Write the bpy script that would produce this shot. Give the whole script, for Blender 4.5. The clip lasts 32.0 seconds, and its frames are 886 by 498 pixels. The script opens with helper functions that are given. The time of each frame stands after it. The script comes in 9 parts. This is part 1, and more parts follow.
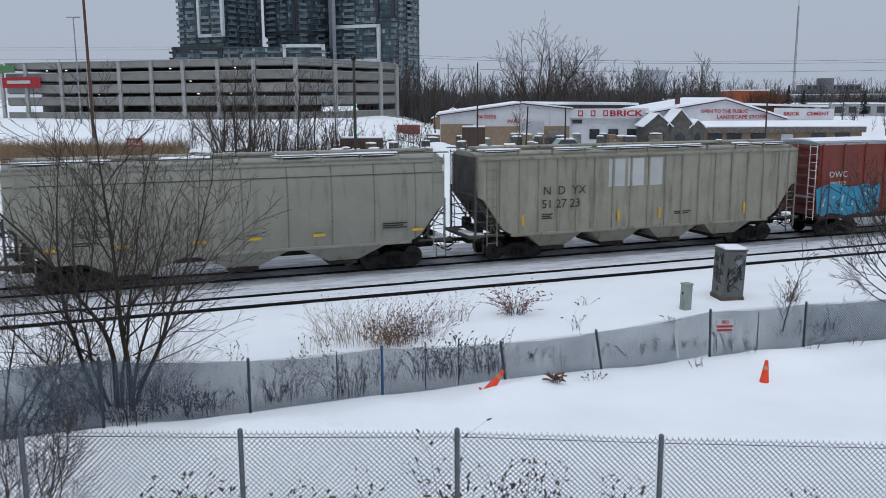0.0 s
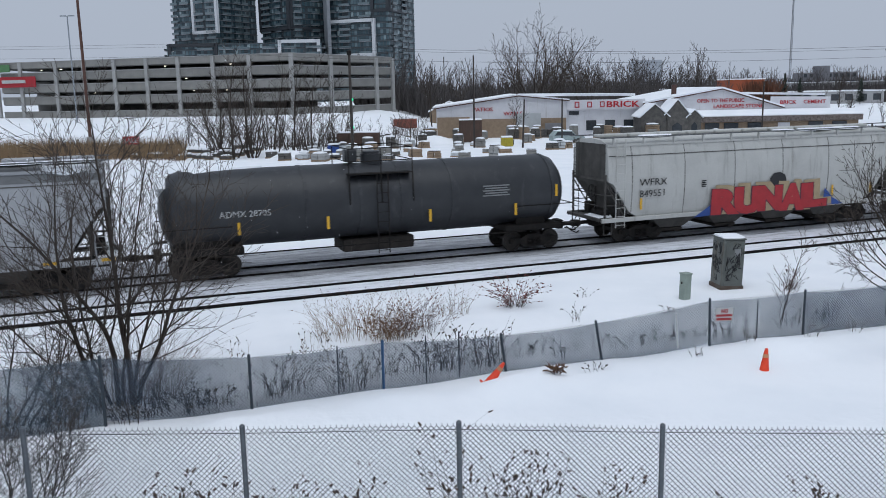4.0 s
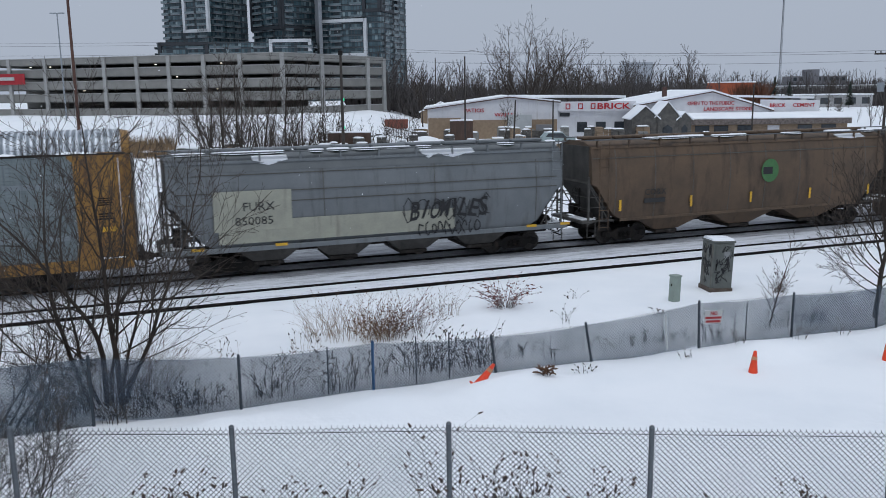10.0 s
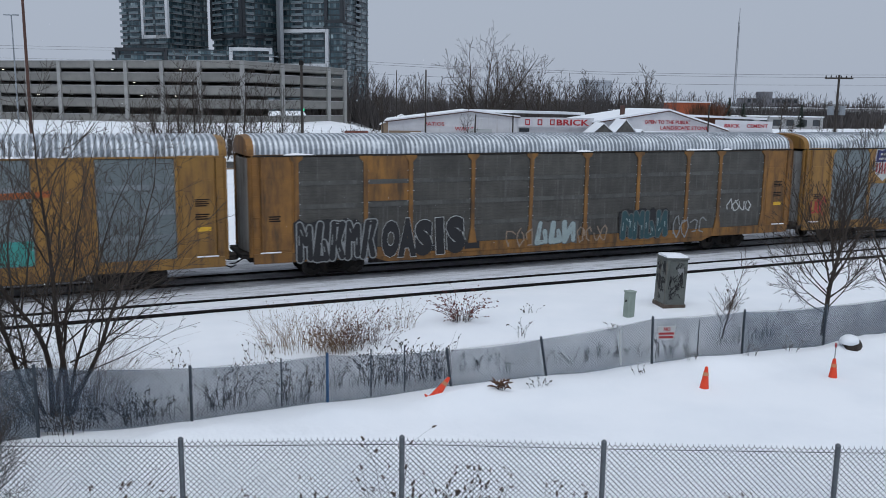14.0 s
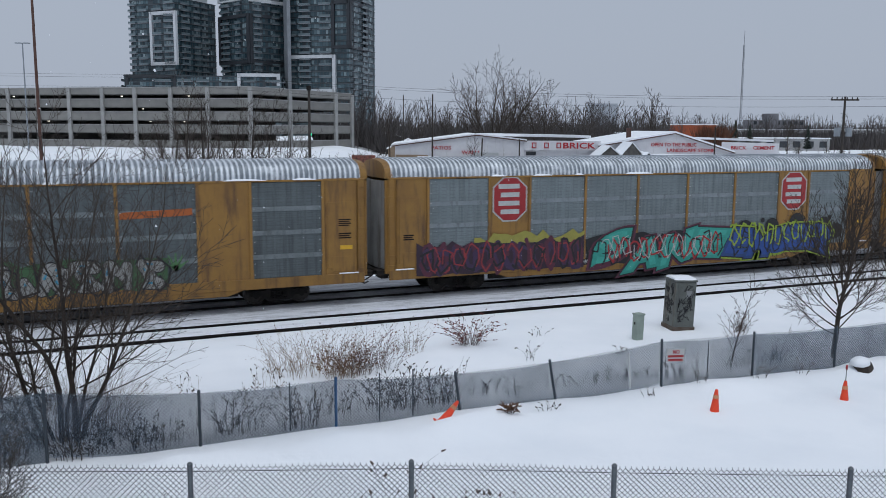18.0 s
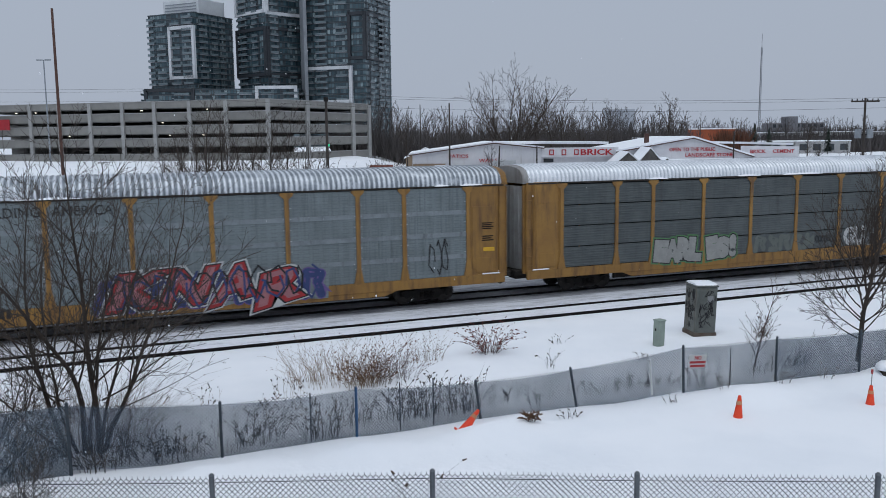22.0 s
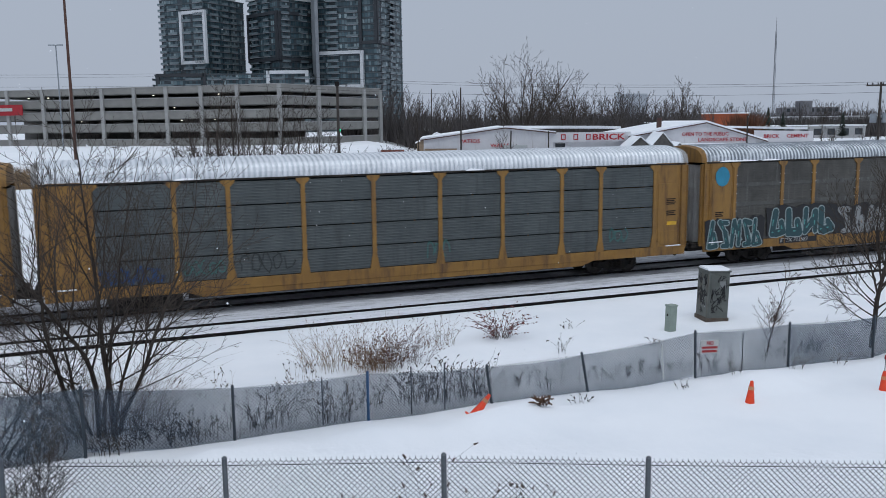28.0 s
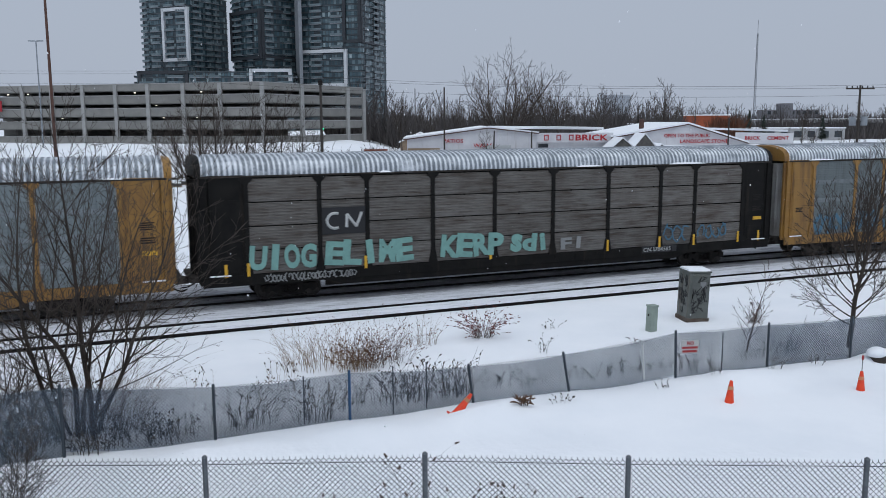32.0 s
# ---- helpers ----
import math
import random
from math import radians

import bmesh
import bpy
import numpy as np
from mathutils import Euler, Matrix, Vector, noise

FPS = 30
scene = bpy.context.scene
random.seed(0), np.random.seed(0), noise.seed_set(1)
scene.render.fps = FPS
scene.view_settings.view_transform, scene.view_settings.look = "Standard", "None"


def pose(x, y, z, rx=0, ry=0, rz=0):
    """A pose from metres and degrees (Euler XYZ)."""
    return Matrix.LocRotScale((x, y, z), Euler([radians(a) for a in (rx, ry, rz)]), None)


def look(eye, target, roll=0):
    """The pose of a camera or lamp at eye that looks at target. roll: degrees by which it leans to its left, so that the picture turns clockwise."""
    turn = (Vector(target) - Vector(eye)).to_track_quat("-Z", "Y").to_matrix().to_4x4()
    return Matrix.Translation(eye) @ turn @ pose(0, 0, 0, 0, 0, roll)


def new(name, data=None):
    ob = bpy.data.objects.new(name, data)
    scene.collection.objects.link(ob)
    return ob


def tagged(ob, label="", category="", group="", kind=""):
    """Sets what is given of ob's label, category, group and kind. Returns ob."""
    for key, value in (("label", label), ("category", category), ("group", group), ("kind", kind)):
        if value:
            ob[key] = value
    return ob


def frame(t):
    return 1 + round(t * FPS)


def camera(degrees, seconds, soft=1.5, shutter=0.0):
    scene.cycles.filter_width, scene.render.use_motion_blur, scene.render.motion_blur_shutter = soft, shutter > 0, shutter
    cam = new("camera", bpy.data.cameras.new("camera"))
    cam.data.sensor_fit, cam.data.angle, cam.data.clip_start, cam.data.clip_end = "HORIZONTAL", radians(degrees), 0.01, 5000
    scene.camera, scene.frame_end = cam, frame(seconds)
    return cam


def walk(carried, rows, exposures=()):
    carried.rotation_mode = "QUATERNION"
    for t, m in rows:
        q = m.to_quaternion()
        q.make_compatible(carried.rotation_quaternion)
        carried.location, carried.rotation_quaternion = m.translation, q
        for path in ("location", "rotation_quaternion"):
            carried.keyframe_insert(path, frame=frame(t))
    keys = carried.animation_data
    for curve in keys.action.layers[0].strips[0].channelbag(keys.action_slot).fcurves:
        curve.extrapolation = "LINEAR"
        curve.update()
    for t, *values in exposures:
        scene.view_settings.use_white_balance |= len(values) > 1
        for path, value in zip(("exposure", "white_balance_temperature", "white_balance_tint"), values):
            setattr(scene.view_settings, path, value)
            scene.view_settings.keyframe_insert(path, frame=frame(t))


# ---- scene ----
cam = camera(54.9, 32.0, 0.9, 0.12)


def stand(t, yaw, pitch, roll, x, y, z):
    """A row of the camera's way: yaw to the right of +y, pitch down, roll to the right, in degrees."""
    return t, pose(x, y, z, 0, 0, -yaw) @ pose(0, 0, 0, 90 - pitch) @ pose(0, 0, 0, 0, 0, -roll)


walk(cam, [
    stand(0, 20.00, 10.10, 0.30, 0.001, 0.017, 6.863),
    stand(0.5, 20.09, 10.05, 0.42, -0.012, 0.034, 6.851),
    stand(1, 20.01, 10.18, 0.55, -0.009, 0.022, 6.861),
    stand(1.5, 20.08, 10.30, 0.68, -0.005, 0.033, 6.857),
    stand(2, 20.20, 10.27, 0.96, -0.005, 0.025, 6.848),
    stand(2.5, 20.18, 10.28, 1.05, -0.008, 0.019, 6.854),
    stand(3, 20.17, 10.39, 1.12, -0.003, 0.016, 6.858),
    stand(3.5, 20.12, 10.54, 1.11, -0.006, 0.015, 6.858),
    stand(5.5, 20.10, 10.45, 1.27, -0.014, 0.007, 6.847),
    stand(6, 20.19, 10.49, 1.18, -0.011, 0.003, 6.859),
    stand(6.5, 20.35, 10.50, 1.17, -0.016, -0.001, 6.858),
    stand(7, 20.59, 10.61, 1.18, -0.007, 0.020, 6.856),
    stand(7.5, 20.63, 10.65, 1.14, -0.005, 0.016, 6.857),
    stand(8, 20.70, 10.62, 1.16, -0.006, 0.023, 6.855),
    stand(8.5, 20.71, 10.55, 1.17, -0.007, 0.031, 6.852),
    stand(9, 20.72, 10.50, 1.10, -0.003, 0.022, 6.857),
    stand(9.5, 20.72, 10.52, 0.94, 0.001, 0.004, 6.863),
    stand(10, 20.76, 10.50, 0.71, -0.017, 0.016, 6.868),
    stand(10.5, 20.67, 10.44, 0.68, -0.010, 0.001, 6.874),
    stand(11, 20.56, 10.25, 0.91, -0.013, 0.003, 6.868),
    stand(11.5, 20.51, 10.14, 1.07, 0.002, 0.012, 6.871),
    stand(12, 20.70, 10.02, 0.95, -0.010, 0.017, 6.859),
    stand(12.5, 20.97, 9.88, 0.38, -0.007, 0.008, 6.871),
    stand(13, 21.71, 9.81, -0.39, -0.006, 0.021, 6.874),
    stand(13.5, 23.02, 9.73, -0.74, 0.012, 0.026, 6.863),
    stand(14, 23.59, 9.64, -0.72, 0.015, 0.011, 6.866),
    stand(14.5, 23.65, 9.63, -0.64, 0.010, 0.001, 6.879),
    stand(16.5, 23.16, 9.01, -0.36, -0.016, -0.020, 6.877),
    stand(17, 22.99, 8.91, -0.41, -0.009, -0.004, 6.876),
    stand(17.5, 22.93, 8.57, -0.42, -0.012, -0.011, 6.877),
    stand(18, 23.08, 8.07, -0.34, -0.013, -0.013, 6.872),
    stand(18.5, 23.22, 7.88, -0.01, -0.016, -0.027, 6.872),
    stand(19, 23.24, 7.92, 0.11, -0.002, 0.002, 6.867),
    stand(19.5, 22.91, 7.91, 0.08, 0.007, -0.004, 6.870),
    stand(20, 22.70, 7.82, 0.02, 0.003, 0.010, 6.869),
    stand(20.5, 22.35, 7.56, 0.31, -0.009, -0.022, 6.873),
    stand(21, 21.88, 7.32, 0.48, 0.004, -0.011, 6.879),
    stand(21.5, 21.73, 7.40, 0.49, -0.009, 0.011, 6.856),
    stand(22, 21.81, 7.49, 0.64, 0.003, -0.003, 6.869),
    stand(22.5, 22.33, 7.41, 0.58, 0.001, -0.006, 6.868),
    stand(23, 22.90, 7.53, 0.39, 0.009, 0.010, 6.860),
    stand(23.5, 22.58, 7.92, 0.17, -0.003, -0.008, 6.864),
    stand(24, 21.57, 8.15, -0.10, -0.007, -0.002, 6.860),
    stand(24.5, 21.06, 8.11, 0.05, -0.003, -0.003, 6.854),
    stand(25, 20.76, 7.92, -0.28, 0.007, 0.017, 6.852),
    stand(25.5, 20.99, 8.18, -0.93, -0.002, 0.017, 6.854),
    stand(27.5, 21.05, 8.56, 0.60, -0.015, 0.008, 6.857),
    stand(28, 21.04, 8.48, 0.69, 0.004, 0.016, 6.856),
    stand(28.5, 21.40, 8.52, 0.41, 0.000, -0.001, 6.854),
    stand(29, 21.72, 8.59, 0.19, -0.002, 0.014, 6.858),
    stand(29.5, 21.84, 8.76, 0.24, 0.004, 0.007, 6.855),
    stand(30, 22.10, 8.84, 0.37, 0.017, 0.009, 6.855),
    stand(30.5, 22.38, 8.80, 0.52, 0.001, -0.001, 6.849),
    stand(31, 22.31, 8.57, 0.49, 0.009, -0.011, 6.852),
    stand(31.5, 22.20, 8.49, 0.33, 0.009, -0.011, 6.858),
    stand(32, 22.20, 8.51, 0.25, 0.008, -0.006, 6.855),
], [(0, 0.02), (3, 0.02), (6, 0.06), (7.5, 0.0), (10, -0.02), (13, -0.02), (17, -0.06), (25, -0.07), (29, -0.03), (32, 0.0)])

# ---- light ----
world = bpy.data.worlds.new("world")
scene.world = world
world.use_nodes = True
wn, wl = world.node_tree.nodes, world.node_tree.links
wn.clear()
sky = wn.new("ShaderNodeTexSky")
sky.sky_type, sky.sun_disc = "NISHITA", False
sky.sun_elevation, sky.sun_rotation = radians(70), radians(198)
sky.dust_density, sky.air_density = 4.0, 1.5
dim = wn.new("ShaderNodeVectorMath")
dim.operation = "SCALE"
dim.inputs["Scale"].default_value = 0.09
cloud = wn.new("ShaderNodeMix")
cloud.data_type = "RGBA"
cloud.inputs["Factor"].default_value = 0.93
cloud.inputs["B"].default_value = (0.412, 0.47, 0.575, 1)
back = wn.new("ShaderNodeBackground")
back.inputs["Strength"].default_value = 1.0
wout = wn.new("ShaderNodeOutputWorld")
wl.new(sky.outputs["Color"], dim.inputs[0])
wl.new(dim.outputs[0], cloud.inputs["A"])
wl.new(cloud.outputs["Result"], back.inputs["Color"])
wl.new(back.outputs["Background"], wout.inputs["Surface"])

# the overcast sky's brighter part, high behind the camera
sun = new("sun", bpy.data.lights.new("sun", "SUN"))
sun.data.energy, sun.data.angle, sun.data.color = 1.18, radians(60), (0.9, 0.955, 1.0)
sun.matrix_world = look((-10, -30, 90), (0, 0, 0))

# ---- materials ----
MATS = {}


def surf(name, c1, c2=None, scale=2.0, rough=0.7, metal=0.0, bump=0.0, fine=30.0, streak=None, amount=0.0, sscale=(3, 3, 0.25), vary=0.08, lo=0.35, hi=0.65):
    """A weathered surface: two colours in patches, fine grain, streaks of a third colour."""
    if name in MATS:
        return MATS[name]
    m = bpy.data.materials.new(name)
    MATS[name] = m
    m.use_nodes = True
    n, l = m.node_tree.nodes, m.node_tree.links
    b = n["Principled BSDF"]
    b.inputs["Roughness"].default_value, b.inputs["Metallic"].default_value = rough, metal
    c2 = c2 or tuple(v * 0.75 for v in c1)
    tc = n.new("ShaderNodeTexCoord")
    oi = n.new("ShaderNodeObjectInfo")
    far = n.new("ShaderNodeVectorMath")
    far.operation = "MULTIPLY_ADD"
    l.new(oi.outputs["Random"], far.inputs[0])
    far.inputs[1].default_value = (41.0, 17.0, 23.0)
    l.new(tc.outputs["Object"], far.inputs[2])
    big = n.new("ShaderNodeTexNoise")
    big.inputs["Scale"].default_value, big.inputs["Detail"].default_value, big.inputs["Roughness"].default_value = scale, 6, 0.65
    l.new(far.outputs[0], big.inputs["Vector"])
    ramp = n.new("ShaderNodeValToRGB")
    ramp.color_ramp.elements[0].position, ramp.color_ramp.elements[1].position = lo, hi
    ramp.color_ramp.elements[0].color, ramp.color_ramp.elements[1].color = (*c1, 1), (*c2, 1)
    l.new(big.outputs["Fac"], ramp.inputs["Fac"])
    col = ramp.outputs["Color"]
    small = n.new("ShaderNodeTexNoise")
    small.inputs["Scale"].default_value, small.inputs["Detail"].default_value = fine, 3
    l.new(tc.outputs["Object"], small.inputs["Vector"])
    if streak:
        mp = n.new("ShaderNodeMapping")
        mp.inputs["Scale"].default_value = sscale
        l.new(far.outputs[0], mp.inputs["Vector"])
        sn = n.new("ShaderNodeTexNoise")
        sn.inputs["Scale"].default_value, sn.inputs["Detail"].default_value, sn.inputs["Roughness"].default_value = 1.0, 7, 0.7
        l.new(mp.outputs["Vector"], sn.inputs["Vector"])
        sr = n.new("ShaderNodeMapRange")
        sr.inputs["From Min"].default_value, sr.inputs["From Max"].default_value = 0.62 - 0.3 * amount, 0.82 - 0.3 * amount
        l.new(sn.outputs["Fac"], sr.inputs["Value"])
        mx = n.new("ShaderNodeMix")
        mx.data_type = "RGBA"
        l.new(sr.outputs["Result"], mx.inputs["Factor"])
        l.new(col, mx.inputs["A"])
        mx.inputs["B"].default_value = (*streak, 1)
        col = mx.outputs["Result"]
    ad = n.new("ShaderNodeMath")
    ad.operation = "MULTIPLY_ADD"
    l.new(oi.outputs["Random"], ad.inputs[0])
    ad.inputs[1].default_value, ad.inputs[2].default_value = 2 * vary, 1 - vary - 0.12
    ad2 = n.new("ShaderNodeMath")
    ad2.operation = "MULTIPLY_ADD"
    l.new(small.outputs["Fac"], ad2.inputs[0])
    ad2.inputs[1].default_value = 0.24
    l.new(ad.outputs[0], ad2.inputs[2])
    sc = n.new("ShaderNodeVectorMath")
    sc.operation = "SCALE"
    l.new(col, sc.inputs[0])
    l.new(ad2.outputs[0], sc.inputs["Scale"])
    l.new(sc.outputs[0], b.inputs["Base Color"])
    if bump:
        bp = n.new("ShaderNodeBump")
        bp.inputs["Strength"].default_value, bp.inputs["Distance"].default_value = bump, 0.02
        l.new(small.outputs["Fac"], bp.inputs["Height"])
        l.new(bp.outputs["Normal"], b.inputs["Normal"])
    return m


def glow(name, c, power):
    m = bpy.data.materials.new(name)
    m.use_nodes = True
    b = m.node_tree.nodes["Principled BSDF"]
    b.inputs["Base Color"].default_value = (*c, 1)
    b.inputs["Emission Color"].default_value, b.inputs["Emission Strength"].default_value = (*c, 1), power
    return m


def snow_mat():
    m = bpy.data.materials.new("snow")
    m.use_nodes = True
    n, l = m.node_tree.nodes, m.node_tree.links
    b = n["Principled BSDF"]
    b.inputs["Roughness"].default_value = 0.85
    b.inputs["Specular IOR Level"].default_value = 0.2
    tc = n.new("ShaderNodeTexCoord")
    a = n.new("ShaderNodeTexNoise")
    a.inputs["Scale"].default_value, a.inputs["Detail"].default_value = 0.35, 8
    l.new(tc.outputs["Object"], a.inputs["Vector"])
    r = n.new("ShaderNodeValToRGB")
    r.color_ramp.elements[0].position, r.color_ramp.elements[1].position = 0.3, 0.6
    r.color_ramp.elements[0].color, r.color_ramp.elements[1].color = (0.83, 0.855, 0.89, 1), (0.9, 0.915, 0.94, 1)
    l.new(a.outputs["Fac"], r.inputs["Fac"])
    l.new(r.outputs["Color"], b.inputs["Base Color"])
    f = n.new("ShaderNodeTexNoise")
    f.inputs["Scale"].default_value, f.inputs["Detail"].default_value = 3.0, 8
    l.new(tc.outputs["Object"], f.inputs["Vector"])
    bp = n.new("ShaderNodeBump")
    bp.inputs["Strength"].default_value, bp.inputs["Distance"].default_value = 0.35, 0.06
    l.new(f.outputs["Fac"], bp.inputs["Height"])
    l.new(bp.outputs["Normal"], b.inputs["Normal"])
    return m


SNOW = snow_mat()
BLACK = surf("black_steel", (0.009, 0.0085, 0.0085), (0.02, 0.017, 0.015), 3, 0.75, bump=0.2, streak=(0.05, 0.038, 0.03), amount=0.22)
# DARK: underframe grime; on autorack top rails it is painted eave shade
DARK = surf("underframe_grime_eave_shade", (0.024, 0.022, 0.02), (0.045, 0.038, 0.033), 2, 0.85, bump=0.2, streak=(0.12, 0.11, 0.11), amount=0.18)
RAIL = surf("rail_steel", (0.009, 0.0085, 0.009), (0.016, 0.013, 0.012), 3, 0.75)
RAIL.node_tree.nodes["Principled BSDF"].inputs["Specular IOR Level"].default_value = 0.12
WHEEL = surf("wheel_steel", (0.022, 0.02, 0.018), (0.05, 0.042, 0.037), 5, 0.6, 0.3)
for q in (BLACK, DARK):
    q.node_tree.nodes["Principled BSDF"].inputs["Specular IOR Level"].default_value = 0.2
GALV = surf("galvanised_steel", (0.33, 0.36, 0.39), (0.24, 0.265, 0.29), 1.5, 0.5, 0.35, streak=(0.2, 0.2, 0.2), amount=0.2)


# ---- meshes ----
class Build:
    """Collects simple solids into one mesh."""

    def __init__(self):
        self.v, self.f = [], []

    def add(self, v, f):
        k = len(self.v)
        self.v += [tuple(p) for p in v]
        self.f += [tuple(i + k for i in q) for q in f]
        return self

    def box(self, c, s, b=0.0, turn=None):
        hx, hy, hz = s[0] / 2, s[1] / 2, s[2] / 2
        if b <= 0:
            v = [(x, y, z) for x in (-hx, hx) for y in (-hy, hy) for z in (-hz, hz)]
            f = [(0, 1, 3, 2), (4, 6, 7, 5), (0, 4, 5, 1), (2, 3, 7, 6), (0, 2, 6, 4), (1, 5, 7, 3)]
        else:
            b = min(b, hx * 0.9, hy * 0.9, hz * 0.9)
            v, ids = [], {}
            for sx in (-1, 1):
                for sy in (-1, 1):
                    for sz in (-1, 1):
                        for a in range(3):
                            p = [sx * (hx - b), sy * (hy - b), sz * (hz - b)]
                            p[a] = (sx * hx, sy * hy, sz * hz)[a]
                            ids[sx, sy, sz, a] = len(v)
                            v.append(tuple(p))
            f = []
            for a in range(3):
                p, q = [i for i in range(3) if i != a]
                for s0 in (-1, 1):
                    loop = []
                    for sp, sq in ((-1, -1), (1, -1), (1, 1), (-1, 1)):
                        k = [0, 0, 0]
                        k[a], k[p], k[q] = s0, sp, sq
                        loop.append(ids[(*k, a)])
                    f.append(tuple(loop) if (s0 > 0) != (a == 1) else tuple(loop[::-1]))
                for sp in (-1, 1):
                    for sq in (-1, 1):
                        e = []
                        for s0 in (-1, 1):
                            k = [0, 0, 0]
                            k[a], k[p], k[q] = s0, sp, sq
                            e.append((ids[(*k, p)], ids[(*k, q)]))
                        f.append((e[0][0], e[1][0], e[1][1], e[0][1]))
            for sx in (-1, 1):
                for sy in (-1, 1):
                    for sz in (-1, 1):
                        f.append((ids[sx, sy, sz, 0], ids[sx, sy, sz, 1], ids[sx, sy, sz, 2]))
        m = Matrix.Translation(c) @ (turn.to_4x4() if turn else Matrix())
        return self.add([m @ Vector(p) for p in v], f)

    def rod(self, a, b, r, r2=None, n=6, caps=True):
        a, b = Vector(a), Vector(b)
        d = (b - a).normalized()
        s = d.orthogonal().normalized()
        t = d.cross(s)
        r2 = r if r2 is None else r2
        v = []
        for p, q in ((a, r), (b, r2)):
            for k in range(n):
                w = 2 * math.pi * k / n
                v.append(p + q * (math.cos(w) * s + math.sin(w) * t))
        f = [(k, (k + 1) % n, n + (k + 1) % n, n + k) for k in range(n)]
        if caps:
            f += [tuple(range(n))[::-1], tuple(range(n, 2 * n))]
        return self.add(v, f)

    def path(self, pts, r, n=5, r2=None):
        for i, (a, b) in enumerate(zip(pts, pts[1:])):
            if (Vector(a) - Vector(b)).length > 1e-5:
                self.rod(a, b, r, r2, n)
        return self

    def prism(self, poly, lo, hi, axis=1):
        """A polygon of two coordinates, pushed along the third from lo to hi."""
        n = len(poly)
        v = []
        for d in (lo, hi):
            for p, q in poly:
                v.append((d, p, q) if axis == 0 else (p, d, q) if axis == 1 else (p, q, d))
        return self.add(v, [tuple(range(n)), tuple(range(n, 2 * n))[::-1]] + [(k, (k + 1) % n, n + (k + 1) % n, n + k) for k in range(n)])

    def loft(self, rings, closed=True, caps=True):
        n = len(rings[0])
        v = [p for r in rings for p in r]
        f = []
        for i in range(len(rings) - 1):
            for k in range(n if closed else n - 1):
                f.append((i * n + k, i * n + (k + 1) % n, (i + 1) * n + (k + 1) % n, (i + 1) * n + k))
        if caps and closed:
            f += [tuple(range(n))[::-1], tuple(range((len(rings) - 1) * n, len(rings) * n))]
        return self.add(v, f)

    def mesh(self, name, mat, smooth=0.0):
        me = bpy.data.meshes.new(name)
        me.from_pydata(self.v, [], self.f)
        bm = bmesh.new()
        bm.from_mesh(me)
        bmesh.ops.recalc_face_normals(bm, faces=bm.faces)
        bm.to_mesh(me)
        bm.free()
        if smooth:
            me.shade_smooth()
            me.set_sharp_from_angle(angle=radians(smooth))
        for q in mat if isinstance(mat, (list, tuple)) else [mat]:
            me.materials.append(q)
        return me

    def obj(self, name, mat, parent=None, label="", smooth=0.0):
        return put(name, self.mesh(name, mat, smooth), parent, label)


def put(name, me, parent=None, label="", m=None):
    ob = new(name, me)
    if parent:
        ob.parent = parent
    if m is not None:
        ob.matrix_basis = m
    if label:
        ob["label"] = label
    return ob


def thing(name, m, label, category, group="", kind=""):
    ob = new(name)
    ob.empty_display_size = 0.3
    ob.matrix_basis = m
    return tagged(ob, label, category, group, kind)


def words(text, size, mat, parent, m, name="lettering", label="", wide=1.0, depth=0.004, bold=0.0, shear=0.0, align="LEFT"):
    """Letters of the built-in font, as a mesh; they read along the local x axis and stand along local y."""
    cu = bpy.data.curves.new(name, "FONT")
    cu.body, cu.size, cu.extrude, cu.offset, cu.shear, cu.align_x = text, size, depth, bold, shear, align
    cu.resolution_u = 2
    tmp = bpy.data.objects.new(name, cu)
    me = bpy.data.meshes.new_from_object(tmp)
    bpy.data.objects.remove(tmp)
    me.name = name
    for v in me.vertices:
        v.co.x *= wide
    me.materials.clear()
    me.materials.append(mat)
    return put(name, me, parent, label, m)


def side(x, z, y=-1.6):
    """The pose of writing on a wagon's side that faces -y."""
    return pose(x, y, z, 90)
# ---- ground and tracks ----
TRAIN_Y, NEAR_Y = 33.73, 29.27


def smooth01(t):
    t = min(1.0, max(0.0, t))
    return t * t * (3 - 2 * t)


def afar(lat, dep):
    """World x, y of a point lat metres aside and dep metres off, along the main line of sight."""
    c, s = math.cos(radians(21)), math.sin(radians(21))
    return lat * c + dep * s, dep * c - lat * s


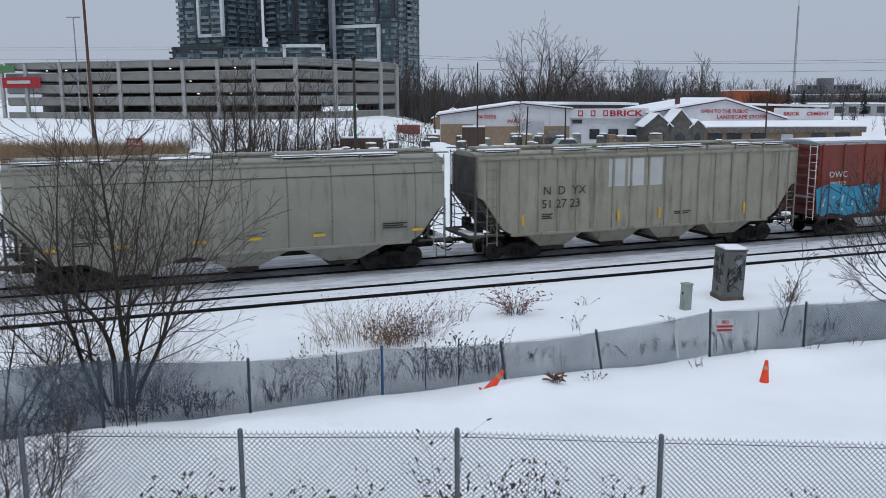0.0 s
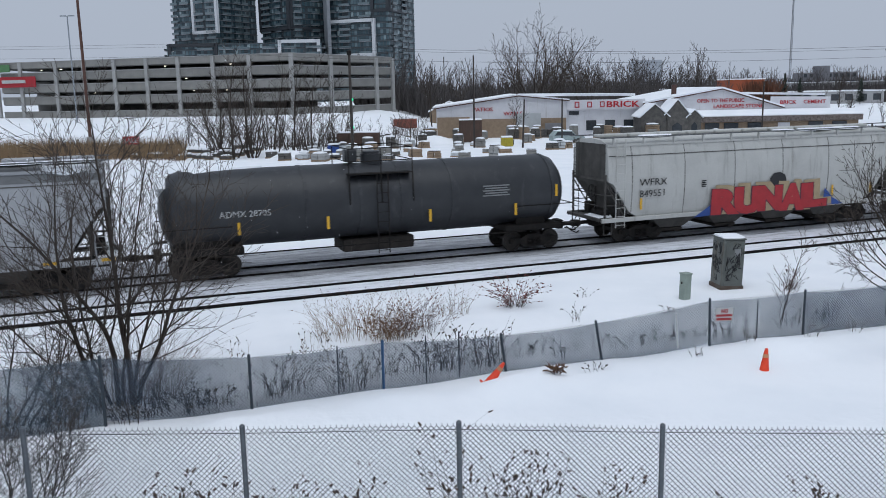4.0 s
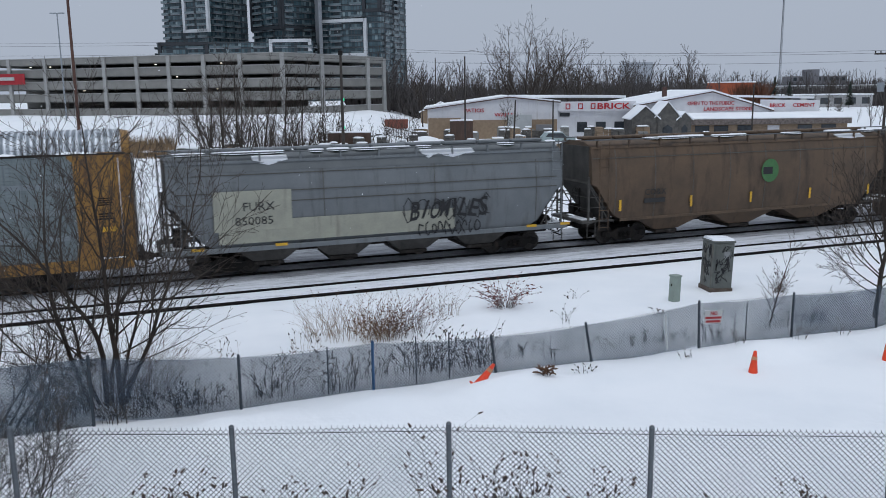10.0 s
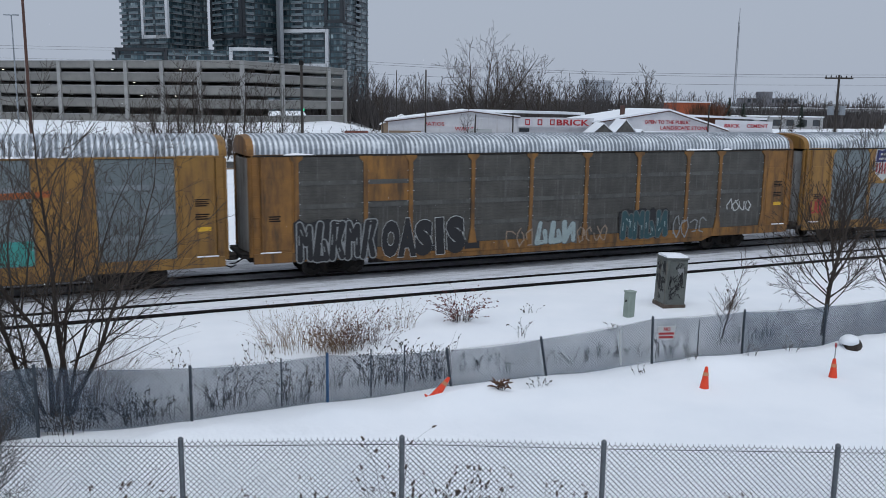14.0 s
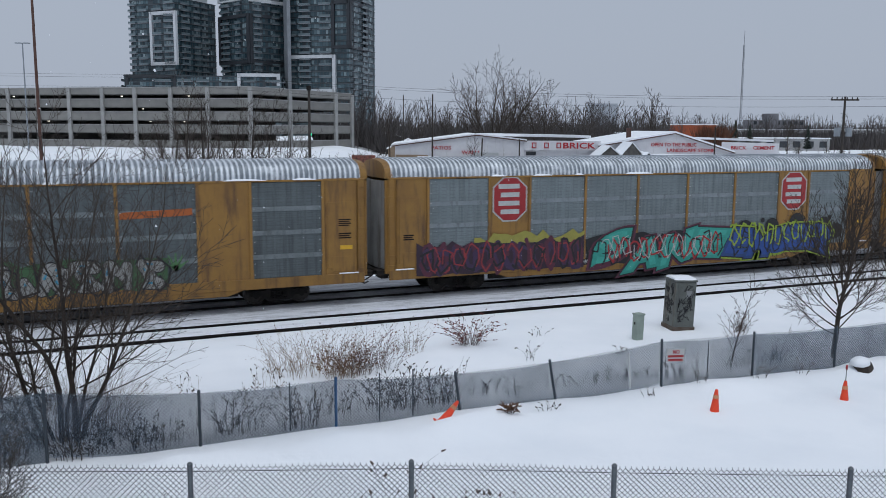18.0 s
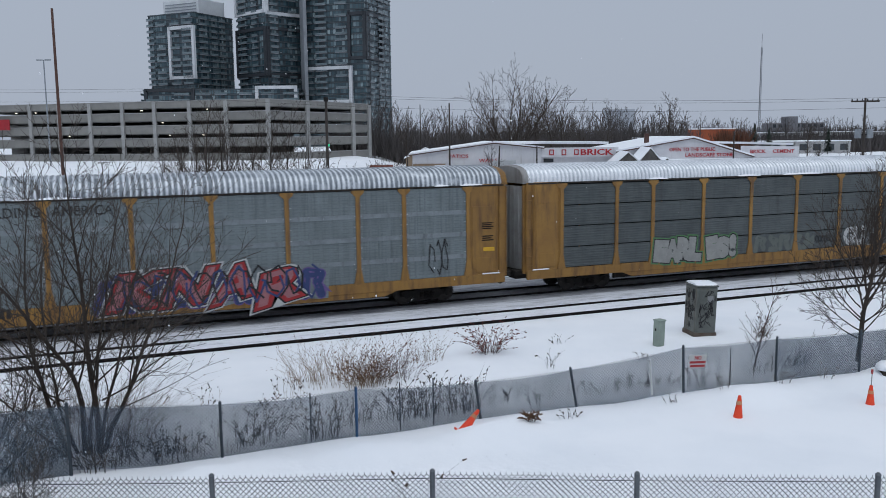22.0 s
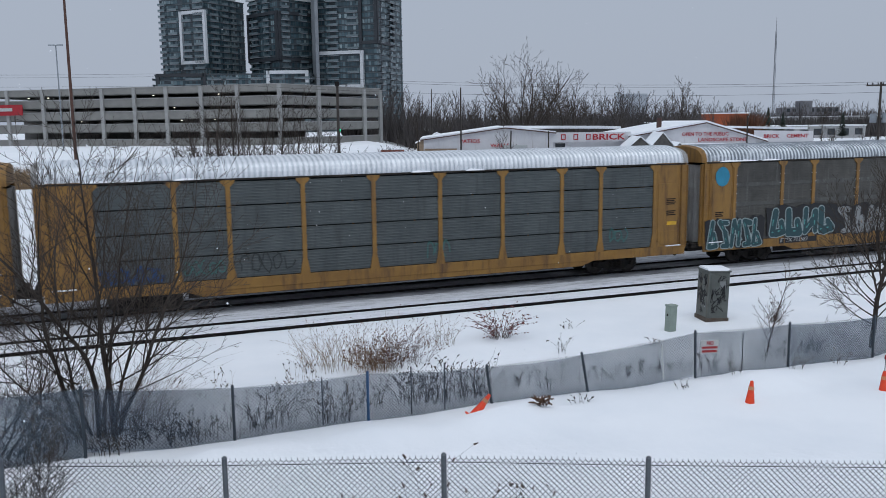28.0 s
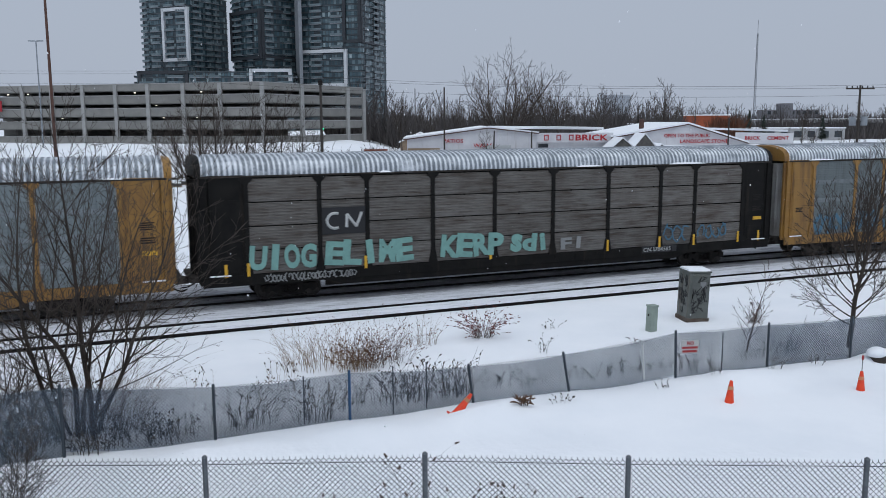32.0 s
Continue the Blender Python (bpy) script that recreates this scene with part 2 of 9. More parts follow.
def ground_z(x, y):
    c, s = math.cos(radians(21)), math.sin(radians(21))
    dep, lat = x * s + y * c, x * c - y * s
    h = -0.03
    h += 0.10 * noise.noise(Vector((x * 0.12, y * 0.12, 0.3))) * smooth01((26.5 - y) / 4 if y < 30 else (y - 38) / 6)
    h += 0.05 * noise.noise(Vector((x * 0.5, y * 0.5, 3.3))) * smooth01((26.8 - y) / 2 if y < 30 else (y - 38) / 3)
    h -= 0.10 * smooth01(1 - abs(y - 29.3) / 3.0)
    h -= 0.24 * smooth01(1.6 - abs(y - TRAIN_Y - 1.4) / 4.2)
    # drift against the boundary fence
    h += 0.34 * smooth01(1 - abs(y - 17.35 - 0.25 * noise.noise(Vector((x * 0.7, 1.7, 0)))) / 1.0) * smooth01((x + 0.5) / 2) * (0.5 + 0.9 * noise.noise(Vector((x * 0.55, 7.7, 0))))
    h += 0.06 * noise.noise(Vector((x * 1.7, y * 2.1, 1.3))) * smooth01(1 - abs(y - 17.2) / 2.2)
    h += 0.22 * max(0.0, noise.noise(Vector((x * 0.9, y * 0.8, 4.4)))) * smooth01(1 - abs(y - 17.5) / 1.1) * smooth01((x - 4) / 3)
    h += 3.3 * smooth01((dep - 128) / 30) * smooth01((-lat - 2) / 14)
    h -= 0.7 * smooth01((dep - 70) / 50)
    h += 0.35 * noise.noise(Vector((x * 0.06, y * 0.06, 8))) * smooth01((dep - 60) / 40)
    return h


def lines(parts):
    out = []
    for a, b, st in parts:
        k = a
        while k < b - 1e-6:
            out.append(k)
            k += st
    return out + [parts[-1][1]]


gx = lines([(-3600, -600, 600), (-600, -120, 60), (-120, -24, 6), (-24, 50, 0.5), (50, 140, 5), (140, 600, 46), (600, 3600, 600)])
gy = lines([(-600, -60, 90), (-60, 4, 8), (4, 40, 0.4), (40, 190, 4), (190, 600, 41), (600, 4400, 760)])
g = Build()
g.v = [(x, y, ground_z(x, y)) for y in gy for x in gx]
W = len(gx)
g.f = [(j * W + i, j * W + i + 1, (j + 1) * W + i + 1, (j + 1) * W + i) for j in range(len(gy) - 1) for i in range(W - 1)]
ground = g.obj("ground", SNOW, smooth=180)
tagged(ground, "snow-covered open ground with soft drifts", "ground", kind="structure")


def gravel_mat(name, dark, light, amount):
    m = bpy.data.materials.new(name)
    m.use_nodes = True
    n, l = m.node_tree.nodes, m.node_tree.links
    b = n["Principled BSDF"]
    b.inputs["Roughness"].default_value = 0.8
    tc = n.new("ShaderNodeTexCoord")
    mp = n.new("ShaderNodeMapping")
    mp.inputs["Scale"].default_value = (0.5, 2.2, 1)
    l.new(tc.outputs["Object"], mp.inputs["Vector"])
    a = n.new("ShaderNodeTexNoise")
    a.inputs["Scale"].default_value, a.inputs["Detail"].default_value, a.inputs["Roughness"].default_value = 1.2, 8, 0.7
    l.new(mp.outputs["Vector"], a.inputs["Vector"])
    st = n.new("ShaderNodeTexVoronoi")
    st.inputs["Scale"].default_value = 14
    l.new(tc.outputs["Object"], st.inputs["Vector"])
    k = n.new("ShaderNodeMath")
    k.operation = "MULTIPLY_ADD"
    l.new(st.outputs["Distance"], k.inputs[0])
    k.inputs[1].default_value = 0.12
    l.new(a.outputs["Fac"], k.inputs[2])
    r = n.new("ShaderNodeValToRGB")
    r.color_ramp.elements[0].position, r.color_ramp.elements[1].position = amount - 0.14, amount + 0.14
    r.color_ramp.elements[0].color, r.color_ramp.elements[1].color = (*dark, 1), (*light, 1)
    l.new(k.outputs[0], r.inputs["Fac"])
    l.new(r.outputs["Color"], b.inputs["Base Color"])
    bp = n.new("ShaderNodeBump")
    bp.inputs["Strength"].default_value, bp.inputs["Distance"].default_value = 0.5, 0.04
    l.new(st.outputs["Distance"], bp.inputs["Height"])
    l.new(bp.outputs["Normal"], b.inputs["Normal"])
    return m


def strip(name, y0, y1, z, mat, label, x0=-160.0, x1=420.0, crown=0.0):
    b = Build()
    n = 9
    xs = lines([(x0, -30, 10), (-30, 70, 0.7), (70, x1, 10)])
    for x in xs:
        for k in range(n):
            u = k / (n - 1)
            wob = 0.25 * noise.noise(Vector((x * 0.4, k * 3.1, y0))) if k in (0, n - 1) else 0.0
            zz = z + crown * (1 - (2 * u - 1) ** 4) + (0.015 * noise.noise(Vector((x * 1.3, u * 4, y0))) if 0 < k < n - 1 else -0.09)
            b.v.append((x, y0 + (y1 - y0) * u + wob, zz))
    for i in range(len(xs) - 1):
        for k in range(n - 1):
            a = i * n + k
            b.f.append((a, a + n, a + n + 1, a + 1))
    o = b.obj(name, mat, smooth=180)
    return tagged(o, label, "track bed", kind="structure")


BALLAST = gravel_mat("wet_ballast", (0.19, 0.195, 0.205), (0.48, 0.49, 0.52), 0.54)
SLUSH = gravel_mat("dusted_ballast", (0.3, 0.31, 0.33), (0.66, 0.68, 0.725), 0.47)
LIGHT = gravel_mat("trodden_snow", (0.5, 0.52, 0.57), (0.82, 0.84, 0.88), 0.44)
strip("track_bed", 31.95, 38.3, -0.075, BALLAST, "dark wet ballast under the freight train's track")
strip("track_side", 30.45, 32.35, -0.12, SLUSH, "grey slushy snow between the two railway tracks", crown=0.03)
strip("track_snow", 28.3, 30.65, -0.095, LIGHT, "trodden snow lying between the empty track's rails", crown=0.02)

RAILP = [(-0.07, -0.17), (0.07, -0.17), (0.07, -0.15), (0.014, -0.13), (0.014, -0.05), (0.037, -0.035), (0.037, -0.004), (0.03, 0), (-0.03, 0), (-0.037, -0.004), (-0.037, -0.035), (-0.014, -0.05), (-0.014, -0.13), (-0.07, -0.15)]


def track(name, y, label):
    top = thing(name, pose(0, y, 0), label, "railway track", kind="structure")
    for s in (-1, 1):
        Build().prism([(p + s * 0.7525, q) for p, q in RAILP], -160, 420, axis=0).obj("rail", RAIL, top)
    b = Build()
    x = -20.0
    while x < 60:
        b.box((x, 0, -0.3), (0.23, 2.6, 0.16), 0.02)
        x += 0.53
    b.obj("sleeper_bed", surf("creosoted_wood", (0.05, 0.04, 0.032), (0.09, 0.07, 0.055), 6, 0.9), top)["kind"] = "stuff"
    return top


track("empty_track", NEAR_Y, "empty railway track with two dark rails in snow")
track("train_track", TRAIN_Y, "railway track that carries the freight train")
# ---- the freight train ----
YELLOW = surf("reflector_yellow", (0.75, 0.42, 0.02), (0.6, 0.34, 0.03), 4, 0.5)
BOARD = surf("running_board", (0.12, 0.125, 0.13), (0.08, 0.085, 0.09), 3, 0.6, 0.2)
WHITE = surf("white_paint", (0.75, 0.75, 0.74), (0.62, 0.62, 0.6), 3, 0.6)
INK = surf("black_paint", (0.015, 0.015, 0.016), (0.03, 0.03, 0.03), 4, 0.6)


def wheel_mesh():
    b = Build()
    prof = [(0.0, 0.05), (0.2, 0.06), (0.25, 0.03), (0.34, 0.035), (0.36, 0.065), (0.419, 0.062), (0.425, -0.05), (0.445, -0.07), (0.445, -0.085), (0.36, -0.08), (0.34, -0.03), (0.25, -0.03), (0.2, -0.05), (0.0, -0.05)]
    n = 24
    for s in (-1, 1):
        rings = [[(r * math.cos(2 * math.pi * k / n), s * (0.7525 + w), r * math.sin(2 * math.pi * k / n)) for r, w in prof] for k in range(n)]
        b.loft(rings + [rings[0]], closed=False)
        for k in range(3):
            w = 2 * math.pi * k / 3
            b.box((0.13 * math.cos(w), s * 0.83, 0.13 * math.sin(w)), (0.05, 0.05, 0.05))
    b.rod((0, -1.1, 0), (0, 1.1, 0), 0.08, n=10)
    return b.mesh("wheelset", WHEEL, 40)


def truck_mesh():
    b = Build()
    fr = [(-1.12, 0.36), (-1.12, 0.56), (-0.9, 0.62), (-0.62, 0.56), (-0.3, 0.72), (0.3, 0.72), (0.62, 0.56), (0.9, 0.62), (1.12, 0.56), (1.12, 0.36), (0.68, 0.36), (0.45, 0.18), (-0.45, 0.18), (-0.68, 0.36)]
    for s in (-1, 1):
        y = s * 1.02
        b.prism(fr, y - 0.07, y + 0.07)
        for dx in (-0.89, 0.89):
            b.rod((dx, y - 0.12, 0.42), (dx, y + 0.14 * s + 0.0, 0.42), 0.13, n=10)
        for dx in (-0.22, 0, 0.22):
            for k in range(5):
                b.rod((dx, y + s * 0.09, 0.27 + k * 0.06), (dx, y + s * 0.09, 0.30 + k * 0.06), 0.085, n=8)
    b.box((0, 0, 0.62), (0.42, 2.1, 0.26), 0.04)
    b.box((0, 0, 0.8), (0.5, 0.5, 0.2), 0.03)
    for dx in (-0.55, 0.55):
        b.rod((dx, -0.9, 0.36), (dx, 0.9, 0.36), 0.05)
    return b.mesh("truck", BLACK, 40)


def coupler_mesh():
    b = Build()
    b.box((0.35, 0, 0.86), (0.9, 0.14, 0.16), 0.03)
    b.box((0.82, 0.05, 0.86), (0.26, 0.34, 0.28), 0.07)
    b.box((0.9, -0.12, 0.86), (0.2, 0.1, 0.26), 0.04)
    b.path([(0.2, -0.45, 0.82), (0.45, -0.47, 0.62), (0.75, -0.4, 0.48), (0.98, -0.2, 0.52)], 0.03)
    b.box((0, 0, 0.9), (0.3, 0.6, 0.4), 0.04)
    b.path([(0.05, -1.35, 1.0), (0.18, -1.35, 0.78), (0.18, -0.3, 0.76)], 0.02)
    return b.mesh("coupler", BLACK, 40)


WHEEL_ME, TRUCK_ME, COUPLER_ME = wheel_mesh(), truck_mesh(), coupler_mesh()
CARS, WHEELSETS = [], []


def running_gear(car, half, tc):
    """Two trucks with their wheelsets, and a coupler at each end."""
    for s in (-1, 1):
        t = put("truck", TRUCK_ME, car, "", pose(s * tc, 0, 0))
        for dx in (-0.89, 0.89):
            WHEELSETS.append((put("wheelset", WHEEL_ME, t, "", pose(dx, 0, 0.425)), dx, car.location.x + s * tc))
        put("coupler", COUPLER_ME, car, "", pose(s * (half - 0.9), 0, 0, 0, 0, 0 if s > 0 else 180))


def ladder(x, y, z0, z1, width=0.45, along="x", step=0.38):
    b = Build()
    dx, dy = (width / 2, 0) if along == "x" else (0, width / 2)
    for s in (-1, 1):
        b.rod((x + s * dx, y + s * dy, z0), (x + s * dx, y + s * dy, z1), 0.022, n=5)
    z = z0 + 0.12
    while z < z1 - 0.05:
        b.rod((x - dx, y - dy, z), (x + dx, y + dy, z), 0.014, n=5)
        z += step
    return b


def blot(rng, cx, cz, w, h, n=9, spike=0.35):
    pts = []
    for k in range(n):
        a = 2 * math.pi * k / n
        r = 1 + rng.uniform(-spike, spike)
        pts.append((cx + w / 2 * r * math.cos(a), cz + h / 2 * r * math.sin(a)))
    return pts


def plate(b, poly, y, t=0.004):
    b.prism(poly, y - t, y)


def stroke(x0, z0, x1, z1, r, r2):
    """The outline of a fat round-ended stroke."""
    a = math.atan2(z1 - z0, x1 - x0)
    out = []
    for k in range(6):
        w = a + math.pi / 2 + math.pi * k / 5
        out.append((x0 + r * math.cos(w), z0 + r * math.sin(w)))
    for k in range(6):
        w = a - math.pi / 2 + math.pi * k / 5
        out.append((x1 + r2 * math.cos(w), z1 + r2 * math.sin(w)))
    return out


def tag_art(car, x0, x1, z0, z1, cols, seed, y=-1.606, count=0, name="spray_paint", label=""):
    """Sprayed lettering that cannot be read: a soft halo, fat bent strokes with dark edges, inner marks.
    cols: halo, fill, edge, accent."""
    rng = random.Random(seed)
    h = z1 - z0
    n = count or max(3, int((x1 - x0) / (h * 0.75)))
    w = (x1 - x0) / n
    halo, edge, fill, mark = Build(), Build(), Build(), Build()
    for i in range(n):
        cx, cz = x0 + (i + 0.5) * w, (z0 + z1) / 2 + rng.uniform(-0.06, 0.06) * h
        r = min(w, h) * rng.uniform(0.15, 0.2)
        lean = rng.uniform(-0.1, 0.3) * w
        pts = [(cx - w * 0.3, z0 + r), (cx - w * 0.28 + lean, z1 - r), (cx + w * 0.3 + lean * 0.5, z1 - r * rng.uniform(1, 2.2)), (cx + w * rng.uniform(0.0, 0.25), cz), (cx + w * 0.34, z0 + r * rng.uniform(0.9, 1.6)), (cx - w * 0.1, z0 + r)]
        order = rng.choice([(0, 1, 2, 3, 4), (1, 0, 5, 4, 3), (2, 1, 3, 4, 5), (0, 1, 3, 2, 4), (1, 0, 3, 2, 4)])
        for k, (p, q) in enumerate(zip(order, order[1:])):
            r1, r2 = r * rng.uniform(0.8, 1.15), r * rng.uniform(0.6, 1.15)
            lv = 0.0012 * (i % 2) + 0.0003 * k
            plate(edge, stroke(*pts[p], *pts[q], r1 + 0.035 * h, r2 + 0.035 * h), y - 0.003 - lv, 0.001)
            plate(fill, stroke(*pts[p], *pts[q], r1, r2), y - 0.0062 - lv, 0.001)
            if rng.random() < 0.7:
                u = rng.uniform(0.2, 0.6)
                mx, mz = pts[p][0] + (pts[q][0] - pts[p][0]) * u, pts[p][1] + (pts[q][1] - pts[p][1]) * u
                ex, ez = mx + (pts[q][0] - mx) * 0.45, mz + (pts[q][1] - mz) * 0.45
                plate(mark, stroke(mx - r * 0.3, mz + r * 0.3, ex - r * 0.3, ez + r * 0.3, r * 0.22, r * 0.1), y - 0.0095 - lv, 0.001)
        if rng.random() < 0.5:
            plate(edge, [(cx + w * 0.3, z0 + h * 0.3), (cx + w * 0.75, z0 + h * rng.uniform(0.0, 0.3)), (cx + w * 0.4, z0 + h * 0.5)], y - 0.0055, 0.0006)
    m = n * 3
    up_ = [(x0 - 0.2 * w + (x1 - x0 + 0.4 * w) * k / m, z1 + h * rng.uniform(-0.1, 0.12)) for k in range(m + 1)]
    dn_ = [(x0 - 0.1 * w + (x1 - x0 + 0.2 * w) * k / m, z0 + h * rng.uniform(-0.05, 0.12)) for k in range(m, -1, -1)]
    plate(halo, up_ + dn_, y, 0.0015)
    top = halo.obj(name, cols[0], car, label)
    for b, nm, c in ((edge, "outline", cols[2]), (fill, "letter_fill", cols[1]), (mark, "highlight", cols[3] if len(cols) > 3 else cols[2])):
        if b.v:
            b.obj(nm, c, top)["kind"] = "stuff"
    return top


LETTERS = {}


def letter(ch, fat):
    """One fat letter of the built-in font, scaled to a unit box."""
    if (ch, fat) not in LETTERS:
        got = []
        for f in (0.0, fat):
            cu = bpy.data.curves.new("letter", "FONT")
            cu.body, cu.size, cu.extrude, cu.offset, cu.resolution_u = ch, 1.0, 0.0008, f, 3
            tmp = bpy.data.objects.new("letter", cu)
            me = bpy.data.meshes.new_from_object(tmp)
            bpy.data.objects.remove(tmp)
            got.append(([tuple(v.co) for v in me.vertices], [tuple(p.vertices) for p in me.polygons]))
            bpy.data.meshes.remove(me)
        xs, zs = [v[0] for v in got[0][0]], [v[1] for v in got[0][0]]
        w, h = max(0.42, max(xs) - min(xs)), max(0.3, max(zs) - min(zs))
        LETTERS[ch, fat] = [((v[0] - (min(xs) + max(xs)) / 2) / w, (v[1] - min(zs)) / h - 0.5, v[2]) for v in got[1][0]], got[1][1]
    return LETTERS[ch, fat]


def sprayed(car, text, x0, x1, z0, z1, fill, edge, y=-1.642, fat=0.07, rim=0.05, halo=None, inner=None, jig=1.0, lean=0.0, seed=1, cloud=None, label=""):
    """Sprayed fat lettering that can be read: halo, outline, fill and an inner shade, letter by letter."""
    rng = random.Random(seed)
    n = len(text)
    w, h = (x1 - x0) / n, z1 - z0
    put_ = [(ch, x0 + (i + 0.5) * w, (z0 + z1) / 2 + jig * rng.uniform(-0.05, 0.05) * h, jig * rng.uniform(-0.12, 0.12), w * rng.uniform(0.8, 0.92), h * rng.uniform(0.78, 0.88)) for i, ch in enumerate(text) if ch != " "]
    layers = [("outline", edge, fat + rim, 0.0), ("letter_fill", fill, fat, 0.003)]
    if halo:
        layers.insert(0, ("halo", halo, fat + 2.2 * rim, -0.003))
    if inner:
        layers.append(("inner_shade", inner, fat * 0.25, 0.006))
    if cloud:
        b, m = Build(), n * 4
        up_ = [(x0 - 0.3 * w + (x1 - x0 + 0.6 * w) * k / m, z1 + h * rng.uniform(-0.12, 0.14)) for k in range(m + 1)]
        dn_ = [(x0 - 0.2 * w + (x1 - x0 + 0.4 * w) * k / m, z0 + h * rng.uniform(-0.06, 0.14)) for k in range(m, -1, -1)]
        plate(b, up_ + dn_, y + 0.008, 0.002)
        top = b.obj("spray_paint", cloud, car, label)
    else:
        top = None
    for nm, mat, f, dy in layers:
        b = Build()
        for i, (ch, cx, cz, a, lw, lh) in enumerate(put_):
            v, fs = letter(ch, round(f, 3))
            ca, sa = math.cos(a), math.sin(a)
            out = []
            for p, q, d in v:
                px, pz = p * lw + lean * q * lh, q * lh
                if nm == "inner_shade":
                    pz += 0.02 * h
                out.append((cx + px * ca - pz * sa, y - dy - d - 0.0005 * (i % 2), cz + px * sa + pz * ca))
            if nm == "letter_fill" and top is not None:
                Build().add(out, fs).obj("letter", mat, top)
            else:
                b.add(out, fs)
        if b.v:
            o = b.obj(nm if top else "spray_paint", mat, top or car, "" if top else label)
            o["kind"] = "stuff"
            top = top or o
    return top


def scrawl(car, x0, x1, z0, z1, mat, seed, y=-1.64, r=0.022):
    """A quick thin tag that cannot be read: looping line work."""
    rng = random.Random(seed)
    b, h = Build(), z1 - z0
    n = max(3, int((x1 - x0) / (h * 0.5)))
    w = (x1 - x0) / n
    for i in range(n):
        cx = x0 + (i + 0.5) * w
        pts, a0, k = [], rng.uniform(0, 6.28), rng.choice([5, 6, 8])
        for q in range(k + 1):
            a = a0 + rng.choice([0.75, 0.9]) * q
            pts.append((cx + w * 0.55 * math.cos(a) * rng.uniform(0.5, 1.1), (z0 + z1) / 2 + h * 0.5 * math.sin(a) * rng.uniform(0.6, 1.15)))
        for j, (p, q) in enumerate(zip(pts, pts[1:])):
            plate(b, stroke(*p, *q, r, r), y - 0.0013 * j - 0.0006 * (i % 2), 0.0005)
    o = b.obj("spray_paint", mat, car)
    o["kind"] = "stuff"
    return o


def paint(name, c, rough=0.55):
    return surf("paint_" + name, c, tuple(v * 0.8 for v in c), 3, rough, vary=0.03)


P = {k: paint(k, tuple(v * (0.85 if k in ("white", "black", "grey") else 0.72) for v in c)) for k, c in dict(red=(0.5, 0.03, 0.035), teal=(0.12, 0.45, 0.42), blue=(0.03, 0.1, 0.4), sky=(0.03, 0.35, 0.55), green=(0.12, 0.3, 0.12), lime=(0.4, 0.55, 0.05), maroon=(0.14, 0.03, 0.06), pink=(0.5, 0.2, 0.22),
     white=(0.6, 0.61, 0.6), black=(0.015, 0.015, 0.018), cream=(0.55, 0.42, 0.25), orange=(0.6, 0.15, 0.03), grey=(0.3, 0.31, 0.31), yellow=(0.6, 0.5, 0.05), purple=(0.2, 0.12, 0.35), mint=(0.25, 0.5, 0.45), tan=(0.4, 0.3, 0.22), pale=(0.45, 0.55, 0.55)).items()}


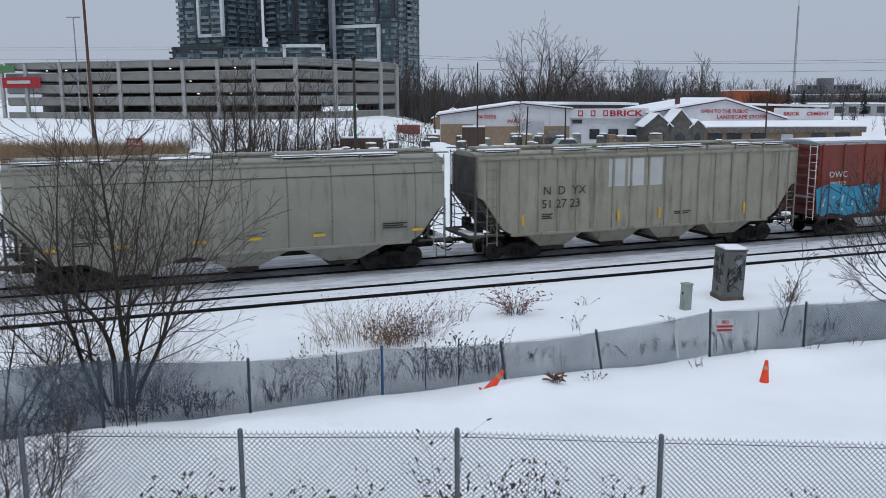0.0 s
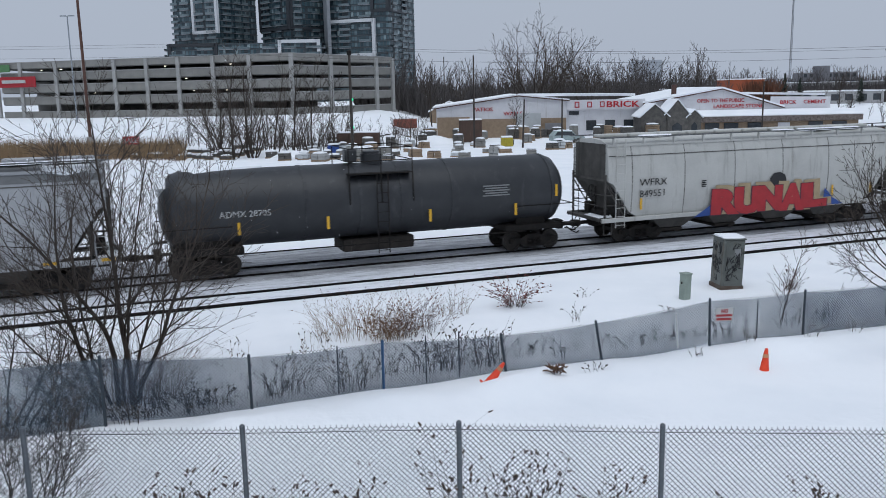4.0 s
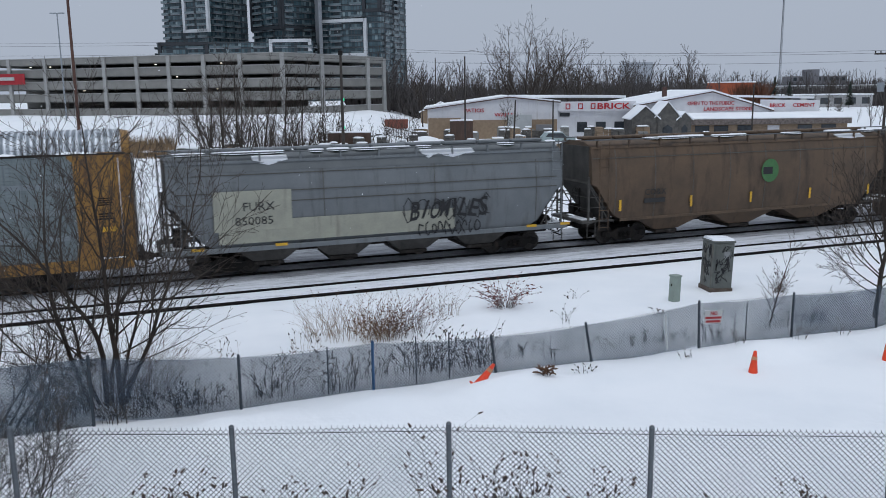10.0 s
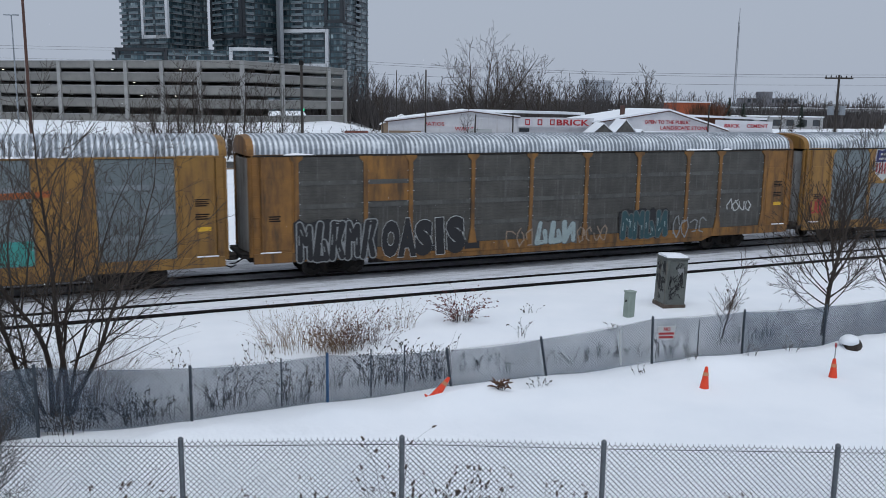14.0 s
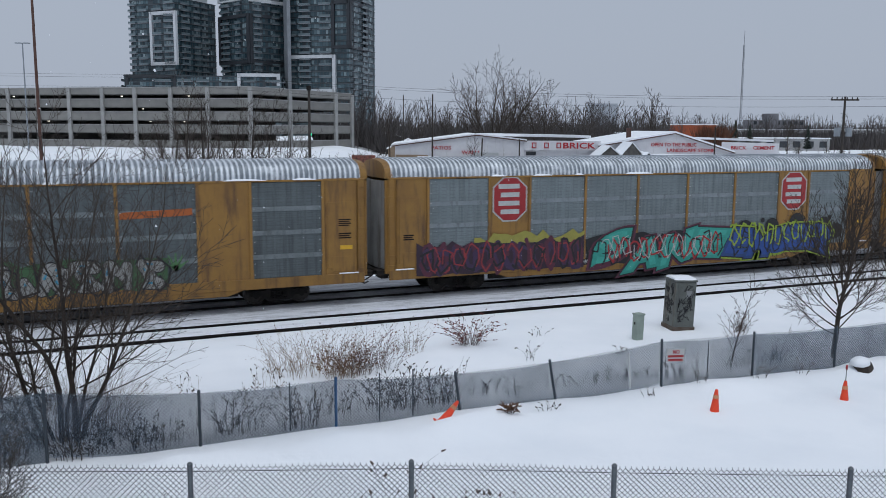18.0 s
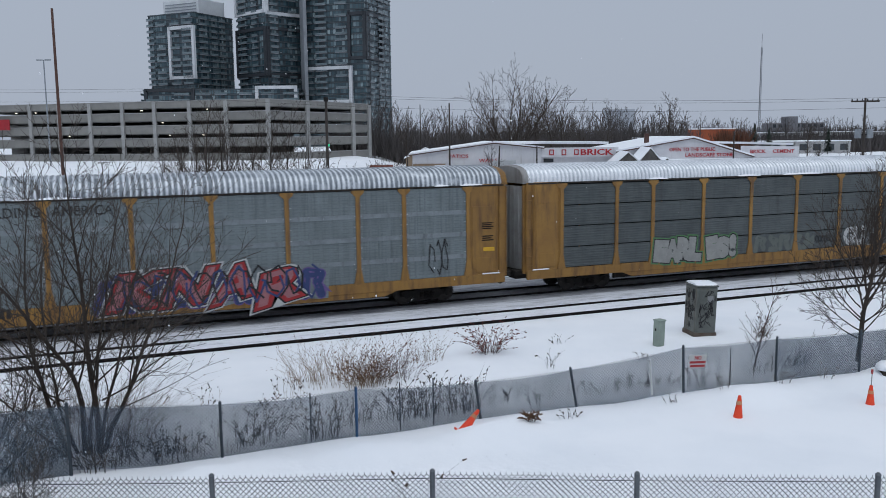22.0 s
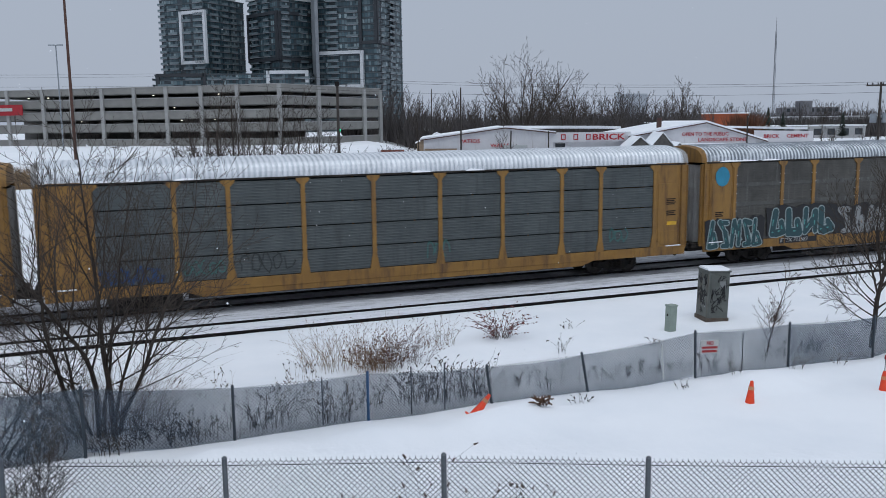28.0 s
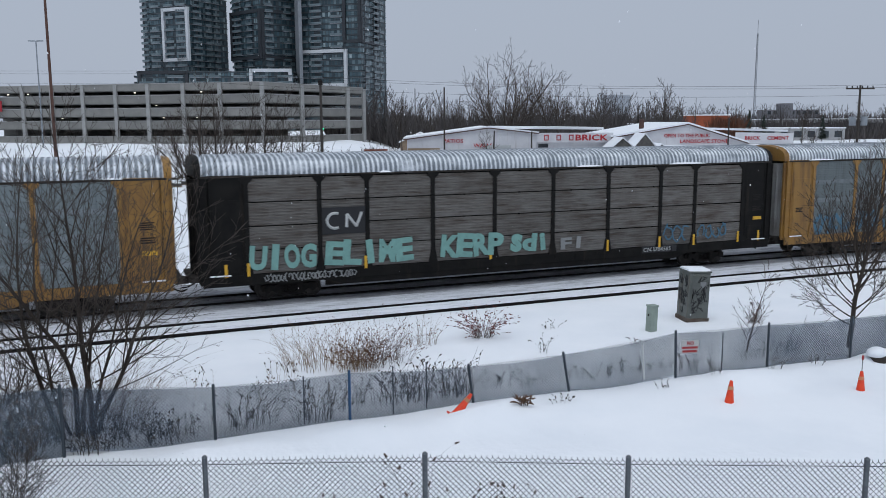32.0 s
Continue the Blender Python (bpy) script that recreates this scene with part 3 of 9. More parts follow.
def hopper(name, off0, off1, body, label, ribs=False, sill=False, bays=3, trim=None, rise=4.42, roofmat=None, snowy=0.5, seams=8, gauge=1.58, cut=(2.8, 1.4)):
    """A covered hopper wagon between two couplings."""
    L = off0 - off1
    half = L / 2
    car = thing(name, pose((off0 + off1) / 2, TRAIN_Y, 0), label, "freight wagon", "wagons of the train")
    CARS.append((car, (off0 + off1) / 2))
    hb = half - 0.75
    ze, zb, x1 = cut[0], 1.12, hb - cut[1]
    trim = trim or body
    seam = surf("seam_grime", (0.07, 0.067, 0.06), (0.11, 0.106, 0.096), 2.0, 0.8)
    # grime plus the shade of wagon ends and bays, both in one dark colour
    grimy = surf("end_grime_shade", (0.045, 0.042, 0.038), (0.085, 0.08, 0.073), 1.4, 0.8, streak=(0.03, 0.028, 0.026), amount=0.35)

    def width(z):
        t = (z - zb) / (rise - zb)
        if ribs:
            return gauge - 0.05
        return gauge * (0.9 + 0.1 * math.sin(min(1, max(0, t)) * math.pi * 0.95 + 0.12)) - 0.10 * max(0, t - 0.86) / 0.14

    def ring(x, zbot):
        zs = [zbot + (rise - zbot) * k / 9 for k in range(10)]
        left = [(x, -width(z), z) for z in zs]
        crown = [(x, -0.9, rise + 0.16), (x, 0, rise + 0.22), (x, 0.9, rise + 0.16)]
        return left + crown + [(x, -p[1], p[2]) for p in left[::-1]]

    xs = [(-hb, ze), (-hb + 0.25, ze - 0.12), (-x1 - 0.3, zb + 0.32), (-x1, zb + 0.12), (-x1 + 0.4, zb)]
    xs += [(-x1 + 0.4 + (2 * x1 - 0.8) * k / 16, zb) for k in range(1, 16)]
    xs += [(-a, z) for a, z in xs[4::-1]]
    b = Build().loft([ring(x, z) for x, z in xs])
    b.obj("body", body, car, smooth=35)
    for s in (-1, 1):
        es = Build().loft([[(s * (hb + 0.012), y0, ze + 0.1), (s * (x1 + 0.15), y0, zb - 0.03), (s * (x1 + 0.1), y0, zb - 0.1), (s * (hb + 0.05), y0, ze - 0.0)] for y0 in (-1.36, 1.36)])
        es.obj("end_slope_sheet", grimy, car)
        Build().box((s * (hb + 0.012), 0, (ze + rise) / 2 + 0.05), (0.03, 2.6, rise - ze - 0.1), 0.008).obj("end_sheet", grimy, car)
    if roofmat:
        rs = Build()
        rs.loft([[(x, y * 1.004, z + 0.006) for x, y, z in [(xx, -width(rise - 0.42), rise - 0.42), (xx, -width(rise - 0.2), rise - 0.2), (xx, -width(rise), rise), (xx, -0.9, rise + 0.16), (xx, 0, rise + 0.22), (xx, 0.9, rise + 0.16), (xx, width(rise), rise), (xx, width(rise - 0.2), rise - 0.2), (xx, width(rise - 0.42), rise - 0.42)]] for xx in (-hb + 0.01, hb - 0.01)], closed=False)
        rs.obj("roof", roofmat, car, smooth=35)
    # ribs or plate seams
    if ribs:
        n = 17
        rib = Build().prism([(-0.05, -0.0), (0.05, 0.0), (0.035, -0.07), (-0.035, -0.07)], zb + 0.02, rise - 0.05, axis=2).mesh("side_post", body)
        for s in (-1, 1):
            for k in range(n):
                x = -hb + 1.0 + (2 * hb - 2.0) * k / (n - 1)
                if abs(x) > x1:
                    z0 = zb + (abs(x) - x1) / (hb - x1) * (ze - zb)
                    o = Build().prism([(-0.05, 0), (0.05, 0), (0.035, -0.07), (-0.035, -0.07)], z0 + 0.05, rise - 0.05, axis=2).mesh("side_post", body)
                else:
                    o = rib
                put("side_post", o, car, "", pose(x, s * (gauge - 0.05), 0, 0, 0, 0 if s < 0 else 180))
    else:
        for k in range(seams):
            x = -hb + 1.2 + (2 * hb - 2.4) * k / (seams - 1)
            z0 = zb + max(0, (abs(x) - x1) / (hb - x1) * (ze - zb)) + 0.05
            for s in (-1, 1):
                sm = Build()
                pts = [(x, s * (width(z0 + (rise - z0) * q / 8) + 0.001), z0 + (rise - z0) * q / 8) for q in range(9)]
                for p, q in zip(pts, pts[1:]):
                    sm.add([(p[0] - 0.016, p[1], p[2]), (p[0] + 0.016, p[1], p[2]), (q[0] + 0.016, q[1], q[2]), (q[0] - 0.016, q[1], q[2]),
                            (p[0] - 0.016, p[1] + s * 0.006, p[2]), (p[0] + 0.016, p[1] + s * 0.006, p[2]), (q[0] + 0.016, q[1] + s * 0.006, q[2]), (q[0] - 0.016, q[1] + s * 0.006, q[2])], [(4, 5, 6, 7), (0, 3, 7, 4), (1, 5, 6, 2)])
                sm.obj("plate_seam", seam, car)
    # belt along the roof edge and along the sill
    for s in (-1, 1):
        if not ribs:
            zs_ = rise - 0.52
            Build().box((0, s * (width(zs_) + 0.004), zs_), (2 * hb - 0.1, 0.02, 0.035)).obj("upper_seam", seam, car)
        Build().box((0, s * (width(rise - 0.08) + 0.03), rise - 0.06), (2 * hb, 0.07, 0.12), 0.02).obj("roof_edge", trim, car)
        if sill:
            Build().box((0, s * (gauge - 0.04), 1.1), (2 * hb + 0.6, 0.12, 0.19), 0.02).obj("side_sill", trim, car)
        else:
            Build().box((0, s * (width(zb) + 0.01), zb + 0.02), (2 * x1 - 0.2, 0.07, 0.13), 0.02).obj("side_sill", trim, car)
    # discharge bays
    for k in range(bays):
        xb = hb - 2.15
        x = (k - (bays - 1) / 2) * (2 * xb / bays)
        w = xb / bays * 0.93
        hop = Build().loft([[(x - w, -1.42, zb + 0.02), (x + w, -1.42, zb + 0.02), (x + w, 1.42, zb + 0.02), (x - w, 1.42, zb + 0.02)], [(x - 0.6, -1.1, 0.52), (x + 0.6, -1.1, 0.52), (x + 0.6, 1.1, 0.52), (x - 0.6, 1.1, 0.52)]])
        # on sill cars the shade behind the sill is put into the bay colour
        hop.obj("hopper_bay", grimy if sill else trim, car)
        Build().box((x, 0, 0.43), (1.15, 2.3, 0.14), 0.02).box((x + 0.2, 0, 0.35), (0.3, 2.6, 0.06)).obj("outlet_gate", DARK, car)
    Build().box((0, 0, 0.85), (2 * half - 1.6, 0.5, 0.35), 0.02).obj("centre_sill", DARK, car)
    # running boards on brackets, hatches
    for s in (-1, 1):
        bd = Build()
        for q in range(3):
            bd.box((0, s * (1.28 + q * 0.09), rise + 0.27), (2 * hb + 0.5, 0.07, 0.035))
        bd.obj("running_board", BOARD, car)
        br = Build().box((0, 0, 0), (0.06, 0.1, 0.32)).mesh("board_bracket", trim)
        for k in range(11):
            put("board_bracket", br, car, "", pose(-hb + 0.3 + (2 * hb - 0.6) * k / 10, s * 1.42, rise + 0.1))
    ht = Build().box((0, 0, 0), ((2 * hb - 2.2) / 9 * 0.94, 0.56, 0.14), 0.04).mesh("roof_hatch", trim)
    for k in range(10):
        put("roof_hatch", ht, car, "", pose(-hb + 1.0 + (2 * hb - 2.0) * k / 9, 0, rise + 0.3))
    # snow lying on the roof
    rng = random.Random(int(-off0 * 10) + 7)
    x = -hb + 0.3
    while x < hb - 0.6:
        w = rng.uniform(0.5, 2.2)
        if rng.random() < snowy + 0.15:
            t = rng.uniform(0.02, 0.06)
            yy = rng.choice([-0.75, -0.7, -0.5])
            Build().loft([[(x + w * u, yy - 0.33 * q, rise + 0.2), (x + w * u, yy - 0.25 * q, rise + 0.22 + t), (x + w * u, yy + 0.25 * q, rise + 0.25 + t), (x + w * u, yy + 0.4 * q, rise + 0.2)] for u, q in ((0, 0.2), (0.15, 0.8), (0.5, 1), (0.85, 0.7), (1, 0.2))]).obj("roof_snow", SNOW, car, "thin white snow", smooth=60)
        if rng.random() < snowy * 0.16:
            # a slab that slid over the roof edge
            zz = rng.uniform(0.06, 0.22)
            yk = -width(rise - 0.05)
            Build().loft([[(x + w * u, yk - 0.06, rise - zz * q), (x + w * u, yk - 0.1, rise - 0.02), (x + w * u, yk + 0.25, rise + 0.14), (x + w * u, yk + 0.3, rise + 0.06), (x + w * u, yk - 0.02, rise - zz * q)] for u, q in ((0, 0.15), (0.2, 0.6), (0.45, 1), (0.75, 0.5), (1, 0.1))]).obj("roof_snow", SNOW, car, "thin white snow", smooth=60)
        x += w * rng.uniform(0.7, 1.3)
    # end frames with ladders, platform, brake gear
    for s in (-1, 1):
        e = Build()
        xe = s * (hb + 0.12)
        for y in (-1.42, 1.42):
            e.box((xe - s * 0.05, y, (1.0 + ze) / 2 + 0.15), (0.09, 0.09, ze - 0.7), 0.015)
            e.box((xe - s * 0.75, y * 0.98, (1.15 + ze) / 2 - 0.25), (0.07, 0.07, ze - 1.6), 0.015)
            e.rod((xe, y, ze), (s * (hb - 0.9), y, 1.2), 0.03)
            e.rod((s * (x1 + 0.2), y, 1.15), (xe, y, 1.15), 0.05)
            e.rod((s * (hb - 0.95), y, 1.75), (xe, y, 1.75), 0.022)
            e.rod((s * (hb - 0.7), y, 2.2), (xe, y, 2.2), 0.022)
            e.path([(xe - s * 0.4, y, 1.1), (xe - s * 0.4, y, 0.45), (xe, y, 0.45), (xe, y, 1.1)], 0.022)
        e.box((xe, 0, 1.12), (0.55, 2.9, 0.12), 0.02)
        e.rod((xe, -1.42, 2.2), (xe, 1.42, 2.2), 0.025)
        e.rod((xe, -1.42, 1.7), (xe, 1.42, 1.7), 0.02)
        e.box((s * (hb - 0.6), 0, 1.75), (0.14, 0.5, 1.3), 0.03)
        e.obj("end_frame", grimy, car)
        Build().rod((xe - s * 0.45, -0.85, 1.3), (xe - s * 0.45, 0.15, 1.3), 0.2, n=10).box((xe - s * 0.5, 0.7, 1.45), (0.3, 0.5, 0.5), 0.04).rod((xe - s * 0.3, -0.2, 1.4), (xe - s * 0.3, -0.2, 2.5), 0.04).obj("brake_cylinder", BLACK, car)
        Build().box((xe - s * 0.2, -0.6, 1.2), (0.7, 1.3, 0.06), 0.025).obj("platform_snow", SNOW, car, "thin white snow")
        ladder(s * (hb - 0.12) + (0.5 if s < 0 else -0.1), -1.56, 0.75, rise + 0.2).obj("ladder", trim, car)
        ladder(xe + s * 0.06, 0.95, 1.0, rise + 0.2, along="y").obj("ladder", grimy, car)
    wheel = Build()
    c = Vector((-hb - 0.25, -0.6, 2.35))
    ring_p = [c + Vector((0, 0.28 * math.cos(q * math.pi / 8), 0.28 * math.sin(q * math.pi / 8))) for q in range(17)]
    wheel.path(ring_p, 0.018)
    for q in range(0, 16, 4):
        wheel.rod(c, ring_p[q], 0.012)
    wheel.obj("brake_wheel", BLACK, car)
    running_gear(car, half, half - 2.75)
    return car, hb, width


def reflectors(car, xs, z, y, up=False, dz=0.0):
    me = Build().box((0, 0, 0), (0.11, 0.012, 0.5) if up else (0.46, 0.012, 0.11)).mesh("reflector", YELLOW)
    for i, x in enumerate(xs):
        put("reflector", me, car, "", pose(x, y, z + dz * (i % 2)))
BAY_W, BAY_N = 2.787, 1.918
BAYS = [BAY_W, BAY_N, BAY_W, BAY_W, BAY_W, BAY_W, BAY_W, BAY_N, BAY_W]
EDGES = [-sum(BAYS) / 2]
for w in BAYS:
    EDGES.append(EDGES[-1] + w)
EAVE, RHALF = 4.86, 13.5
ORANGE = surf("rack_orange", (0.31, 0.162, 0.034), (0.235, 0.12, 0.029), 0.9, 0.6, streak=(0.1, 0.05, 0.024), amount=0.42, sscale=(3.5, 3.5, 0.4), vary=0.05)


def sheet_mat(name, c1, c2, dirt, amount, rows=44.0, cols=16.0):
    """Perforated galvanised side sheets: rows of small holes, bands and grime."""
    m = surf(name, c1, c2, 1.1, 0.55, 0.15, streak=dirt, amount=amount, sscale=(9, 1, 0.35), vary=0.09)
    n, l = m.node_tree.nodes, m.node_tree.links
    b = n["Principled BSDF"]
    src = b.inputs["Base Color"].links[0].from_socket
    tc = [q for q in n if q.type == "TEX_COORD"][0]
    sep = n.new("ShaderNodeSeparateXYZ")
    l.new(tc.outputs["Object"], sep.inputs[0])

    def wave(sock, k, cut):
        a = n.new("ShaderNodeMath")
        a.operation = "MULTIPLY"
        l.new(sock, a.inputs[0])
        a.inputs[1].default_value = k
        s = n.new("ShaderNodeMath")
        s.operation = "SINE"
        l.new(a.outputs[0], s.inputs[0])
        g = n.new("ShaderNodeMapRange")
        g.inputs["From Min"].default_value, g.inputs["From Max"].default_value = cut - 0.15, cut + 0.15
        l.new(s.outputs[0], g.inputs["Value"])
        return g.outputs["Result"]

    h1, h2 = wave(sep.outputs["Z"], rows, 0.55), wave(sep.outputs["X"], cols, -0.2)
    pr = n.new("ShaderNodeMath")
    pr.operation = "MULTIPLY"
    l.new(h1, pr.inputs[0])
    l.new(h2, pr.inputs[1])
    mx = n.new("ShaderNodeMix")
    mx.data_type = "RGBA"
    k = n.new("ShaderNodeMath")
    k.operation = "MULTIPLY"
    l.new(pr.outputs[0], k.inputs[0])
    k.inputs[1].default_value = 0.28
    l.new(k.outputs[0], mx.inputs["Factor"])
    l.new(src, mx.inputs["A"])
    mx.inputs["B"].default_value = (c1[0] * 0.45, c1[1] * 0.45, c1[2] * 0.45, 1)
    l.new(mx.outputs["Result"], b.inputs["Base Color"])
    return m


SHEET = {
    "light": sheet_mat("sheet_light", (0.187, 0.222, 0.23), (0.146, 0.174, 0.182), (0.095, 0.11, 0.117), 0.4),
    "soft": sheet_mat("sheet_soft", (0.14, 0.164, 0.167), (0.11, 0.13, 0.134), (0.07, 0.078, 0.082), 0.4),
    "mid": sheet_mat("sheet_mid", (0.115, 0.136, 0.142), (0.09, 0.107, 0.113), (0.05, 0.058, 0.06), 0.45),
    "dark": sheet_mat("sheet_dark", (0.085, 0.081, 0.071), (0.05, 0.047, 0.042), (0.15, 0.15, 0.142), 0.24),
    "plain": surf("sheet_plain", (0.092, 0.105, 0.106), (0.066, 0.077, 0.079), 1.2, 0.55, 0.1, streak=(0.055, 0.06, 0.06), amount=0.35, vary=0.07),
    "brown": surf("sheet_brown", (0.15, 0.142, 0.132), (0.105, 0.094, 0.084), 0.8, 0.55, 0.2, streak=(0.05, 0.036, 0.027), amount=0.5, sscale=(0.8, 1, 7), vary=0.16),
}
BAND = {
    "sheet_light": surf("band_light", (0.235, 0.265, 0.28), (0.17, 0.195, 0.21), 1.5, 0.5, 0.2, streak=(0.1, 0.11, 0.115), amount=0.35, sscale=(5, 1, 1)),
    "sheet_soft": surf("band_soft", (0.19, 0.215, 0.225), (0.14, 0.16, 0.17), 1.5, 0.5, 0.2, streak=(0.09, 0.1, 0.1), amount=0.35, sscale=(5, 1, 1)),
    "sheet_mid": surf("band_mid", (0.21, 0.235, 0.245), (0.14, 0.165, 0.17), 1.5, 0.5, 0.2, streak=(0.08, 0.09, 0.09), amount=0.35, sscale=(5, 1, 1)),
    "sheet_dark": surf("band_dark", (0.1, 0.1, 0.092), (0.06, 0.058, 0.053), 1.5, 0.55, 0.2, streak=(0.14, 0.14, 0.135), amount=0.3, sscale=(5, 1, 1)),
}
BOLT = surf("bolt_white", (0.6, 0.6, 0.6), (0.45, 0.45, 0.45), 6, 0.5)
RIB = 0.205


def ribbed(name, metal, groove, cut):
    """Ribbed roof sheet: bare metal ribs with snow and grime in the grooves."""
    m = surf(name, metal, tuple(v * 0.72 for v in metal), 0.8, 0.4, 0.35, streak=groove, amount=0.25, sscale=(0.8, 1.2, 1.2), vary=0.03)
    n, l = m.node_tree.nodes, m.node_tree.links
    b = n["Principled BSDF"]
    src = b.inputs["Base Color"].links[0].from_socket
    tc = [q for q in n if q.type == "TEX_COORD"][0]
    sep = n.new("ShaderNodeSeparateXYZ")
    l.new(tc.outputs["Object"], sep.inputs[0])
    a = n.new("ShaderNodeMath")
    a.operation = "MULTIPLY"
    l.new(sep.outputs["X"], a.inputs[0])
    a.inputs[1].default_value = 2 * math.pi / RIB
    s = n.new("ShaderNodeMath")
    s.operation = "COSINE"
    l.new(a.outputs[0], s.inputs[0])
    ns = n.new("ShaderNodeTexNoise")
    ns.inputs["Scale"].default_value, ns.inputs["Detail"].default_value = 1.6, 5
    l.new(tc.outputs["Object"], ns.inputs["Vector"])
    ad = n.new("ShaderNodeMath")
    ad.operation = "MULTIPLY_ADD"
    l.new(ns.outputs["Fac"], ad.inputs[0])
    ad.inputs[1].default_value = 3.0
    l.new(s.outputs[0], ad.inputs[2])
    g = n.new("ShaderNodeMapRange")
    g.inputs["From Min"].default_value, g.inputs["From Max"].default_value = 1.5 + cut, 1.0 + cut
    l.new(ad.outputs[0], g.inputs["Value"])
    mx = n.new("ShaderNodeMix")
    mx.data_type = "RGBA"
    l.new(g.outputs["Result"], mx.inputs["Factor"])
    l.new(src, mx.inputs["A"])
    mx.inputs["B"].default_value = (*groove, 1)
    l.new(mx.outputs["Result"], b.inputs["Base Color"])
    return m


ROOF = ribbed("roof_sheet", (0.23, 0.26, 0.29), (0.74, 0.77, 0.81), 0.0)
ROOF_SNOW = ribbed("roof_snowed", (0.62, 0.66, 0.7), (0.82, 0.84, 0.87), 0.6)
ARC = [(1.55, EAVE), (1.55, EAVE + 0.12), (1.53, 5.1), (1.46, 5.26), (1.32, 5.4), (1.08, 5.51), (0.75, 5.58), (0.38, 5.62), (0.0, 5.63)]
ARC = [(-p, q) for p, q in ARC] + [(p, q) for p, q in ARC[-2::-1]]


def roof_mesh():
    b, rings = Build(), []
    for k in range(int(26.5 / RIB) * 4 + 1):
        x = -13.25 + k * RIB / 4
        d = 0.017 * (1 + math.cos(2 * math.pi * x / RIB))
        rings.append([(x, p * (1 + d / 1.6), q + (d if abs(p) < 1.4 else d * 0.4)) for p, q in ARC])
    return b.loft(rings, closed=False).mesh("roof", ROOF)


def end_door_mesh():
    n = 40
    ring = []
    for z in (1.15, 4.75):
        pts = []
        for k in range(n + 1):
            y = -1.36 + 2.72 * k / n
            pts.append((0.32 * math.cos(y / 1.37 * math.pi / 2) ** 0.7 + (0.03 if k % 4 == 2 else 0.0), y, z))
        ring.append(pts + [(p[0] - 0.08, p[1], p[2]) for p in pts[::-1]])
    return Build().loft(ring)


ROOF_ME = roof_mesh()
ROOF_ME2 = ROOF_ME.copy()
ROOF_ME2.materials.clear()
ROOF_ME2.materials.append(ROOF_SNOW)
ROOF_END = Build().loft([[(x, p * 1.0, q) for p, q in ARC] for x in (0, 0.5)], closed=False)
POST_SHAPES, PANELS = {}, {}
ENDW = surf("end_door_paint", (0.36, 0.36, 0.35), (0.25, 0.24, 0.23), 0.9, 0.6, streak=(0.12, 0.1, 0.085), amount=0.4)


def post_mesh(mat, thin):
    key = (mat.name, thin)
    if key not in POST_SHAPES:
        a = 0.055 if thin else 0.085
        foot = 0.08 if thin else 0.2
        poly = [(-a, EAVE - 0.28), (-a, 1.75), (-foot, 1.12), (foot, 1.12), (a, 1.75), (a, EAVE - 0.28), (a + (0.0 if thin else 0.17), EAVE - 0.12), (a + (0.0 if thin else 0.17), EAVE - 0.03), (-a - (0.0 if thin else 0.17), EAVE - 0.03), (-a - (0.0 if thin else 0.17), EAVE - 0.12)]
        POST_SHAPES[key] = Build().prism(poly, -0.06, 0.0).mesh("side_post", mat)
    return POST_SHAPES[key]


def panel_mesh(w, mat, plain):
    """One side sheet: rows of flat corrugations and stiffening bands, as one folded sheet; plain: a quarter-height plate."""
    key = (w, mat.name, plain)
    if key not in PANELS:
        z0, z1 = 1.16, EAVE - 0.06
        prof = []
        if plain:
            h = (z1 - z0) / 4 - 0.05
            for q in range(8):
                z = h * q / 8
                prof += [(z, 0.012), (z + h * 0.075, 0.012), (z + h * 0.09, 0.0), (z + h * 0.11, 0.0)]
            prof.append((h, 0.012))
        else:
            n = 40
            for q in range(n):
                z, st = z0 + (z1 - z0) * q / n, (z1 - z0) / n
                if q % 10 in (8, 9) and q < 38:
                    prof += [(z, -0.004), (z + st * 0.97, -0.004)]
                else:
                    prof += [(z, 0.012), (z + st * 0.55, 0.012), (z + st * 0.7, 0.0155), (z + st * 0.92, 0.0155)]
            prof.append((z1, 0.014))
        ring = [[(x, y, z) for z, y in prof] + [(x, 0.035, prof[-1][0]), (x, 0.035, prof[0][0])] for x in (-w / 2 + 0.05, w / 2 - 0.05)]
        b = Build().loft(ring)
        if plain:
            PANELS[key] = b.mesh("side_sheet", mat)
        else:
            # bolt heads beside the posts
            for q in range(9):
                for sx in (-1, 1):
                    b.box((sx * (w / 2 - 0.13), -0.004, z0 + 0.15 + q * (z1 - z0 - 0.3) / 8), (0.03, 0.014, 0.03))
            me = b.mesh("side_sheet", [mat, BAND.get(mat.name, mat), BOLT])
            for f in me.polygons:
                y, x = f.center.y, f.center.x
                if -0.0045 < y < -0.003 and f.area > 0.05:
                    f.material_index = 1
                elif f.area < 0.002:
                    f.material_index = 2
            PANELS[key] = me
    return PANELS[key]


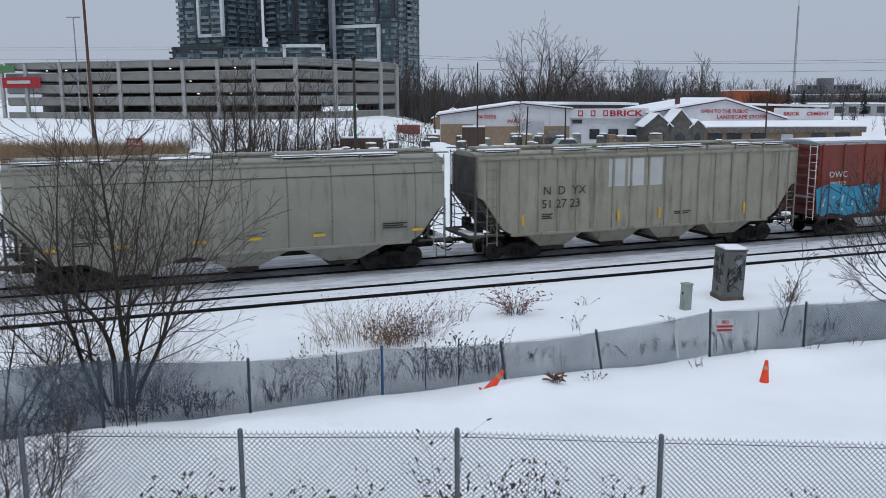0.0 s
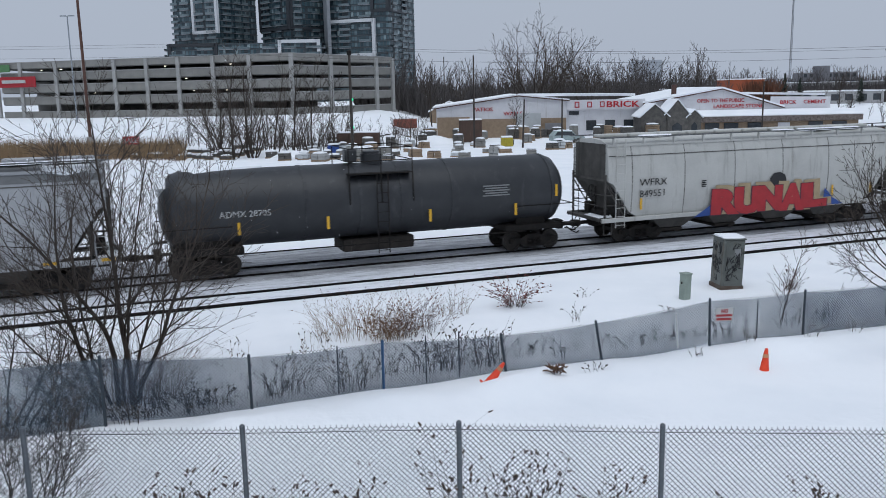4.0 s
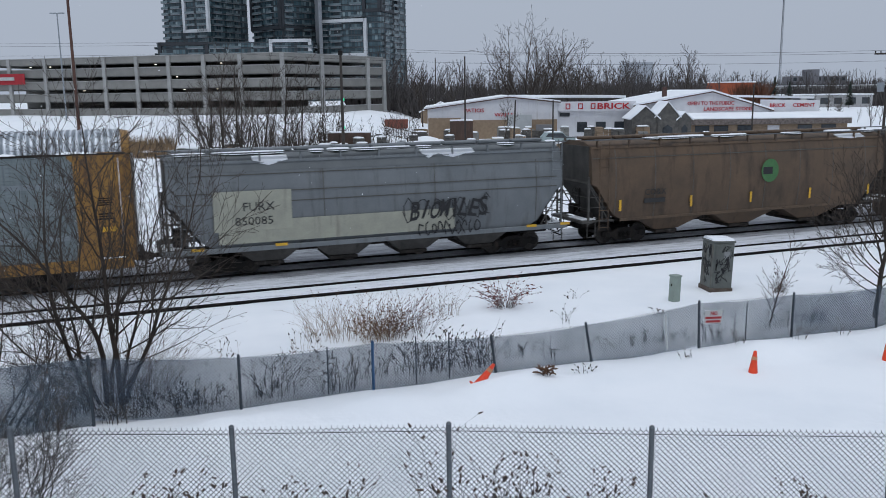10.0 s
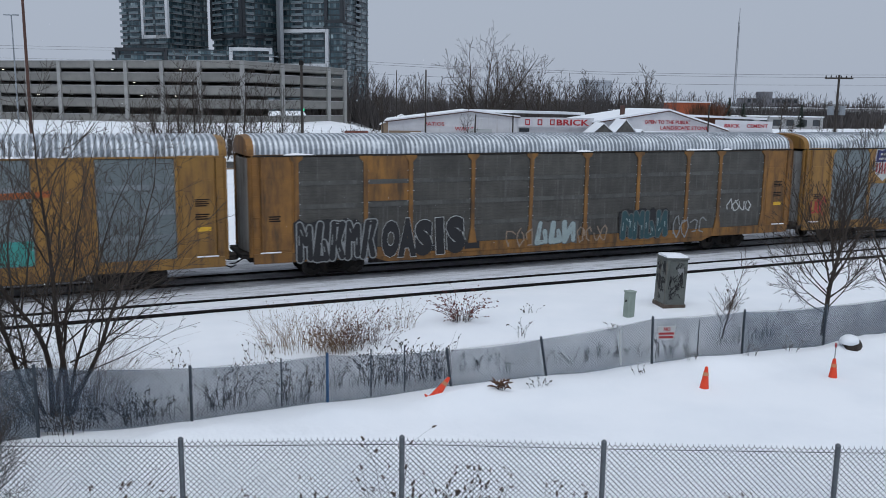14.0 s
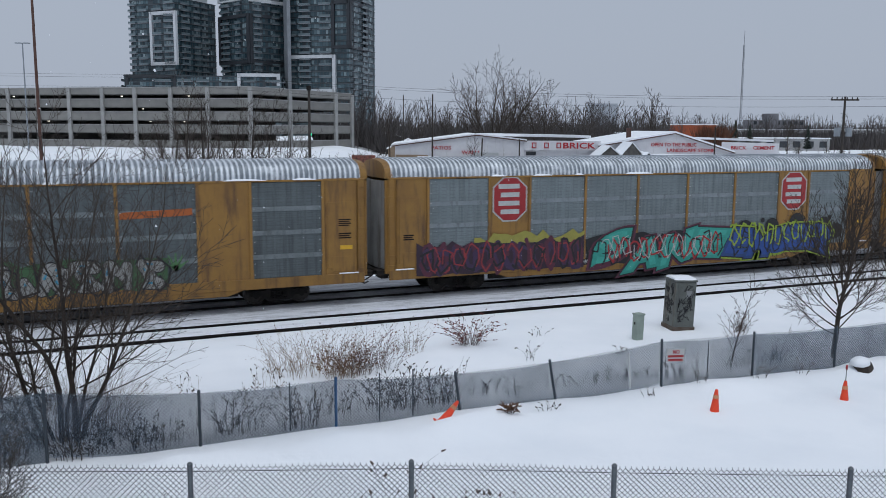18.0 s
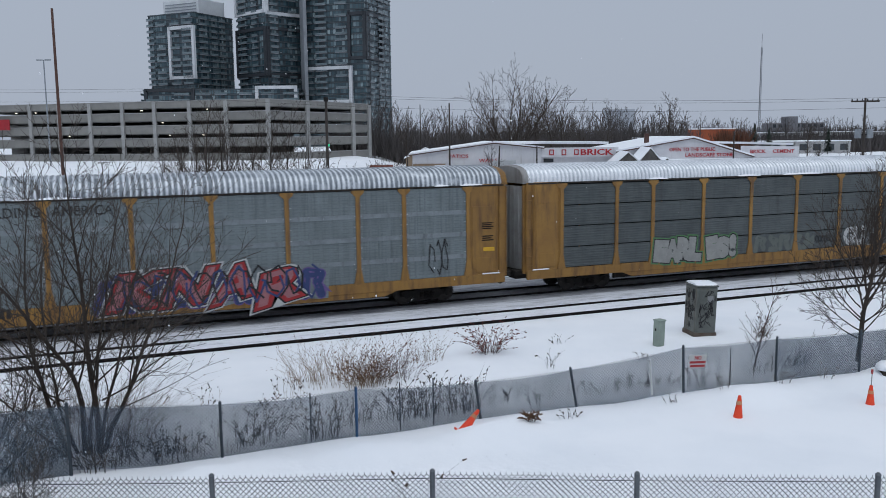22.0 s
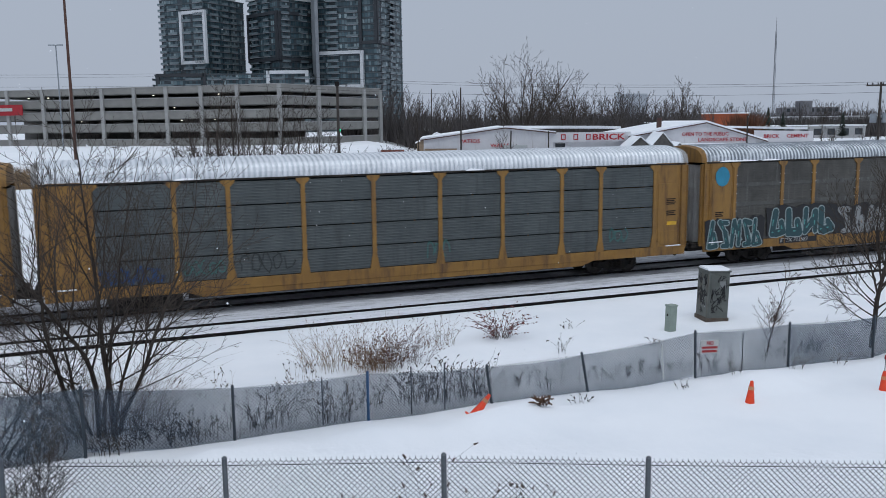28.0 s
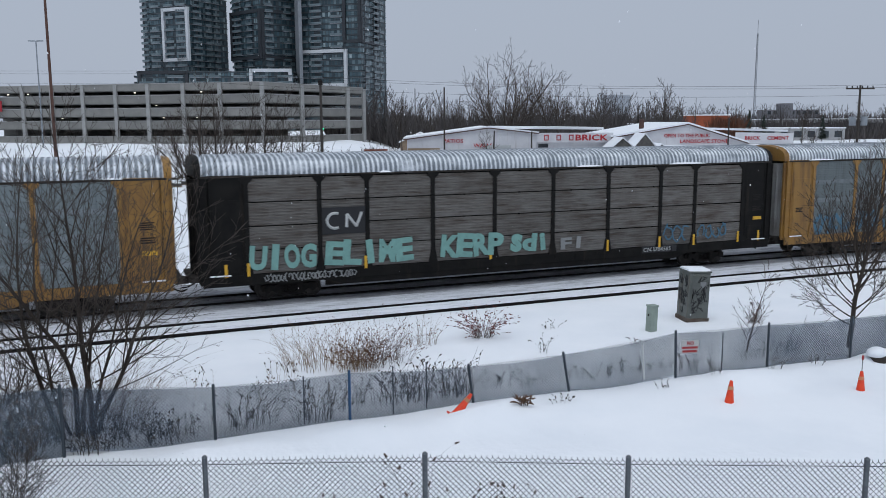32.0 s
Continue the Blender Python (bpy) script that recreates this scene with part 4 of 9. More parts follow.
def autorack(name, off0, off1, sheet, label, solid=(), frame=None, plain=False, snowroof=False, endmat=None, roofmat=None, flat=False):
    """A closed wagon for motor cars: posts, side sheets, arched ribbed roof, end doors."""
    car = thing(name, pose((off0 + off1) / 2, TRAIN_Y, 0), label, "freight wagon", "wagons of the train")
    CARS.append((car, (off0 + off1) / 2))
    half = (off0 - off1) / 2
    frame = frame or ORANGE
    endmat = endmat or ENDW
    put("roof", ROOF_ME2 if snowroof else ROOF_ME, car, "white snow-covered ribbed roof" if snowroof else "ribbed galvanised roof with snow")
    for s in (-1, 1):
        e = Build()
        x0, x1 = s * 13.2, s * RHALF
        e.loft([[(x, p * f, 4.9 + (q - 4.9) * (1 if x == x0 else 0.94)) for p, q in ARC] for x, f in ((x0, 1.005), (x1, 0.97))], closed=False)
        poly = [(p * 0.97, 4.9 + (q - 4.9) * 0.94) for p, q in ARC]
        e.prism(poly, x1 - s * 0.05, x1, axis=0)
        e.obj("roof_end", frame if not snowroof else endmat, car)
    for sd in (-1, 1):
        face = pose(0, sd * 1.6, 0, 0, 0, 0 if sd < 0 else 180)
        for i, w in enumerate(BAYS):
            x = (EDGES[i] + EDGES[i + 1]) / 2 * (1 if sd < 0 else -1)
            k = i
            mat = frame if k in solid else sheet
            if k in solid:
                put("side_panel", solid_panel(w, frame), car, "", face @ pose(x * (1 if sd < 0 else -1), 0, 0))
            elif plain:
                for q in range(4):
                    put("side_sheet", panel_mesh(w, mat, True), car, "", face @ pose(x * (1 if sd < 0 else -1), 0, 1.18 + q * (EAVE - 1.22) / 4))
            else:
                put("side_sheet", panel_mesh(w, mat, False), car, "", face @ pose(x * (1 if sd < 0 else -1), 0, 0))
        for i in range(len(EDGES)):
            put("side_post", post_mesh(frame, flat), car, "", face @ pose(EDGES[i], 0.022, 0))
        # closed end panels, sill, top rail
        for s in (-1, 1):
            ep = Build()
            a, c = 11.73, 13.05
            ep.box((s * (a + c) / 2, 0.04, 2.95), (c - a, 0.07, 3.92), 0.015)
            ep.box((s * (a + c) / 2, -0.0, 2.7), (c - a - 0.25, 0.03, 2.6), 0.01)
            ep.box((s * (a + c) / 2, -0.012, 1.55), (0.75, 0.02, 0.6), 0.008)
            for q in (-0.58, 0.58):
                ep.box((s * (a + c) / 2 + q, 0.0, 2.95), (0.05, 0.03, 3.8))
            o = ep.obj("end_panel", frame, car)
            o.matrix_basis = face
            cp = Build()
            cp.box((s * 13.22, 0.06, 2.95), (0.3, 0.12, 3.9), 0.02)
            cp.box((s * 13.42, 0.16, 2.9), (0.14, 0.14, 3.8), 0.02)
            for q in range(9):
                cp.rod((s * 13.1, -0.03, 1.35 + q * 0.4), (s * 13.4, -0.03, 1.35 + q * 0.4), 0.014, n=5)
            cp.box((s * 13.1, -0.02, 2.95), (0.03, 0.05, 3.7))
            cp.box((s * 13.4, -0.02, 2.95), (0.03, 0.05, 3.7))
            o = cp.obj("corner_post", frame, car)
            o.matrix_basis = face
        sl = Build()
        sl.box((0, 0.02, 0.95), (26.7, 0.1, 0.4), 0.015)
        sl.prism([(-8.6, 0.76), (8.6, 0.76), (8.0, 0.55), (-8.0, 0.55)], 0.0, 0.08)
        for q in range(26):
            sl.box((-12.7 + q * 1.016, -0.035, 1.0), (0.05, 0.02, 0.24))
        o = sl.obj("side_sill", frame, car)
        o.matrix_basis = face
        # the roof's shadow on the top rail is put into its dark colour
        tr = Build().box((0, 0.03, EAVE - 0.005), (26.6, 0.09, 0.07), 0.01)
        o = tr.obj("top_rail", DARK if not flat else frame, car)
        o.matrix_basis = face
    Build().box((0, 0, 1.05), (27.0, 2.9, 0.12)).box((0, 0, 0.8), (26.6, 0.7, 0.4), 0.03).box((0, -0.75, 0.62), (17.0, 0.1, 0.5), 0.02).box((0, 0.75, 0.62), (17.0, 0.1, 0.5), 0.02).obj("deck", DARK, car)
    rng = random.Random(int(-off0 * 3))
    dr = end_door_mesh()
    for s in (-1, 1):
        o = dr.obj("end_door", endmat, car)
        o.matrix_basis = pose(s * 13.25, 0, 0, 0, 0, 0 if s > 0 else 180)
        Build().box((s * 13.6, 0, 1.0), (0.35, 2.6, 0.16), 0.02).box((s * 13.65, -1.1, 1.12), (0.3, 0.5, 0.06), 0.02).obj("end_platform", DARK, car)
    for k in range(5):
        x = rng.uniform(-13, 12)
        w = rng.uniform(0.4, 1.6)
        sn = Build().loft([[(x + w * u, -1.64 - 0.03 * q, EAVE + 0.02), (x + w * u, -1.6, EAVE + 0.03 + 0.07 * q), (x + w * u, -1.52, EAVE + 0.06 * q + 0.03)] for u, q in ((0, 0.1), (0.3, 1), (0.7, 0.7), (1, 0.1))])
        sn.obj("snow_ledge", SNOW, car, "thin white snow", smooth=60)
    for s in (-1, 1):
        Build().box((s * 12.7, -1.63, 1.17), (0.8, 0.08, 0.05), 0.02).obj("snow_ledge", SNOW, car, "thin white snow")
    if not plain:
        bars(car, -12.75, 2.55, 0.45, 0.05, 3, BLACK, -1.62)
    bars(car, 12.3, 3.3, 0.5, 0.045, 4, BLACK, -1.62)
    bars(car, 12.3, 2.75, 0.5, 0.05, 3, BLACK, -1.62)
    Build().box((12.6, -1.622, 2.2), (0.5, 0.01, 0.16)).obj("caution_plate", YELLOW, car)
    running_gear(car, half, 10.0)
    return car


def solid_panel(w, mat):
    key = (w, mat.name, "solid")
    if key not in PANELS:
        b = Build().box((0, 0.02, 3.0), (w - 0.02, 0.03, 3.76), 0.006)
        for k in (-1, 1):
            b.box((k * w / 6, 0.003, 3.0), (0.03, 0.012, 3.7))
        PANELS[key] = b.mesh("side_panel", mat)
    return PANELS[key]


def tank_car(name, off0, off1):
    L = off0 - off1
    half = L / 2
    car = thing(name, pose((off0 + off1) / 2, TRAIN_Y, 0), "black tank wagon with a central dome platform", "freight wagon", "wagons of the train")
    CARS.append((car, (off0 + off1) / 2))
    TB = surf("tank_black", (0.018, 0.02, 0.024), (0.03, 0.032, 0.036), 1.0, 0.45, streak=(0.07, 0.07, 0.075), amount=0.15)
    r, zc, n = 1.5, 2.55, 28
    rings = []
    hb = half - 1.0
    for x, q in [(-hb, 0.02), (-hb + 0.08, 0.4), (-hb + 0.25, 0.72), (-hb + 0.5, 0.92), (-hb + 0.85, 1.0), (-2, 1), (2, 1), (hb - 0.85, 1.0), (hb - 0.5, 0.92), (hb - 0.25, 0.72), (hb - 0.08, 0.4), (hb, 0.02)]:
        rings.append([(x, r * q * math.cos(2 * math.pi * k / n), zc + r * q * math.sin(2 * math.pi * k / n)) for k in range(n)])
    Build().loft(rings).obj("tank_shell", TB, car, smooth=50)
    for x in (-hb + 0.9, -3.0, -0.85, 0.85, 3.0, hb - 0.9):
        Build().loft([[(x + d, (r + t) * math.cos(2 * math.pi * k / n), zc + (r + t) * math.sin(2 * math.pi * k / n)) for k in range(n)] for d, t in ((-0.06, 0), (-0.06, 0.02), (0.06, 0.02), (0.06, 0))], caps=False).obj("tank_band", TB, car)
    Build().rod((0, 0, zc + r - 0.05), (0, 0, zc + r + 0.35), 0.45, n=16).rod((0, 0, zc + r + 0.35), (0, 0, zc + r + 0.45), 0.36, n=16).box((-0.9, 0, zc + r + 0.3), (0.5, 0.5, 0.5), 0.04).obj("dome", TB, car, smooth=40)
    pf = Build()
    for s in (-1, 1):
        pf.box((0, s * 1.15, zc + 1.15), (2.6, 0.55, 0.05))
        for x in (-1.3, 0, 1.3):
            pf.rod((x, s * 1.4, zc + 1.15), (x, s * 1.4, zc + 2.15), 0.022)
            pf.rod((x, s * 1.4, zc + 1.15), (x, s * 1.5, zc), 0.03)
        for z in (1.65, 2.15):
            pf.rod((-1.3, s * 1.4, zc + z), (1.3, s * 1.4, zc + z), 0.022)
    for x in (-1.3, 1.3):
        for z in (1.65, 2.15):
            pf.rod((x, -1.4, zc + z), (x, 1.4, zc + z), 0.022)
    pf.obj("platform", BLACK, car)
    for s in (-1, 1):
        ladder(0, s * 1.58, 0.55, zc + 1.2, along="x").obj("ladder", BLACK, car)
        Build().box((s * (half - 2.7), 0, 1.05), (2.6, 2.5, 0.25), 0.03).prism([(s * (half - 2.0), 1.1), (s * (half - 3.4), 1.1), (s * (half - 3.4), 1.75), (s * (half - 2.1), 1.6)], -1.0, 1.0).obj("bolster", BLACK, car)
        hr = Build()
        for y in (-1.4, 1.4):
            hr.path([(s * (half - 0.9), y, 0.8), (s * (half - 0.9), y, 2.0), (s * (half - 3.6), y, 2.0)], 0.022)
            hr.box((s * (half - 1.1), y, 1.15), (0.5, 0.4, 0.05))
        hr.rod((s * (half - 0.9), -1.4, 2.0), (s * (half - 0.9), 1.4, 2.0), 0.022)
        hr.obj("hand_rail", BLACK, car)
    Build().box((0, 0, 0.8), (3.0, 1.6, 0.5), 0.05).rod((0, 0, 0.5), (0, 0, 1.1), 0.2, n=10).obj("bottom_outlet", DARK, car)
    Build().rod((-half + 3, -1.2, 0.9), (half - 3, -1.2, 0.9), 0.03).obj("brake_pipe", BLACK, car)
    reflectors(car, [-5.6, -2.2, 2.0, 5.8], 1.9, -1.46, up=True)
    reflectors(car, [hb - 0.75], 2.6, -1.52, up=True)
    words("ADMX 28705", 0.34, P["white"], car, side(-6.3, 2.35, -1.515))
    b = Build()
    for k in range(5):
        b.box((4.9, -1.51, 2.95 - k * 0.1), (1.2 - 0.2 * (k % 2), 0.02, 0.05))
    b.obj("small_print", P["grey"], car)
    sn = Build().loft([[(x, -0.5 * q, zc + r * 0.93), (x, -0.25 * q, zc + r + 0.06), (x, 0.25 * q, zc + r + 0.06), (x, 0.5 * q, zc + r * 0.93)] for x, q in ((-hb + 0.9, 0.3), (-hb + 1.4, 1), (-hb + 3, 0.4), (-hb + 4, 0.1))])
    sn.loft([[(-hb + 0.12 + d, y, zc + z) for y, z in ((-0.7, 0.95), (-0.2, 0.6), (0.4, 0.5), (0.75, 0.9), (0.3, 1.18), (-0.3, 1.2))] for d in (-0.06, 0.3)])
    sn.obj("snow_patch", SNOW, car, "white snow")
    running_gear(car, half, half - 2.6)
    return car


def boxcar(name, off0, off1):
    car = thing(name, pose((off0 + off1) / 2, TRAIN_Y, 0), "rust-red box wagon with sprayed blue lettering", "freight wagon", "wagons of the train")
    CARS.append((car, (off0 + off1) / 2))
    half = (off0 - off1) / 2
    RED = surf("box_red", (0.2, 0.035, 0.02), (0.14, 0.026, 0.018), 1.5, 0.6, streak=(0.09, 0.03, 0.02), amount=0.3)
    h = half - 0.7
    Build().box((0, 0, 2.85), (2 * h, 3.0, 3.5), 0.03).obj("body", RED, car)
    post = Build().box((0, 0, 2.85), (0.12, 0.08, 3.4), 0.02).mesh("side_post", RED)
    for s in (-1, 1):
        for k in range(13):
            x = -h + 0.15 + (2 * h - 0.3) * k / 12
            if abs(x) > 1.6:
                put("side_post", post, car, "", pose(x, s * 1.53, 0))
        d = Build().box((0, s * 1.54, 2.85), (3.0, 0.09, 3.3), 0.02)
        for k in range(5):
            d.box((0, s * 1.59, 1.5 + k * 0.65), (2.8, 0.05, 0.12), 0.02)
        d.obj("sliding_door", RED, car)
        Build().box((0, s * 1.5, 1.05), (2 * h, 0.14, 0.22), 0.02).obj("side_sill", DARK, car)
        e = Build()
        for k in range(7):
            e.box((s * (h + 0.02), 0, 1.5 + k * 0.48), (0.14, 2.9, 0.2), 0.05)
        e.obj("end_wall", RED, car)
        ladder(s * (h + 0.14), -1.2, 0.9, 4.5, along="y").obj("ladder", WHITE, car)
        ladder(s * (h - 0.35), -1.62, 0.9, 3.0).obj("ladder", RED, car)
        Build().box((s * (h + 0.3), 0, 2.0), (0.4, 2.6, 0.05)).obj("end_platform", GALV, car)
    Build().loft([[(x, -1.52, 4.58), (x, -0.8, 4.68), (x, 0, 4.72), (x, 0.8, 4.68), (x, 1.52, 4.58), (x, 1.52, 4.5), (x, -1.52, 4.5)] for x in (-h - 0.05, h + 0.05)]).obj("roof", GALV, car)
    Build().loft([[(x, -1.3 * q, 4.6), (x, -0.6, 4.74), (x, 0.6, 4.76), (x, 1.35 * q, 4.6)] for x, q in ((-h + 0.1, 0.9), (-2, 1), (3, 0.95), (h - 0.2, 0.8))]).obj("roof_snow", SNOW, car, "thin white snow")
    words("DWC", 0.42, P["white"], car, side(-h + 0.55, 2.95, -1.575), wide=1.1)
    words("409712", 0.36, P["white"], car, side(-h + 0.55, 2.5, -1.575), wide=1.0)
    tag_art(car, -h + 0.05, -h + 3.6, 1.1, 2.5, (P["sky"], P["sky"], P["black"], P["white"]), 5, -1.58)
    Build().box((0, 0, 0.85), (2 * half - 1.6, 0.6, 0.35), 0.02).obj("centre_sill", DARK, car)
    running_gear(car, half, half - 2.6)
    return car


def bars(car, x, z, w, h, rows, mat, y=-1.6, name="small_print"):
    b = Build()
    for k in range(rows):
        b.box((x + w / 2 * (0.85 if k % 2 else 1), y, z - k * h * 1.7), (w * (0.85 if k % 2 else 1), 0.008, h))
    return b.obj(name, mat, car)
# couplings, from the leading wagon backwards, at the clip's start
boxcar("box_wagon", 47.8, 30.23)
tanc = surf("hopper_tan", (0.3, 0.285, 0.225), (0.235, 0.222, 0.172), 0.8, 0.6, streak=(0.13, 0.11, 0.075), amount=0.38, sscale=(3, 3, 0.3))
c, hb, wd = hopper("hopper_wagon", 30.23, 12.5, tanc, "grey-tan ribbed covered hopper wagon, black lettering", ribs=True, bays=4)
words("N  D  YX", 0.52, INK, c, side(-5.2, 2.78, -1.62))
words("51 27 23", 0.52, INK, c, side(-5.25, 2.22, -1.62))
reflectors(c, [-6.1, -1.5, 0.6, 5.2], 1.75, -1.6, up=True)
for k in range(3):
    Build().box((-2.1 + k * 0.96 + 0.5, -1.534, 3.6), (0.8, 0.008, 1.2)).obj("paint_patch", surf("patch_grey", (0.5, 0.51, 0.5), (0.44, 0.45, 0.44), 2, 0.6), c)
bars(c, -5.2, 1.95, 0.5, 0.05, 3, INK, -1.54)
bars(c, 1.4, 1.75, 0.9, 0.05, 2, INK, -1.54)

greyc = surf("hopper_grey", (0.295, 0.287, 0.238), (0.25, 0.243, 0.2), 0.7, 0.55, streak=(0.16, 0.15, 0.12), amount=0.28)
c, hb, wd = hopper("hopper_wagon", 12.5, -4.97, greyc, "light grey smooth-sided covered hopper wagon, yellow reflectors", bays=3, seams=9, cut=(2.55, 1.25))
words("ECNX", 0.42, INK, c, side(-5.9, 2.5, -1.63), wide=1.1)
words("160920", 0.42, INK, c, side(-5.9, 2.02, -1.63), wide=1.0)
reflectors(c, [-6.65, -4.27, -1.6, 0.42, 2.85, 6.85], 1.65, -1.6)
bars(c, -5.9, 1.85, 0.7, 0.05, 2, INK, -1.61)
bars(c, 5.4, 1.95, 1.0, 0.05, 3, INK, -1.61)

rust = surf("hopper_rust", (0.125, 0.05, 0.022), (0.046, 0.022, 0.015), 1.1, 0.85, streak=(0.25, 0.235, 0.19), amount=0.4, sscale=(4.5, 1, 0.3), bump=0.2)
c, hb, wd = hopper("hopper_wagon", -4.97, -23.46, rust, "heavily rusted brown ribbed covered hopper wagon", trim=surf("rust_trim_grey", (0.19, 0.18, 0.155), (0.14, 0.125, 0.1), 0.9, 0.7, streak=(0.09, 0.05, 0.03), amount=0.35), ribs=True, bays=4, snowy=0.35)
words("AD  MX", 0.42, INK, c, side(-6.1, 2.45, -1.62), wide=1.2)
words("49 19 5", 0.42, INK, c, side(-6.1, 1.95, -1.62), wide=1.1)
Build().box((6.6, -1.545, 1.75), (0.5, 0.008, 0.3)).obj("data_plate", WHITE, c)

white = surf("hopper_white", (0.5, 0.5, 0.475), (0.43, 0.43, 0.41), 0.7, 0.5, streak=(0.26, 0.25, 0.23), amount=0.25)
c, hb, wd = hopper("hopper_wagon", -23.46, -41.05, white, "off-white covered hopper wagon with large red sprayed letters", sill=True, bays=4, seams=6)
words("WFRX", 0.44, INK, c, side(-6.5, 2.55, -1.63), wide=1.15)
words("849551", 0.44, INK, c, side(-6.5, 2.05, -1.63), wide=1.05)
sprayed(c, "RUNAL", -2.3, 4.2, 1.05, 2.28, P["cream"], P["cream"], -1.626, 0.08, 0.05, jig=0.3, seed=4)
sprayed(c, "RUNAL", -2.6, 3.9, 0.98, 2.18, paint("signal_red", (0.42, 0.02, 0.028)), P["maroon"], -1.645, 0.08, 0.02, jig=0.3, seed=4, label="large red block letters with cream shadow")
for p in ([(-3.6, 0.95), (-2.5, 1.0), (-2.4, 1.9), (-2.8, 1.4)], [(3.8, 1.05), (5.1, 1.05), (4.4, 1.4), (3.9, 1.9)]):
    bl = Build()
    plate(bl, p, -1.625, 0.003)
    bl.obj("spray_paint", P["blue"], c)
bk = Build()
plate(bk, blot(random.Random(3), 1.1, 2.35, 1.0, 0.9, 9, 0.1), -1.622, 0.003)
bk.obj("spray_paint", P["black"], c)
reflectors(c, [-6.4, -1.2, 4.4, 6.8], 1.75, -1.61, up=True)
bars(c, -3.2, 2.6, 0.25, 0.05, 4, INK, -1.61)

tank_car("tank_wagon", -41.05, -59.9)

silver = surf("hopper_silver", (0.375, 0.385, 0.4), (0.315, 0.325, 0.34), 0.7, 0.5, streak=(0.2, 0.2, 0.2), amount=0.26)
c, hb, wd = hopper("hopper_wagon", -59.9, -77.5, silver, "silver-grey covered hopper wagon with a dark number panel", cut=(3.1, 1.6), roofmat=surf("roof_grime", (0.17, 0.175, 0.18), (0.12, 0.125, 0.13), 1.0, 0.7), sill=True, bays=4, seams=7)
Build().box((-4.7, -1.585, 2.25), (2.1, 0.02, 1.15), 0.004).obj("number_panel", surf("panel_grey", (0.17, 0.175, 0.18), (0.15, 0.155, 0.16), 3, 0.6), c)
words("SIRX", 0.46, INK, c, side(-5.6, 2.4, -1.6), wide=1.1)
words("525444", 0.4, INK, c, side(-5.7, 1.9, -1.6), wide=1.05)
Build().box((3.9, -1.6, 3.0), (1.15, 0.02, 2.0), 0.004).obj("pale_panel", surf("panel_cream", (0.6, 0.58, 0.5), (0.5, 0.47, 0.38), 2, 0.6), c)
reflectors(c, [-7.55, -5.33, -3.07, -0.86, 1.55, 3.78, 6.1, 8.0], 1.18, -1.63)
bars(c, 1.0, 1.9, 0.7, 0.05, 3, INK, -1.59)

brownc = surf("hopper_umber", (0.165, 0.14, 0.115), (0.125, 0.108, 0.09), 0.8, 0.65, streak=(0.05, 0.045, 0.04), amount=0.3)
c, hb, wd = hopper("hopper_wagon", -77.5, -95.3, brownc, "dark umber covered hopper wagon with a round white emblem", sill=True, bays=4, seams=6, snowy=0.8)


def round_emblem(car, x, z):
    b = Build()
    for k in range(7):
        w = 0.78 * math.sqrt(max(0.05, 1 - ((k - 3) / 3.5) ** 2))
        b.box((x, -1.615, z + (k - 3) * 0.105), (w, 0.008, 0.062))
    b.box((x, -1.62, z), (0.12, 0.008, 0.7))
    b.box((x, -1.615, z - 0.5), (0.6, 0.008, 0.1))
    b.box((x, -1.615, z - 0.65), (0.6, 0.008, 0.09))
    return b.obj("emblem", P["white"], car, "round white striped emblem over two bars")


round_emblem(c, 3.44, 3.25)
words("IC", 0.34, P["white"], c, side(-5.6, 2.45, -1.63))
words("799371", 0.34, P["white"], c, side(-5.6, 2.05, -1.63), wide=1.1)
reflectors(c, [-6.5, -3.8, -1.19, 1.38, 4.19, 6.9], 1.6, -1.62, up=True)
sprayed(c, "DOPE", -4.1, -0.8, 1.15, 2.1, paint("deep_teal", (0.02, 0.07, 0.08)), P["black"], -1.64, 0.1, 0.04, inner=paint("sea_teal", (0.03, 0.1, 0.108)), lean=0.2, jig=1.6, seed=2)
scrawl(c, -1.9, -0.5, 2.3, 2.95, P["grey"], 13, -1.625)
scrawl(c, 3.4, 4.7, 1.3, 2.1, P["black"], 14, -1.63, 0.03)
scrawl(c, 5.4, 6.8, 1.85, 2.3, P["grey"], 12, -1.635, 0.03)

c, hb, wd = hopper("hopper_wagon", -95.3, -113.3, surf("hopper_olive", (0.15, 0.145, 0.125), (0.115, 0.112, 0.1), 0.8, 0.65, streak=(0.05, 0.045, 0.04), amount=0.25), "dark olive-grey covered hopper wagon with sprayed lettering", sill=True, bays=4, seams=6, snowy=0.6)
round_emblem(c, 2.9, 3.25)
words("IC", 0.34, P["white"], c, side(-5.6, 2.45, -1.63))
words("799234", 0.34, P["white"], c, side(-5.6, 2.0, -1.63), wide=1.1)
reflectors(c, [-6.53, -4.42, -1.74, 1.18, 3.9, 6.7], 1.55, -1.62, up=True)
scrawl(c, -4.4, 1.4, 1.2, 2.2, paint("sage", (0.13, 0.2, 0.13)), 23, -1.628, 0.1)
scrawl(c, -5.6, -4.2, 1.1, 1.6, paint("sage", (0, 0, 0)), 24, -1.628, 0.05)
scrawl(c, -4.2, 0.0, 1.2, 2.3, P["black"], 21, -1.642, 0.13)
scrawl(c, -4.1, -0.1, 1.25, 2.25, paint("ox_blood", (0.07, 0.016, 0.024)), 26, -1.655, 0.1)
scrawl(c, -4.1, -0.1, 1.25, 2.25, P["black"], 27, -1.668, 0.035)
